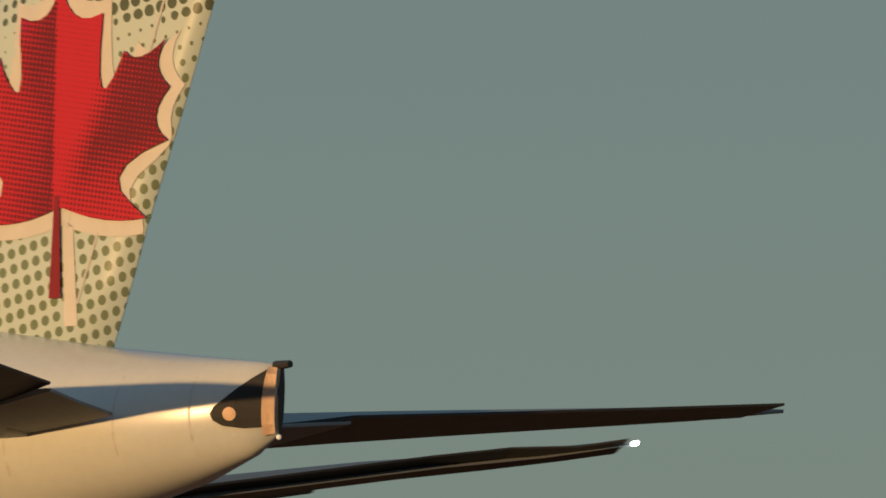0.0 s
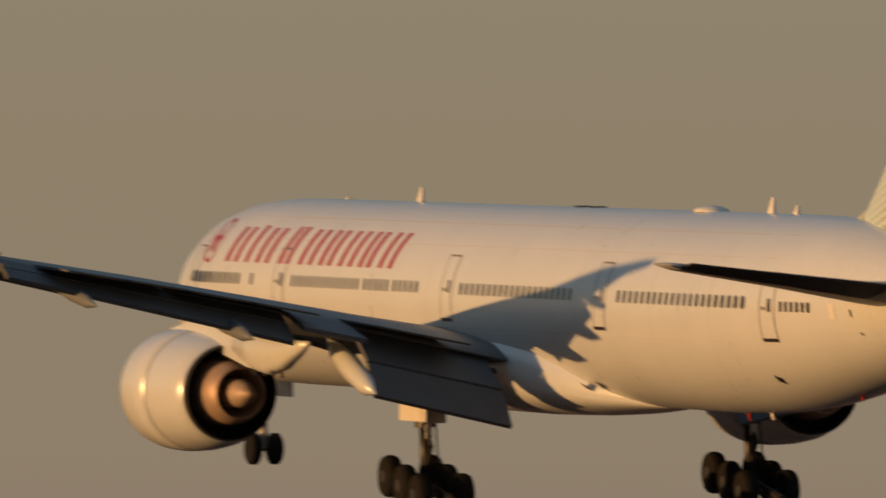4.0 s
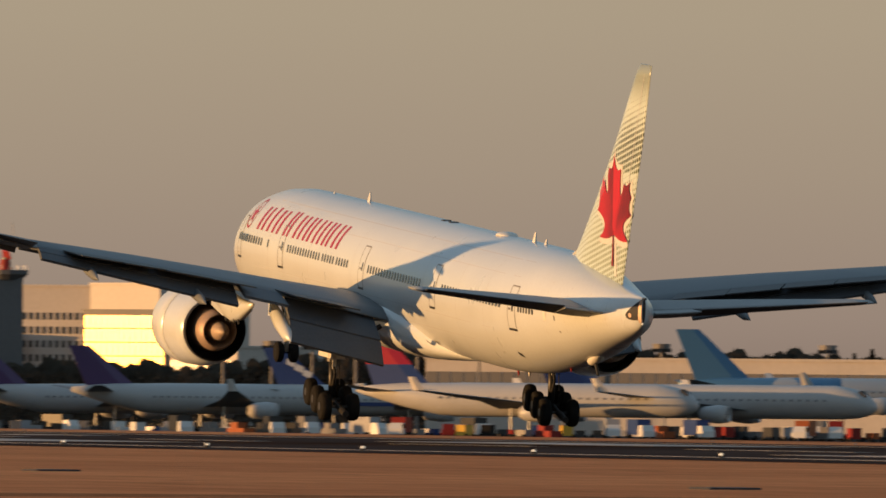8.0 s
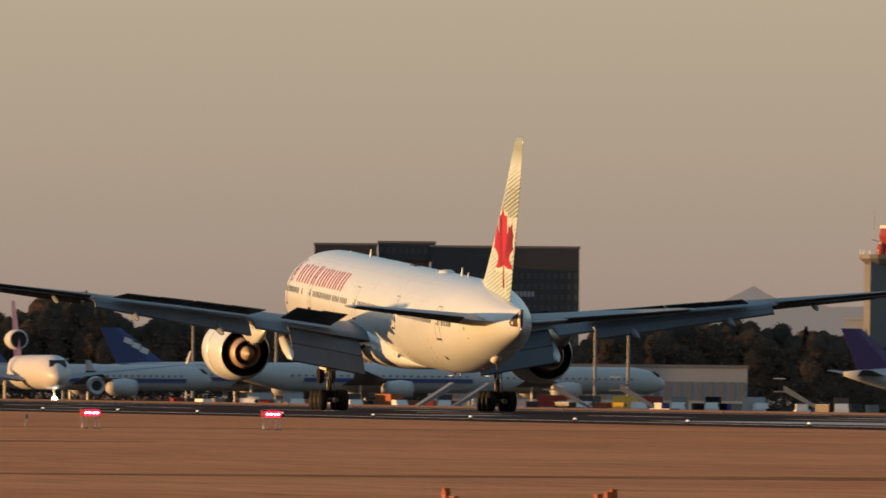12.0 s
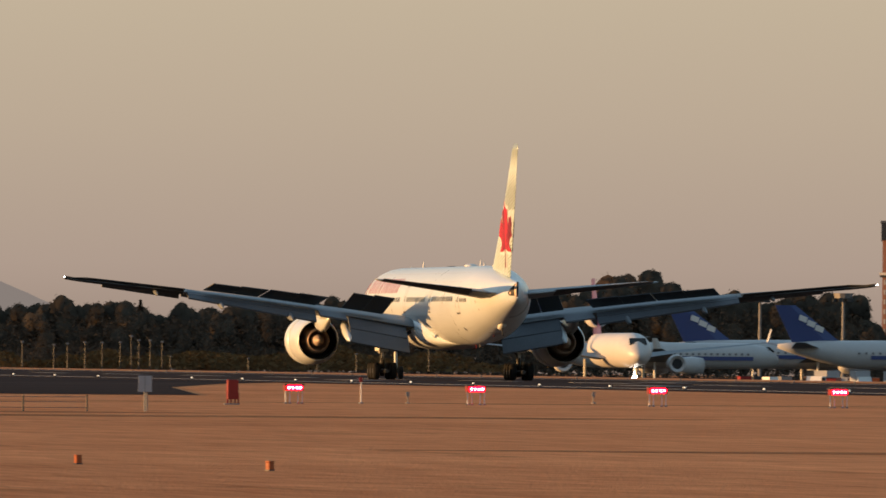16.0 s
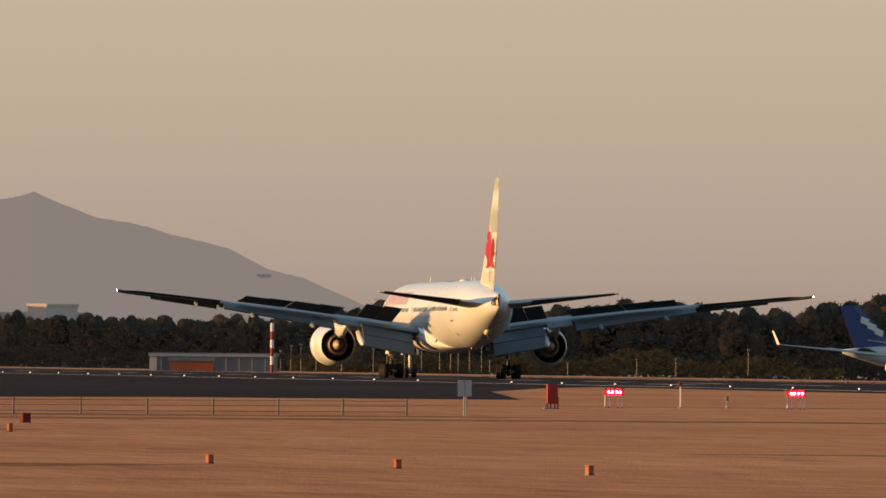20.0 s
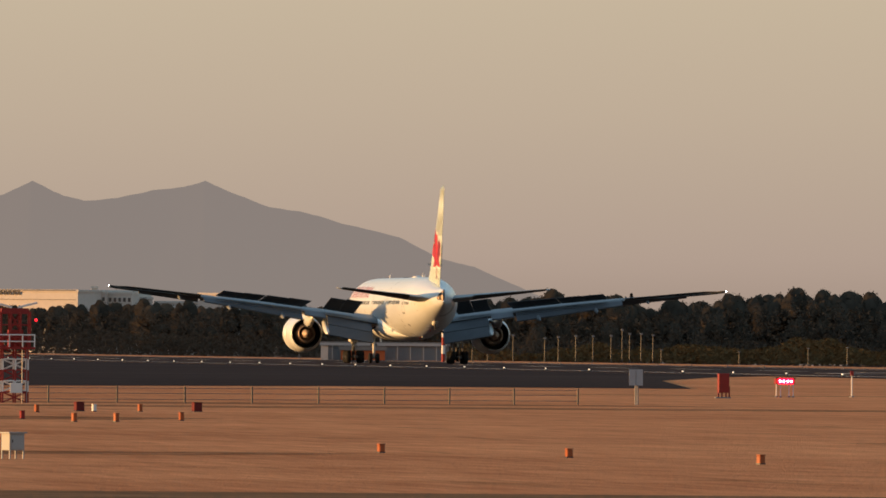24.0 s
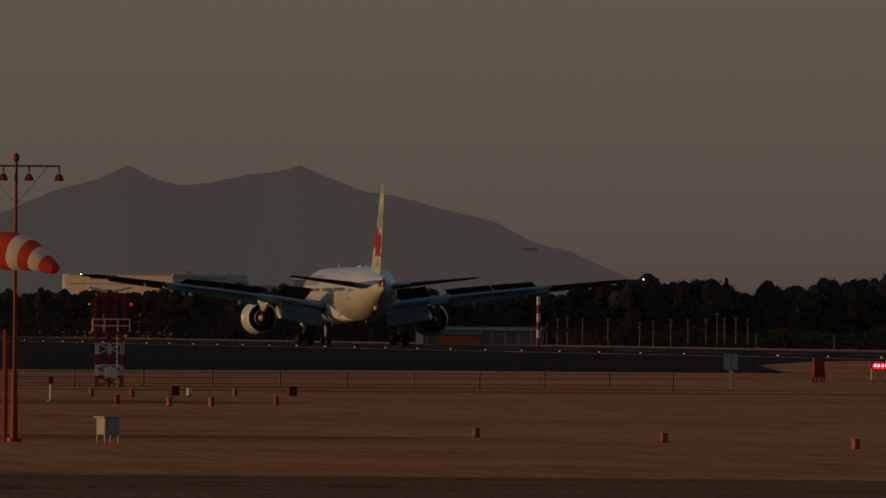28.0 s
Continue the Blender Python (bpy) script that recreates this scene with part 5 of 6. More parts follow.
def tree_mesh(seed, h, w, conifer, leaf):
    """Tapered trunk, limbs and a crown of several hundred small leaf clumps."""
    rnd = random.Random(seed)
    tr = bmesh.new()
    tube(tr, (0, 0, 0), (0.1, 0, h * 0.55), 0.28, 0.14, 8)
    tube(tr, (0.1, 0, h * 0.55), (0, 0.1, h * 0.9), 0.14, 0.04, 6)
    for i in range(7):
        a, z = rnd.random() * 6.28, h * rnd.uniform(0.3, 0.7)
        tube(tr, (0, 0, z), (w * 0.35 * math.cos(a), w * 0.35 * math.sin(a), z + h * 0.15), 0.09, 0.03, 5)
    V, F = [], []
    blobs = [(rnd.uniform(-0.32, 0.32) * w, rnd.uniform(-0.32, 0.32) * w, h * (0.2 + 0.66 * rnd.random() ** 0.7), w * rnd.uniform(0.16, 0.27)) for i in range(18)]
    for i in range(5200):
        if conifer:
            k = rnd.random() ** 0.8
            r = w * 0.42 * (1 - k) * rnd.uniform(0.5, 1.1) + 0.1
            a = rnd.random() * 6.28
            c = Vector((r * math.cos(a), r * math.sin(a), h * (0.12 + 0.88 * k)))
        else:
            bx, by, bz, br = blobs[i % 18]
            d = Vector((rnd.gauss(0, 1), rnd.gauss(0, 1), rnd.gauss(0, 0.8))).normalized() * br * rnd.uniform(0.5, 1.0)
            c = Vector((bx, by, bz)) + d
        s = rnd.uniform(0.12, 0.27)
        n = len(V)
        for k in range(3):
            V.append(c + Vector((rnd.uniform(-1, 1), rnd.uniform(-1, 1), rnd.uniform(-0.8, 0.8))) * s)
        V.append(c + Vector((rnd.uniform(-1, 1), rnd.uniform(-1, 1), rnd.uniform(-0.8, 0.8))) * s)
        F.extend(((n, n + 1, n + 2), (n, n + 2, n + 3)))
    # dense inner foliage of each bough
    core = bmesh.new()
    if conifer:
        bmesh.ops.create_cone(core, segments=9, radius1=w * 0.3, radius2=0.1, depth=h * 0.72, matrix=Matrix.Translation((0, 0, h * 0.5)))
    else:
        for bx, by, bz, br in blobs:
            bmesh.ops.create_icosphere(core, subdivisions=2, radius=br * 0.84, matrix=Matrix.Translation((bx, by, bz)))
    for v in core.verts:
        v.co += 0.3 * Vector(noise.noise_vector(v.co * 1.3 + Vector((seed, 0, 0))))
    n = len(V)
    core.verts.index_update()
    V.extend(v.co.copy() for v in core.verts)
    F.extend(tuple(n + v.index for v in f.verts) for f in core.faces)
    core.free()
    me = bpy.data.meshes.new("crown")
    me.from_pydata(V, [], F)
    soften(me, Vector((0, 0, h * 0.35)))
    me.materials.append(leaf)
    t = thing("tree", Matrix(), "tall dark conifer in a far wood" if conifer else "rounded dark broadleaf tree in a far wood" if leaf is LEAF else "brown autumn tree in a far wood", "tree", "trees of the far wood")
    part("trunk", tr, BARK, t)
    ob = new("crown", me)
    ob.parent = t
    return t


TREES = [tree_mesh(1, 12, 9, False, LEAF), tree_mesh(2, 13, 8, False, LEAF), tree_mesh(3, 14, 9, False, LEAF), tree_mesh(4, 11, 9, False, LEAFBROWN), tree_mesh(5, 12.5, 7, True, LEAF), tree_mesh(6, 13, 10, False, LEAF)]
rt = random.Random(11)
used = set()
# azimuth, tree-top elevation in degrees, distance
TOPS = [(3.4, 0.125), (4.0, 0.135), (4.3, 0.147), (4.75, 0.165), (5.15, 0.165), (5.3, 0.150), (5.7, 0.160), (5.9, 0.150), (6.05, 0.185), (6.2, 0.205), (6.35, 0.222), (6.55, 0.190), (6.8, 0.200), (7.0, 0.220), (7.2, 0.235), (7.4, 0.210), (7.7, 0.190), (7.95, 0.240), (8.1, 0.260), (8.25, 0.330), (8.38, 0.320), (8.5, 0.240), (8.8, 0.265), (9.1, 0.250), (9.2, 0.06), (10.08, 0.06), (10.15, 0.190), (10.3, 0.220), (10.5, 0.255), (10.75, 0.245), (10.95, 0.220), (11.3, 0.170), (11.9, 0.170), (12.2, 0.190), (12.5, 0.230), (13.0, 0.255), (13.5, 0.240), (14.0, 0.220), (15.5, 0.220), (17, 0.220)]
for row, (r, step) in enumerate(((2980, 0.062), (3060, 0.066))):
    az = 3.3 + row * 0.03
    while az < 14.8:
        el = np.interp(az, [q[0] for q in TOPS], [q[1] for q in TOPS])
        k = rt.choice((0, 2, 1, 3, 3, 5, 2)) if row else rt.choice((0, 1, 1, 0, 5, 5, 0, 1, 5, 5, 0, 1, 5, 4))
        x = spot(az, r).x
        want = (H_EYE + r * radians(el) - fall(x)) * rt.uniform(0.88, 1.04) * (1, 0.97)[row]
        s = want / (12, 13, 14, 11, 12.5, 13)[k]
        m = Matrix.Translation(spot(az, r + rt.uniform(-20, 20))) @ Matrix.Rotation(rt.random() * 6.28, 4, "Z")
        if k in used:
            ob = copy_thing(TREES[k], m)
        else:
            used.add(k)
            ob = TREES[k]
            ob.matrix_world = m
        ob.scale = (s * rt.uniform(0.55, 0.85), s * rt.uniform(0.55, 0.85), s)
        az += step * rt.uniform(0.7, 1.3)


def undergrowth():
    """Dense dark lower storey of the wood."""
    rnd = random.Random(8)
    TA, TB = [q[0] for q in TOPS], [q[1] for q in TOPS]
    V, F = [], []
    for i in range(230000):
        az = rnd.uniform(3.2, 14.9)
        r = rnd.uniform(2860, 2975) if i % 4 else rnd.uniform(2975, 3120)
        p = spot(az, r)
        el = np.interp(az, TA, TB)
        hmax = (H_EYE + r * radians(el) - p.z) * (0.8 + 0.13 * noise.noise((az * 11, 0, 2)) + 0.09 * noise.noise((az * 40, 0, 4)))
        c = p + Vector((0, 0, hmax * rnd.random() * (1 if i < 150000 else 0.5)))
        s = rnd.uniform(0.16, 0.42) if i < 150000 else rnd.uniform(0.26, 0.5)
        n = len(V)
        for k in range(4):
            V.append(c + Vector((rnd.uniform(-1, 1), rnd.uniform(-1, 1), rnd.uniform(-0.8, 0.8))) * s)
        F.extend(((n, n + 1, n + 2), (n, n + 2, n + 3)))
    me = bpy.data.meshes.new("undergrowth")
    me.from_pydata(V, [], F)
    soften(me)
    me.materials.append(LEAF)
    tagged(new("undergrowth", me), "dense dark undergrowth of the far wood", "woodland", kind="stuff")
    V, F = [], []
    for i in range(16000):
        az, r = rnd.choice(((6.05, 6.45), (6.55, 7.6), (5.9, 7.9)))
        az = rnd.uniform(az, r)
        r = rnd.uniform(2150, 2300)
        p = spot(az, r, 0)
        top = 2.0 + 2.4 * noise.noise((az * 3, 0, 0)) + 1.0 * noise.noise((az * 14, 0, 5))
        c = p + Vector((0, 0, max(0.3, top) * rnd.random()))
        s = rnd.uniform(0.25, 0.55)
        n = len(V)
        for k in range(4):
            V.append(c + Vector((rnd.uniform(-1, 1), rnd.uniform(-1, 1), rnd.uniform(-0.8, 0.8))) * s)
        F.extend(((n, n + 1, n + 2), (n, n + 2, n + 3)))
    me = bpy.data.meshes.new("shrubs")
    me.from_pydata(V, [], F)
    soften(me)
    me.materials.append(SHRUB)
    tagged(new("shrubs", me), "yellow-brown shrubs along the far field edge", "shrubs", kind="stuff")


undergrowth()


def block(name, az0, az1, r, z1, depth, wall, label, floors=0, cols=0, pane=None, kind_win="window", z0=None, turn=0.0, win_from=0.25, win_to=0.9, wscale=0.55):
    """A flat-roofed building seen between two bearings, with its rows of windows on the side towards the runway."""
    a, b = spot(az0, r), spot(az1, r)
    w = (b - a).length / math.cos(radians(turn))
    base = fall(a.x) if z0 is None else z0
    m = Matrix.Translation((a.x, a.y, base)) @ Matrix.Rotation(math.atan2(b.y - a.y, b.x - a.x) + radians(turn), 4, "Z")
    t = thing(name, m, label, "building")
    h = z1 - base
    part("wall", boxed(0, w, 0, depth, 0, h), wall, t)
    part("roof", boxed(-0.2, w + 0.2, -0.2, depth + 0.2, h, h + 0.5), GREYWALL if wall not in (BRICK, WHITEWALL) else wall, t)
    if floors:
        cw, fh = w / cols, h * (win_to - win_from) / floors
        me = None
        for f in range(floors):
            for c in range(cols):
                if me is None:
                    ob = part(kind_win, boxed(-cw * wscale / 2, cw * wscale / 2, -0.12, 0.05, 0, fh * 0.5), pane or PANE, t)
                    me = ob.data
                else:
                    ob = new(kind_win, me)
                    ob.parent = t
                ob.location = (cw * (c + 0.5), 0, h * win_from + fh * (f + 0.25))
    return t


# brown hotel with a dark wing, pale hotel with mirror glazing, low buildings and terminals
# windows coloured grey, lighter than panes, for their sunlit frames
HOTEL = block("brick_hotel", 9.19, 9.43, 3600, 29.6, 40, BRICK, "brown brick hotel tower with rows of small windows", 9, 13, GREYPAINT, wscale=0.4, win_from=0.12, win_to=0.74, turn=-13)
for k in range(2):                                          # pale strip for the sunlit stone ledge, dark strip below for its shadow
    part("ledge", boxed(-0.5, 17.2 - 0.2 * k, -0.7 + 0.4 * k, 0.0, 24.6 - 0.5 * k, 25.2 - 0.6 * k), (WHITEWALL, DARKWALL)[k], HOTEL)
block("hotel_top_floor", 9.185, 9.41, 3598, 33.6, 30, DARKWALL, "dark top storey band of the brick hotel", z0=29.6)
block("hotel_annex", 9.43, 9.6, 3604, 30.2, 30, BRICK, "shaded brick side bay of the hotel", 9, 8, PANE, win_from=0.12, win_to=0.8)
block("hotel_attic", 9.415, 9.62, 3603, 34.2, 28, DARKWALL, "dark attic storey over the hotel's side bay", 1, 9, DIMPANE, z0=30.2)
# the wing's shade is put into its dark cladding and dim panes
WING = block("dark_hotel_wing", 9.605, 10.14, 3602, 33.3, 40, DARKWALL, "glazed hotel wing coloured dark for evening shade", 9, 22, DIMPANE, win_to=0.86)
# pale shaft set well forward of the brick to stand for its sunlit strip
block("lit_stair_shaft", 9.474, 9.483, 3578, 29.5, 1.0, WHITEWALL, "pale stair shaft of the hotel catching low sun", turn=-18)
block("pale_hotel", 11.29, 11.55, 3500, 28, 30, WHITEWALL, "pale hotel block with rows of windows", 7, 11, PANE, win_from=0.14, win_to=0.84, wscale=0.5, turn=-14)
block("hotel_back_wing", 11.55, 11.83, 3512, 28, 30, WHITEWALL, "pale rear wing of the hotel", 6, 12, PANE, win_from=0.3, win_to=0.8, wscale=0.4)
block("hotel_tower", 11.54, 11.79, 3495, 28.5, 30, WHITEWALL, "pale hotel tower lit by evening sun", turn=-42)
block("pale_hotel_annex", 11.10, 11.29, 3495, 17, 30, WHITEWALL, "lower annex of the pale hotel", 4, 8, PANE)
# grey wall colour stands for shade on the pale hotel's side
block("grey_hotel_side", 11.795, 11.92, 3510, 18, 40, GREYWALL, "side wing of the hotel coloured grey for shade")
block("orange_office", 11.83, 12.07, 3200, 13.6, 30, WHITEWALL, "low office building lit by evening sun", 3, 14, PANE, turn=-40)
# shaded neighbour of the sunlit office, its shade put into the wall colour
block("dark_office", 12.072, 12.26, 3200, 13.4, 30, DARKWALL, "low office building coloured dark for shade", 3, 10, GREYWALL)
block("grey_terminal", 14.76, 15.33, 2900, 24.5, 60, GREYWALL, "grey terminal building with window bands", 3, 22, PANE)
block("white_pier", 12.75, 14.6, 2790, 10.5, 30, WHITEWALL, "long white terminal pier", 1, 40, GREYWALL, win_from=0.5, win_to=0.95, turn=-14, wscale=0.9)
block("far_pier", 15.35, 17.2, 2820, 13, 30, GREYWALL, "long grey terminal pier with glazed band", 2, 40, PANE, turn=-12)
block("cargo_shed", 9.6, 10.75, 2760, 5.2, 40, GREYPAINT, "long grey cargo shed", 1, 30, GREYWALL, "loading_door", win_from=0.1, win_to=0.9)
LONG = block("long_warehouse", 4.14, 4.52, 3400, 13.0, 40, WHITEWALL, "long pale warehouse lit by evening sun", turn=-24)
LONGTOP = 13.0 - fall(spot(4.14, 3400).x)
part("rounded_end", tube(bmesh.new(), (0, 1.8, 0), (0, 1.8, LONGTOP + 0.3), 1.8, n=20), WHITEWALL, LONG, smooth=True)
part("belt", boxed(0.5, 24.4, -0.12, 0.0, LONGTOP - 1.75, LONGTOP - 1.62), GREYWALL, LONG)
part("roof_edge", boxed(0.5, 24.4, -0.3, -0.2, LONGTOP + 0.2, LONGTOP + 0.45), GREYWALL, LONG)
block("grey_store", 4.534, 4.622, 3402, 12.7, 12, WHITEWALL, "pale grey flat-roofed store beyond the wood", 1, 5, PANE, win_from=0.86, win_to=0.98, turn=-8)
block("grey_store", 4.629, 4.715, 3404, 12.6, 12, WHITEWALL, "pale grey flat-roofed store beyond the wood", 1, 5, PANE, win_from=0.86, win_to=0.98, turn=-8)
block("roof_plant_room", 4.571, 4.592, 3406, 13.9, 3, WHITEWALL, "small plant room on a store's roof", z0=12.7)
block("low_store_wing", 4.53, 4.79, 3416, 11.6, 14, WHITEWALL, "low pale wing behind the stores")
for az in (4.659, 4.722):
    tagged(part("roof_mast", tube(bmesh.new(), spot(az, 3412, 8), spot(az, 3412, 14.6), 0.07, n=6), STEEL), "thin dark mast above the store roofs", "mast")
block("low_store", 4.8, 5.02, 3420, 10.8, 30, WHITEWALL, "low pale store beyond the wood", turn=-20)
block("small_store", 4.957, 5.025, 3400, 12.6, 20, WHITEWALL, "small pale block beyond the wood", turn=-20)
block("low_trailer", 5.4, 5.86, 2050, 1.9, 6, GREYWALL, "long low site building with orange panels", z0=0)
TRAILER = bpy.data.objects["low_trailer"]
part("end_bay", boxed(-0.06, 0.9, -0.06, 5.9, 0, 1.85), WHITEWALL, TRAILER)
part("roof_edge", boxed(-0.2, 16.4, -0.3, -0.2, 1.9, 2.25), GREYPAINT, TRAILER)
for k in range(9):
    part("bay_post", boxed(1.4 + 1.7 * k, 1.5 + 1.7 * k, -0.08, 0.0, 0, 1.9), GREYPAINT, TRAILER)
block("orange_panel_wall", 5.47, 5.63, 2046, 1.3, 2, ORANGE, "orange panel wall of the site building", z0=0)

def sign_bars(host, x0, step, n, z, h, material):
    """Unreadable lettering as plain bars standing on a front."""
    for i in range(n):
        part("sign_bar", boxed(x0 + step * i, x0 + step * (i + 0.7), -0.2, -0.02, z, z + h), material, host)


sign_bars(LONG, 5.5, 1.05, 6, 13.0, 1.1, DARKWALL)
sign_bars(WING, 15, 0.9, 10, 25.2, 1.2, GREYPAINT)

# hotel wing turned so that its mirror glazing throws the low sun at the camera
mw = thing("mirror_hotel_wing", Matrix.Translation(spot(11.52, 3478)) @ Matrix.Rotation(-radians(49.5), 4, "Z"), "hotel wing with golden mirror glazing reflecting low sun", "building")
part("wall", boxed(-0.5, 22.5, 0.12, 8, 0, 25.5), GREYWALL, mw)
part("roof", boxed(-0.7, 22.7, 0.0, 8.2, 25.5, 26), GREYWALL, mw)
for c in range(14):
    for f in range(7):
        ob = part("mirror_pane", boxed(0, 1.42, -0.05, 0.1, 0, 2.75), MIRRORPANE, mw)
        ob.matrix_local = Matrix.Translation((c * 1.58, 0, 3.6 + f * 3.05)) @ Matrix.Rotation(radians(-1.1), 4, "X")


RADAR = []


def control_tower():
    p = spot(11.232, 3000)
    t = thing("control_tower", Matrix.Translation(p), "grey control tower with red and white radar head", "tower")
    part("shaft", loft(bmesh.new(), [[(sx * 2.9 * k, sy * 2.9 * k, z) for sx, sy in ((-1, -1), (1, -1), (1, 1), (-1, 1))] for z, k in ((0, 1.05), (20, 1), (29, 0.98))]), GREYWALL, t)
    part("gallery", loft(bmesh.new(), [[(r * math.cos(a), r * math.sin(a), z) for a in [2 * math.pi * i / 16 for i in range(16)]] for z, r in ((28.5, 3.2), (29.6, 4.4), (30.4, 4.5))]), GREYWALL, t)
    for i in range(16):
        a = 2 * math.pi * i / 16
        part("rail_post", tube(bmesh.new(), (4.3 * math.cos(a), 4.3 * math.sin(a), 30.4), (4.3 * math.cos(a), 4.3 * math.sin(a), 31.3), 0.06, n=5), WHITEPAINT, t)
    part("radar_mount", tube(bmesh.new(), (0, 0, 30.4), (0, 0, 32.4), 1.3, 0.9, 12), SIGNRED, t)
    bm = bmesh.new()
    loft(bm, [[(x, 0.55 - 0.0 * x, -1.5), (x, 0.35, -1.5), (x, -0.15 + 0.06 * x * x * 0.2, 0), (x, 0.35, 1.5), (x, 0.55, 1.5), (x, 0.1, 0)] for x in (-3.2, -1.6, 0, 1.6, 3.2)])
    sail = part("radar_sail", bm, SIGNRED, t, "red turning radar aerial")
    part("feed_arm", tube(bmesh.new(), (0, 0.2, -1.4), (0, -2.0, -0.6), 0.12, n=6), WHITEPAINT, sail)
    part("sail_top", boxed(-3.2, 3.2, 0.2, 0.7, 1.5, 2.1), WHITEPAINT, sail, "white secondary aerial bar")
    part("turntable", tube(bmesh.new(), (0, 0, -1.6), (0, 0, -1.1), 0.7, n=12), GALV, sail)
    sail.location = (0, 0, 33.9)
    RADAR.append(sail)
    for x in (-1.6, 1.4):
        part("whip_aerial", tube(bmesh.new(), (x, 0, 35), (x, 0, 39.5), 0.05, n=5), STEEL, t)
    return t


control_tower()


def light_mast(m, h):
    t = thing("apron_light_mast", m, "tall apron floodlight mast with a lamp crown", "light mast", "apron light masts")
    part("pole", tube(bmesh.new(), (0, 0, 0), (0, 0, h), 0.32, 0.2, 8), GALV, t)
    part("crown", tube(bmesh.new(), (0, 0, h - 0.9), (0, 0, h), 1.5, 1.7, 12), GALV, t)
    for i in range(6):
        a = 2 * math.pi * i / 6
        part("floodlight", boxed(1.5 * math.cos(a) - 0.3, 1.5 * math.cos(a) + 0.3, 1.5 * math.sin(a) - 0.2, 1.5 * math.sin(a) + 0.2, h - 1.5, h - 0.8), DARKGREY, t)
    return t


mast0 = light_mast(Matrix.Translation(spot(12.02, 2800)), 16.5)
for az, r in ((12.195, 2800), (12.342, 2800), (12.498, 2800), (12.72, 2790), (12.943, 2780), (13.25, 2780), (13.6, 2780), (14.2, 2780), (16.0, 2700), (9.05, 2700), (8.75, 2750), (10.2, 2700), (10.32, 2700), (9.75, 2750)):
    copy_thing(mast0, Matrix.Translation(spot(az, r)))
light_mast(Matrix.Translation(spot(15.439, 2700)), 28)


def red_pole():
    t = thing("banded_pole", Matrix.Translation(spot(5.84, 1890, 0)), "red and white banded pole beside the runway end", "pole")
    for i in range(6):
        part("band", tube(bmesh.new(), (0, 0, i * 1.0), (0, 0, (i + 1) * 1.0), 0.22, n=10), (SIGNRED, WHITEPAINT)[i % 2], t)


red_pole()


def lamp_post(m, h):
    t = thing("field_post", m, "thin pale post with a small lamp head", "post", "posts along the far field")
    part("shaft", tube(bmesh.new(), (0, 0, 0), (0, 0, h), 0.08, 0.06, 6), STEEL, t)
    part("head", boxed(-0.17, 0.17, -0.12, 0.12, h - 0.1, h + 0.12), GALV, t)
    return t


lp = lamp_post(Matrix.Translation(spot(6.0, 2050, 0)), 3.4)
for az, k in ((5.872, 0.8), (5.909, 1.0), (5.945, 1.05), (6.092, 1.0), (6.206, 0.9), (6.255, 0.95), (6.318, 1.0), (6.38, 1.0), (6.445, 1.02), (6.485, 1.25), (6.512, 1.1), (6.553, 1.1), (6.596, 1.05), (6.626, 0.5), (6.907, 0.45), (7.156, 0.6), (7.297, 0.65), (7.558, 1.0)):
    copy_thing(lp, Matrix.Translation(spot(az, 2050, 0))).scale = (1, 1, k)


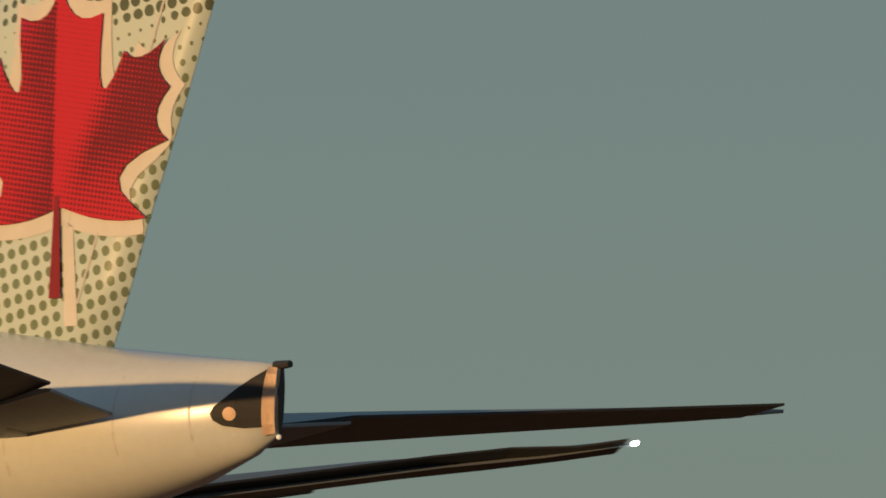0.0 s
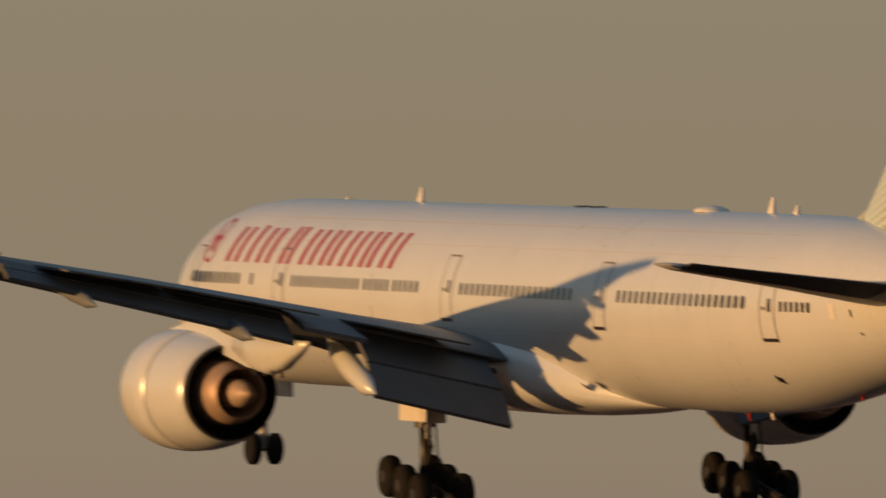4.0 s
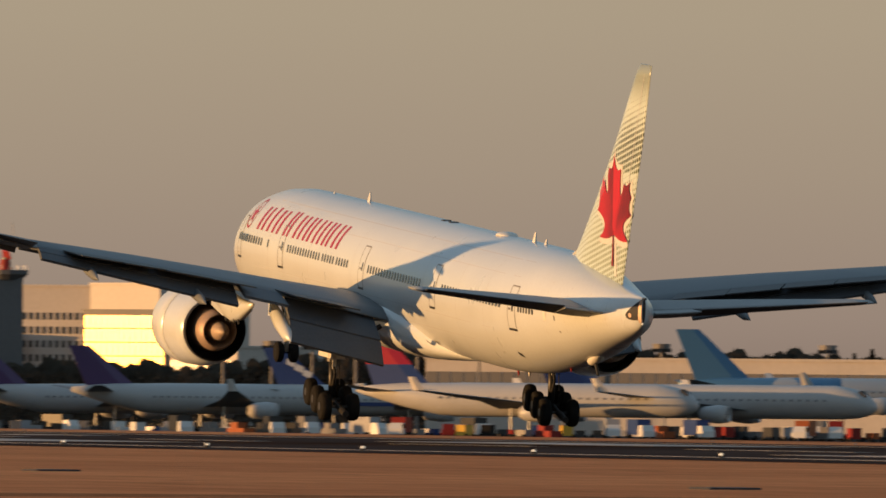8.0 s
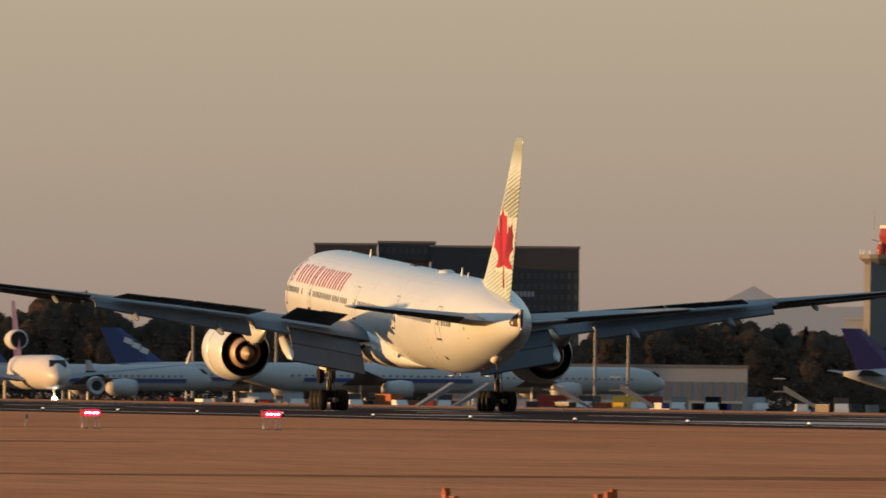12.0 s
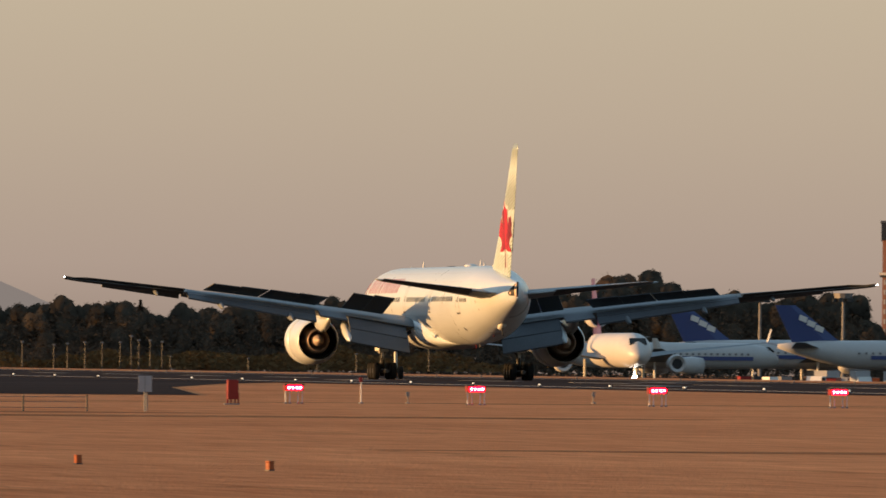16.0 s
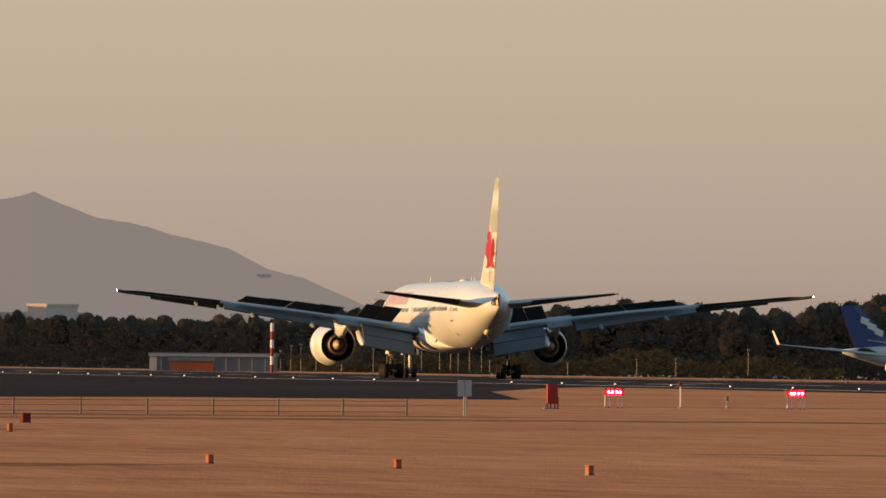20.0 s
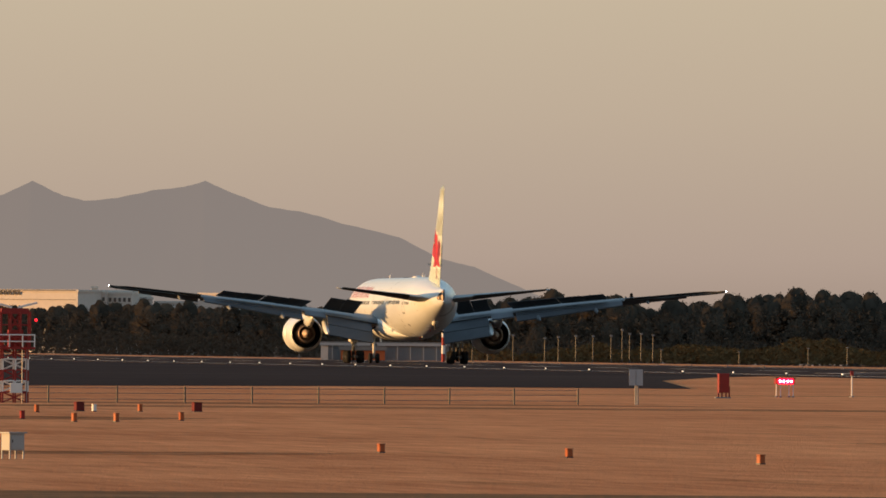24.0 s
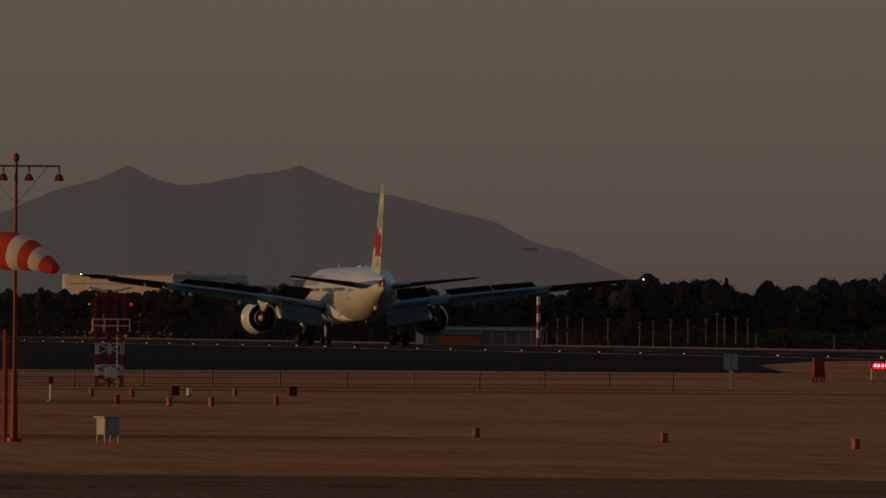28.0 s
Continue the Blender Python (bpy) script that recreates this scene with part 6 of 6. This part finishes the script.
# ---- parked airliners ----
def jet(m, name, label, L, fin_top, body, finmat, band=None, engine=None, tri=False, bars=None, lift=0.0, aft=None):
    """A parked airliner, nose towards +y, with its main parts."""
    engine = engine or body
    t = thing(name, m, label, "airliner", "" if tri else "parked airliners")
    R = L * 0.047
    zc = R + 2.8 + L * 0.012 + lift
    tab = [(-0.5, zc + R * 0.55, 0.05, 0.15), (-0.44, zc + R * 0.42, 0.3, 0.42), (-0.36, zc + R * 0.25, 0.62, 0.72), (-0.26, zc + 0.06, 0.92, 0.94), (-0.18, zc, 1, 1), (0.38, zc, 1, 1), (0.44, zc - 0.08 * R, 0.86, 0.86), (0.475, zc - 0.18 * R, 0.6, 0.6), (0.495, zc - 0.26 * R, 0.28, 0.28), (0.5, zc - 0.3 * R, 0.05, 0.05)]
    part("fuselage", loft(bmesh.new(), [[(R * w * math.cos(a), L * u, z + R * h * math.sin(a)) for a in [2 * math.pi * i / 24 for i in range(24)]] for u, z, w, h in tab]), body, t, smooth=True)
    if aft:                                                # painted rear body
        part("rear_fuselage_paint", loft(bmesh.new(), [[(R * w * 1.012 * math.cos(a), L * u, z + R * h * 1.012 * math.sin(a)) for a in [2 * math.pi * i / 24 for i in range(24)]] for u, z, w, h in tab[:4] + [(-0.12, zc, 1, 1), (-0.02, zc, 1, 1)]]), aft, t, smooth=True)
    if bars:                                               # blue line along both sides
        for sd in (-1, 1):
            part("side_stripe", boxed(sd * R - 0.05, sd * R + 0.05, -0.2 * L, 0.38 * L, zc - 0.75, zc - 0.1), finmat, t)
    z0 = zc + R * 0.75
    H = fin_top - z0

    def fin_part(nm, f0, f1, mt, grow=1.0):
        rings = []
        for f in (f0, f1):
            le, te = -0.28 + (-0.44 + 0.28) * f, -0.45 + (-0.51 + 0.45) * f
            h = (0.022 - 0.012 * f) * L * 0.28 * grow
            rings.append([(0, L * le, z0 + H * f), (h, L * (le * 0.7 + te * 0.3), z0 + H * f), (0.03, L * te, z0 + H * f), (-0.03, L * te, z0 + H * f), (-h, L * (le * 0.7 + te * 0.3), z0 + H * f)])
        part(nm, loft(bmesh.new(), rings), mt, t)
    if band:
        fin_part("fin", 0, 0.36, finmat)
        fin_part("fin_band", 0.36, 0.86, band)
        fin_part("fin_tip", 0.86, 1.0, finmat)
    else:
        fin_part("fin", 0, 1, finmat)
    if bars:                                               # airline lettering on the fin as plain bars
        for k in range(3):
            f = 0.62 - 0.13 * k
            y = L * (-0.415 + 0.028 * k)
            for s in (-1, 1):
                part("fin_marking_bar", slab(bmesh.new(), [(s * 0.3, y - 0.9, z0 + H * f), (s * 0.3, y + 0.5, z0 + H * (f - 0.08)), (s * 0.3, y + 0.75, z0 + H * (f + 0.06)), (s * 0.3, y - 0.65, z0 + H * (f + 0.14))], 0.05), bars, t)
    for s in (-1, 1):
        part("tailplane", loft(bmesh.new(), [[(s * R * 0.3, -0.36 * L, zc + R * 0.4), (s * R * 0.3, -0.46 * L, zc + R * 0.4), (s * R * 0.3, -0.41 * L, zc + R * 0.5)], [(s * L * 0.155, -0.465 * L, zc + R * 0.8), (s * L * 0.155, -0.5 * L, zc + R * 0.8), (s * L * 0.155, -0.48 * L, zc + R * 0.83)]]), WINGGREY, t)
        part("wing", loft(bmesh.new(), [[(s * R * 0.8, 0.14 * L, zc - R * 0.5), (s * R * 0.8, -0.07 * L, zc - R * 0.55), (s * R * 0.8, 0.04 * L, zc - R * 0.2)], [(s * L * 0.17, 0.03 * L, zc - R * 0.1), (s * L * 0.17, -0.08 * L, zc - R * 0.1), (s * L * 0.17, -0.02 * L, zc + R * 0.05)], [(s * L * 0.44, -0.15 * L, zc + R * 0.5), (s * L * 0.44, -0.185 * L, zc + R * 0.5), (s * L * 0.44, -0.16 * L, zc + R * 0.54)]]), WINGGREY, t)
        part("winglet", loft(bmesh.new(), [[(s * L * 0.438, -0.15 * L, zc + R * 0.5), (s * L * 0.438, -0.185 * L, zc + R * 0.5), (s * L * 0.443, -0.17 * L, zc + R * 0.5)], [(s * L * 0.452, -0.175 * L, zc + R * 1.3), (s * L * 0.452, -0.195 * L, zc + R * 1.3), (s * L * 0.455, -0.185 * L, zc + R * 1.3)]]), WHITEPAINT, t)
        part("engine", lathe(bmesh.new(), [(2.6, 1.15), (2.8, 1.3), (1.0, 1.5), (-1.5, 1.25), (-2.2, 0.8), (-2.3, 0.4), (2.0, 0.5), (2.6, 1.15)], (s * L * 0.155, 0.07 * L, zc - R * 0.75), 20), engine, t, smooth=True)
        part("fan", tube(bmesh.new(), (s * L * 0.155, 0.07 * L + 2.2, zc - R * 0.75), (s * L * 0.155, 0.07 * L + 2.3, zc - R * 0.75), 1.14, n=20), BLACK, t)
        for k in (0, 1):
            part("main_wheel", tube(bmesh.new(), (s * L * 0.08 - 0.5, -0.03 * L + k * 1.4, 0.6), (s * L * 0.08 + 0.5, -0.03 * L + k * 1.4, 0.6), 0.6, n=14), RUBBER, t)
        part("main_leg", tube(bmesh.new(), (s * L * 0.08, -0.02 * L, 0.6), (s * L * 0.08, -0.02 * L, zc - R * 0.5), 0.2, n=8), WHITEPART, t)
        # cabin window row
        for k in range(26):
            u = -0.24 + 0.6 * k / 25
            part("cabin_window", boxed(s * R - 0.03, s * R + 0.03, L * u - 0.2, L * u + 0.2, zc + 0.1, zc + 0.45), JETPANE, t) if not tri else None
    part("nose_leg", tube(bmesh.new(), (0, 0.4 * L, 0.4), (0, 0.4 * L, zc - R * 0.7), 0.14, n=8), WHITEPART, t)
    part("nose_wheel", tube(bmesh.new(), (-0.4, 0.4 * L, 0.45), (0.4, 0.4 * L, 0.45), 0.45, n=12), RUBBER, t)
    part("cockpit_glass", slab(bmesh.new(), [(-R * 0.5, L * 0.472, zc + R * 0.34), (R * 0.5, L * 0.472, zc + R * 0.34), (R * 0.46, L * 0.452, zc + R * 0.66), (-R * 0.46, L * 0.452, zc + R * 0.66)], 0.3), BLACK, t)
    if tri:
        part("tail_engine", lathe(bmesh.new(), [(-7, 0.6), (-6, 1.2), (-2, 1.6), (2, 1.65), (3.4, 1.45), (3.3, 1.3), (-6.5, 0.5)], (0, -0.4 * L, zc + R * 1.9), 20), body, t, smooth=True)
        part("tail_fan", tube(bmesh.new(), (0, -0.4 * L + 2.7, zc + R * 1.9), (0, -0.4 * L + 2.8, zc + R * 1.9), 1.34, n=20), BLACK, t)
        b = bmesh.new()
        bmesh.ops.create_icosphere(b, subdivisions=2, radius=0.4, matrix=Matrix.Translation((0, 0.4 * L + 0.5, 2.0)))
        part("taxi_light", b, LAMPWHITE, t, "bright lit taxi light")
        part("side_marking", boxed(-R - 0.03, -R + 0.05, 0.2 * L, 0.33 * L, zc - 0.4, zc + 1.0), ORANGE, t)
    return t


def park(az_fin, r, turn, *a, **k):
    """Park a jet so that its fin stands on a bearing; turn is the heading, clockwise from the runway."""
    L = a[2]
    p = spot(az_fin, r)
    d = Vector((math.sin(radians(turn)), math.cos(radians(turn)), 0))
    return jet(Matrix.Translation(p + d * L * 0.42) @ Matrix.Rotation(-radians(turn), 4, "Z"), *a, **k)


BLUEWHITE = "white and blue airliner with a blue fin parked on the apron"
park(8.90, 2600, 78, "parked_airliner", BLUEWHITE, 52, 14.0, JETWHITE, NAVY, bars=WHITEPAINT)
park(8.51, 2640, 80, "parked_airliner", BLUEWHITE, 52, 13.9, JETWHITE, NAVY, bars=WHITEPAINT)
park(7.97, 2580, 75, "parked_airliner", BLUEWHITE, 46, 14.2, JETWHITE, NAVY, bars=WHITEPAINT)
park(9.55, 2700, 80, "parked_airliner", "white airliner with a dark red fin parked on the apron", 50, 13.5, JETWHITE, SIGNRED)
park(11.18, 2620, 80, "parked_cargo_plane", "white cargo plane with a purple fin parked on the apron", 52, 14.8, JETWHITE, PURPLE)
park(11.56, 2600, 76, "parked_cargo_plane", "white cargo plane with a purple fin parked on the apron", 54, 14.6, JETWHITE, PURPLE)
park(12.26, 2620, 102, "parked_airliner", BLUEWHITE, 50, 14.6, JETWHITE, NAVY, bars=WHITEPAINT)
park(12.60, 2530, 122, "parked_airliner", "white airliner with a navy and red fin parked on the apron", 58, 18.0, JETWHITE, NAVY, RED)
park(13.23, 2535, 120, "parked_airliner", "white airliner with a navy and red fin parked on the apron", 58, 17.8, JETWHITE, NAVY, RED)
park(13.76, 2600, 98, "parked_airliner", "white airliner with sky-blue fin and tail parked at the terminal", 56, 18.2, JETWHITE, SKYBLUE, lift=1.6, aft=SKYBLUE)
park(14.60, 2640, 101, "parked_airliner", "white airliner with a navy fin parked at the terminal", 60, 19.4, JETWHITE, NAVY)
park(14.98, 2650, 101, "parked_airliner", "white airliner with a navy fin parked at the terminal", 60, 19.6, JETWHITE, NAVY)
park(15.52, 2620, 101, "parked_airliner", "white airliner with a navy fin parked at the terminal", 62, 19.8, JETWHITE, NAVY)
park(16.25, 2620, 101, "parked_airliner", "white airliner with a navy fin parked at the terminal", 62, 19.4, JETWHITE, NAVY)
TRIWHITE = mat("cargo_jet_paint", (0.5, 0.48, 0.46), 0.45, var=0.1, scale=0.3, fine=3)
TRIJET = jet(Matrix(), "taxiing_cargo_jet", "white three-engined cargo jet taxiing with its light on", 58, 17.6, TRIWHITE, PURPLE, tri=True)


# ---- apron traffic ----
def service_vehicle(m, kind, material, label):
    t = thing(("box_truck", "tow_tractor", "container_stack", "baggage_dolly")[kind], m, label, "vehicle", "apron vehicles")
    if kind == 0:
        part("box", boxed(-1.1, 3.4, -1.15, 1.15, 0.9, 3.3), material, t)
        part("cab", loft(bmesh.new(), [[(-3, -1.1, 0.6), (-1.2, -1.1, 0.6), (-1.2, 1.1, 0.6), (-3, 1.1, 0.6)], [(-2.9, -1.1, 1.5), (-1.2, -1.1, 1.5), (-1.2, 1.1, 1.5), (-2.9, 1.1, 1.5)], [(-2.4, -1.0, 2.4), (-1.2, -1.0, 2.4), (-1.2, 1.0, 2.4), (-2.4, 1.0, 2.4)]]), WHITEPAINT, t)
        part("windscreen", boxed(-2.75, -1.5, -1.13, -1.02, 1.5, 2.2), PANE, t)
    elif kind == 1:
        part("body", boxed(-2.2, 2.2, -1.1, 1.1, 0.4, 1.4), material, t)
        part("cab", boxed(-0.2, 1.6, -0.9, 0.9, 1.4, 2.3), material, t)
        part("windscreen", boxed(0, 1.4, -0.93, -0.88, 1.5, 2.1), PANE, t)
    elif kind == 2:
        part("container", boxed(-1.6, 1.6, -0.8, 0.8, 0.55, 2.2), material, t)
        part("container_lid", boxed(-1.65, 1.65, -0.85, 0.85, 2.2, 2.26), GALV, t)
        part("deck", boxed(-1.8, 1.8, -0.8, 0.8, 0.4, 0.55), STEEL, t)
    else:
        part("deck", boxed(-1.8, 1.8, -0.8, 0.8, 0.4, 0.55), STEEL, t)
        part("load", boxed(-1.4, 1.2, -0.7, 0.7, 0.55, 1.5), material, t)
        part("tow_bar", boxed(1.8, 2.9, -0.06, 0.06, 0.4, 0.5), STEEL, t)
    for x in ((-2.1, 2.0) if kind == 0 else (-1.3, 1.3)):
        for y in (-0.95, 0.95):
            part("wheel", tube(bmesh.new(), (x, y - 0.14, 0.42), (x, y + 0.14, 0.42), 0.42, n=12), RUBBER, t)
    return t


rv = random.Random(21)
PAINTS = ((WHITEPAINT, "white"), (GREYPAINT, "light grey"), (ORANGE, "orange"), (GALV, "grey"), (GREYPAINT, "light grey"), (STEEL, "dark steel"), (SIGNRED, "red"), (DARKGREY, "dark grey"), (RUBBER, "black"), (YELLOW, "yellow"), (STEEL, "dark steel"), (NAVY, "navy"))
KINDS = ("box truck", "tow tractor", "container on a dolly", "loaded baggage dolly")
az, made = 8.7, {}
while az < 16.9:
    k, (mt, cn) = rv.randrange(4), rv.choice(PAINTS)
    m = Matrix.Translation(spot(az, rv.uniform(2440, 2520))) @ Matrix.Rotation(rv.uniform(0.9, 2.2), 4, "Z")
    if (k, cn) in made:
        copy_thing(made[k, cn], m)
    else:
        made[k, cn] = service_vehicle(m, k, mt, "%s %s on the apron" % (cn, KINDS[k]))
    az += rv.uniform(0.03, 0.07)


def air_stairs(m):
    t = thing("air_stairs", m, "mobile passenger stairs parked on the apron", "air stairs", "air stairs")
    part("flight", loft(bmesh.new(), [[(-3.5, -0.9, 0.8), (-3.5, 0.9, 0.8), (-3.5, 0.9, 1.2), (-3.5, -0.9, 1.2)], [(3, -0.9, 4.2), (3, 0.9, 4.2), (3, 0.9, 5.2), (3, -0.9, 5.2)]]), GALV, t)
    part("landing", boxed(3, 4.6, -0.9, 0.9, 4.1, 4.3), GALV, t)
    part("canopy", boxed(2.8, 4.6, -0.95, 0.95, 6.2, 6.3), WHITEPAINT, t)
    part("chassis", boxed(-3.6, 3.4, -0.9, 0.9, 0.5, 0.9), DARKGREY, t)
    for x in (-2.6, 2.4):
        for y in (-0.8, 0.8):
            part("wheel", tube(bmesh.new(), (x, y - 0.14, 0.42), (x, y + 0.14, 0.42), 0.42, n=12), RUBBER, t)
    for k in range(8):
        part("tread", boxed(-3.2 + 0.75 * k, -2.7 + 0.75 * k, -0.8, 0.8, 1.25 + 0.46 * k, 1.3 + 0.46 * k), STEEL, t)
    return t


st = air_stairs(Matrix.Translation(spot(10.12, 2460)) @ Matrix.Rotation(2.9, 4, "Z"))
for az in (10.36, 9.62, 9.75, 10.95):
    copy_thing(st, Matrix.Translation(spot(az, 2460)) @ Matrix.Rotation(2.9 if az > 10 else 0.2, 4, "Z"))


# approach light gantry seen beyond the threshold
def gantry():
    p = spot(23.31, 480, 0)
    t = thing("approach_gantry", Matrix.Translation(p), "rust-brown steel approach tower with lamp heads", "tower")
    for i in range(5):
        part("post_section", tube(bmesh.new(), (0, 0, i * 3.6), (0, 0, i * 3.6 + 3.6), 0.8 - 0.02 * i, 0.78 - 0.02 * i, 12), (BRICK, WHITEWALL)[i % 2], t)
    part("head_frame", boxed(-0.8, 0.8, -0.5, 0.5, 18.0, 18.6), BRICK, t)
    for x in (-0.7, 0, 0.7):
        part("lamp_head", boxed(x * 0.7 - 0.2, x * 0.7 + 0.2, -0.3, 0.3, 18.6, 19.6), BRICK, t)


gantry()


# ---- motion ----
# seconds, station along the runway, height of the wheels, pitch, bank, heading
FLIGHT = [
    (0.0, 211.6, 26.51, 3.14, -0.50, -1.53), (0.5, 242.6, 24.82, 2.86, -0.90, -1.77), (1.0, 273.7, 23.13, 2.71, -1.10, -1.96), (1.5, 305.0, 21.43, 2.58, -0.80, -1.99), (2.0, 336.5, 19.74, 2.48, -0.45, -1.71),
    (2.5, 368.2, 18.02, 2.62, -0.80, -1.28), (3.0, 400.3, 16.30, 2.64, -1.19, -0.88), (3.5, 433.1, 14.59, 2.64, -1.48, -0.62), (4.0, 466.5, 12.87, 2.65, -1.53, -0.43), (4.5, 500.3, 11.16, 2.46, -1.19, -0.22),
    (6.5, 641.9, 3.74, 2.75, 1.12, 0.52), (7.0, 674.8, 3.01, 2.93, 1.29, 0.73), (7.5, 707.6, 2.31, 3.48, 1.29, 0.89), (8.0, 739.3, 1.74, 3.96, 1.05, 1.11), (8.5, 770.9, 1.27, 4.14, 0.40, 1.23),
    (9.0, 802.3, 0.90, 3.95, -0.21, 1.30), (9.5, 833.9, 0.72, 3.84, -0.45, 1.23), (10.0, 865.7, 0.55, 3.43, -0.44, 1.08), (10.5, 897.6, 0.50, 3.16, -0.27, 0.94), (11.0, 929.6, 0.45, 2.95, 0.00, 0.83),
    (11.5, 961.1, 0.42, 2.72, 0.00, 0.68), (13.5, 1088.4, 0.08, 1.45, 0.00, 0.00), (14.0, 1119.8, 0.03, 0.85, 0.00, 0.00), (14.5, 1150.1, 0.00, 0.52, 0.00, 0.00), (15.0, 1179.5, 0.00, 0.2, 0.00, 0.00),
    (15.5, 1208.3, 0.00, 0.02, 0.00, 0.00), (16.0, 1236.3, 0.00, 0.01, 0.00, 0.00), (16.5, 1264.2, 0.00, -0.03, 0.00, 0.00), (17.0, 1292.3, 0.00, -0.12, 0.00, 0.00), (17.5, 1320.5, 0.00, -0.09, 0.00, 0.00),
    (18.0, 1348.0, 0.00, -0.04, 0.00, 0.00), (18.5, 1374.8, 0.00, -0.05, 0.00, 0.00), (19.0, 1400.5, 0.00, -0.05, 0.00, 0.00), (19.5, 1425.3, 0.00, -0.07, 0.00, 0.00), (20.0, 1449.5, 0.00, -0.13, 0.00, 0.00),
    (20.5, 1473.5, 0.00, -0.06, 0.00, 0.00), (21.0, 1497.6, 0.00, -0.01, 0.00, 0.00), (21.5, 1521.6, 0.00, 0.00, 0.00, 0.00), (23.5, 1617.5, 0.00, 0.01, 0.00, 0.00), (24.0, 1639.5, 0.00, 0.01, 0.00, 0.00),
    (24.5, 1661.2, 0.00, -0.03, 0.00, 0.00), (25.0, 1682.4, 0.00, -0.08, 0.00, 0.00), (25.5, 1703.0, 0.00, -0.01, 0.00, 0.00), (26.0, 1723.1, 0.00, 0.02, 0.00, 0.00), (26.5, 1742.8, 0.00, 0.03, 0.00, 0.00),
    (27.0, 1762.4, 0.00, 0.04, 0.00, 0.00), (27.5, 1781.9, 0.00, 0.02, 0.00, 0.00), (28.0, 1801.4, 0.00, -0.05, 0.00, 0.00),
]


def motions():
    course = Vector((-0.019, -0.9998, 0))            # the cargo jet rolls slowly towards the camera
    at17 = Vector((2440 * math.sin(radians(8.70)), 2440 * math.cos(radians(8.70)), -3.0)) - course * 23
    walk(TRIJET, [(t, Matrix.Translation(at17 + course * 4.0 * (t - 17)) @ pose(0, 0, 0, 0, 0, 178.9)) for t in (0, 7, 14, 21, 28)])
    walk(AIRLINER, [(t, pose(RUNWAY_X, s, z, p, b, hd)) for t, s, z, p, b, hd in FLIGHT])
    for ob, m, up in SPOILERS:
        if m is None:                               # reverser sleeves slide aft
            base = Matrix.Translation(ob.location)
            walk(ob, [(0, base), (11.6, base), (12.8, base @ pose(0, -1.0, 0)), (28, base @ pose(0, -1.0, 0))])
        else:                                       # spoilers rise after touchdown
            walk(ob, [(0, m), (11.0, m), (11.6, m @ pose(0, 0, 0, -0.3 * up)), (12.6, m @ pose(0, 0, 0, -up)), (28, m @ pose(0, 0, 0, -up))])
    for i, (ob, side) in enumerate(WINGS):          # wings bend up in flight and sink once the weight is on the wheels
        def bend(x, h, deg):
            return Matrix.Translation((x * side, 0, h)) @ pose(0, 0, 0, 0, -deg * side, 0) @ Matrix.Translation((-x * side, 0, -h))
        up = bend(3.0, 4.4, 2.2) @ (bend(21.8, 6.8, 3.0) if i % 2 else Matrix())
        walk(ob, [(0, up), (10.2, up), (12.8, Matrix()), (28, Matrix())])
    for ob, m in TRUCKS:                            # wheel trucks hang tilted until they touch
        tilt = m @ pose(0, 0.0, -0.45, 10)
        walk(ob, [(0, tilt), (9.1, tilt), (9.7, m @ pose(0, 0, -0.6, -2.5)), (10.0, m @ pose(0, 0, -0.55, -3)), (11.0, m @ pose(0, 0, -0.45, -2.7)), (11.5, m @ pose(0, 0, -0.42, -2.6)), (13.5, m @ pose(0, 0, -0.08, -1.3)), (14.5, m), (28, m)])
    hang = Matrix.Translation(SOCK[0].location)     # the windsock lifts and sinks in the light wind
    walk(SOCK[0], [(t, hang @ pose(0, 0, 0, 0, a, 0)) for t, a in ((0, -4), (4, -9), (8, -3), (12, -8), (16, -2), (20, -11), (24, 0), (26.4, -3), (27.0, -6), (27.35, 2), (27.7, 7), (28.0, 7))])
    head = Matrix.Translation(RADAR[0].location)    # the tower radar turns once in four seconds
    walk(RADAR[0], [(0.5 * i, head @ pose(0, 0, 0, 0, 0, 45 * (i - 20) + 90)) for i in range(57)])


motions()
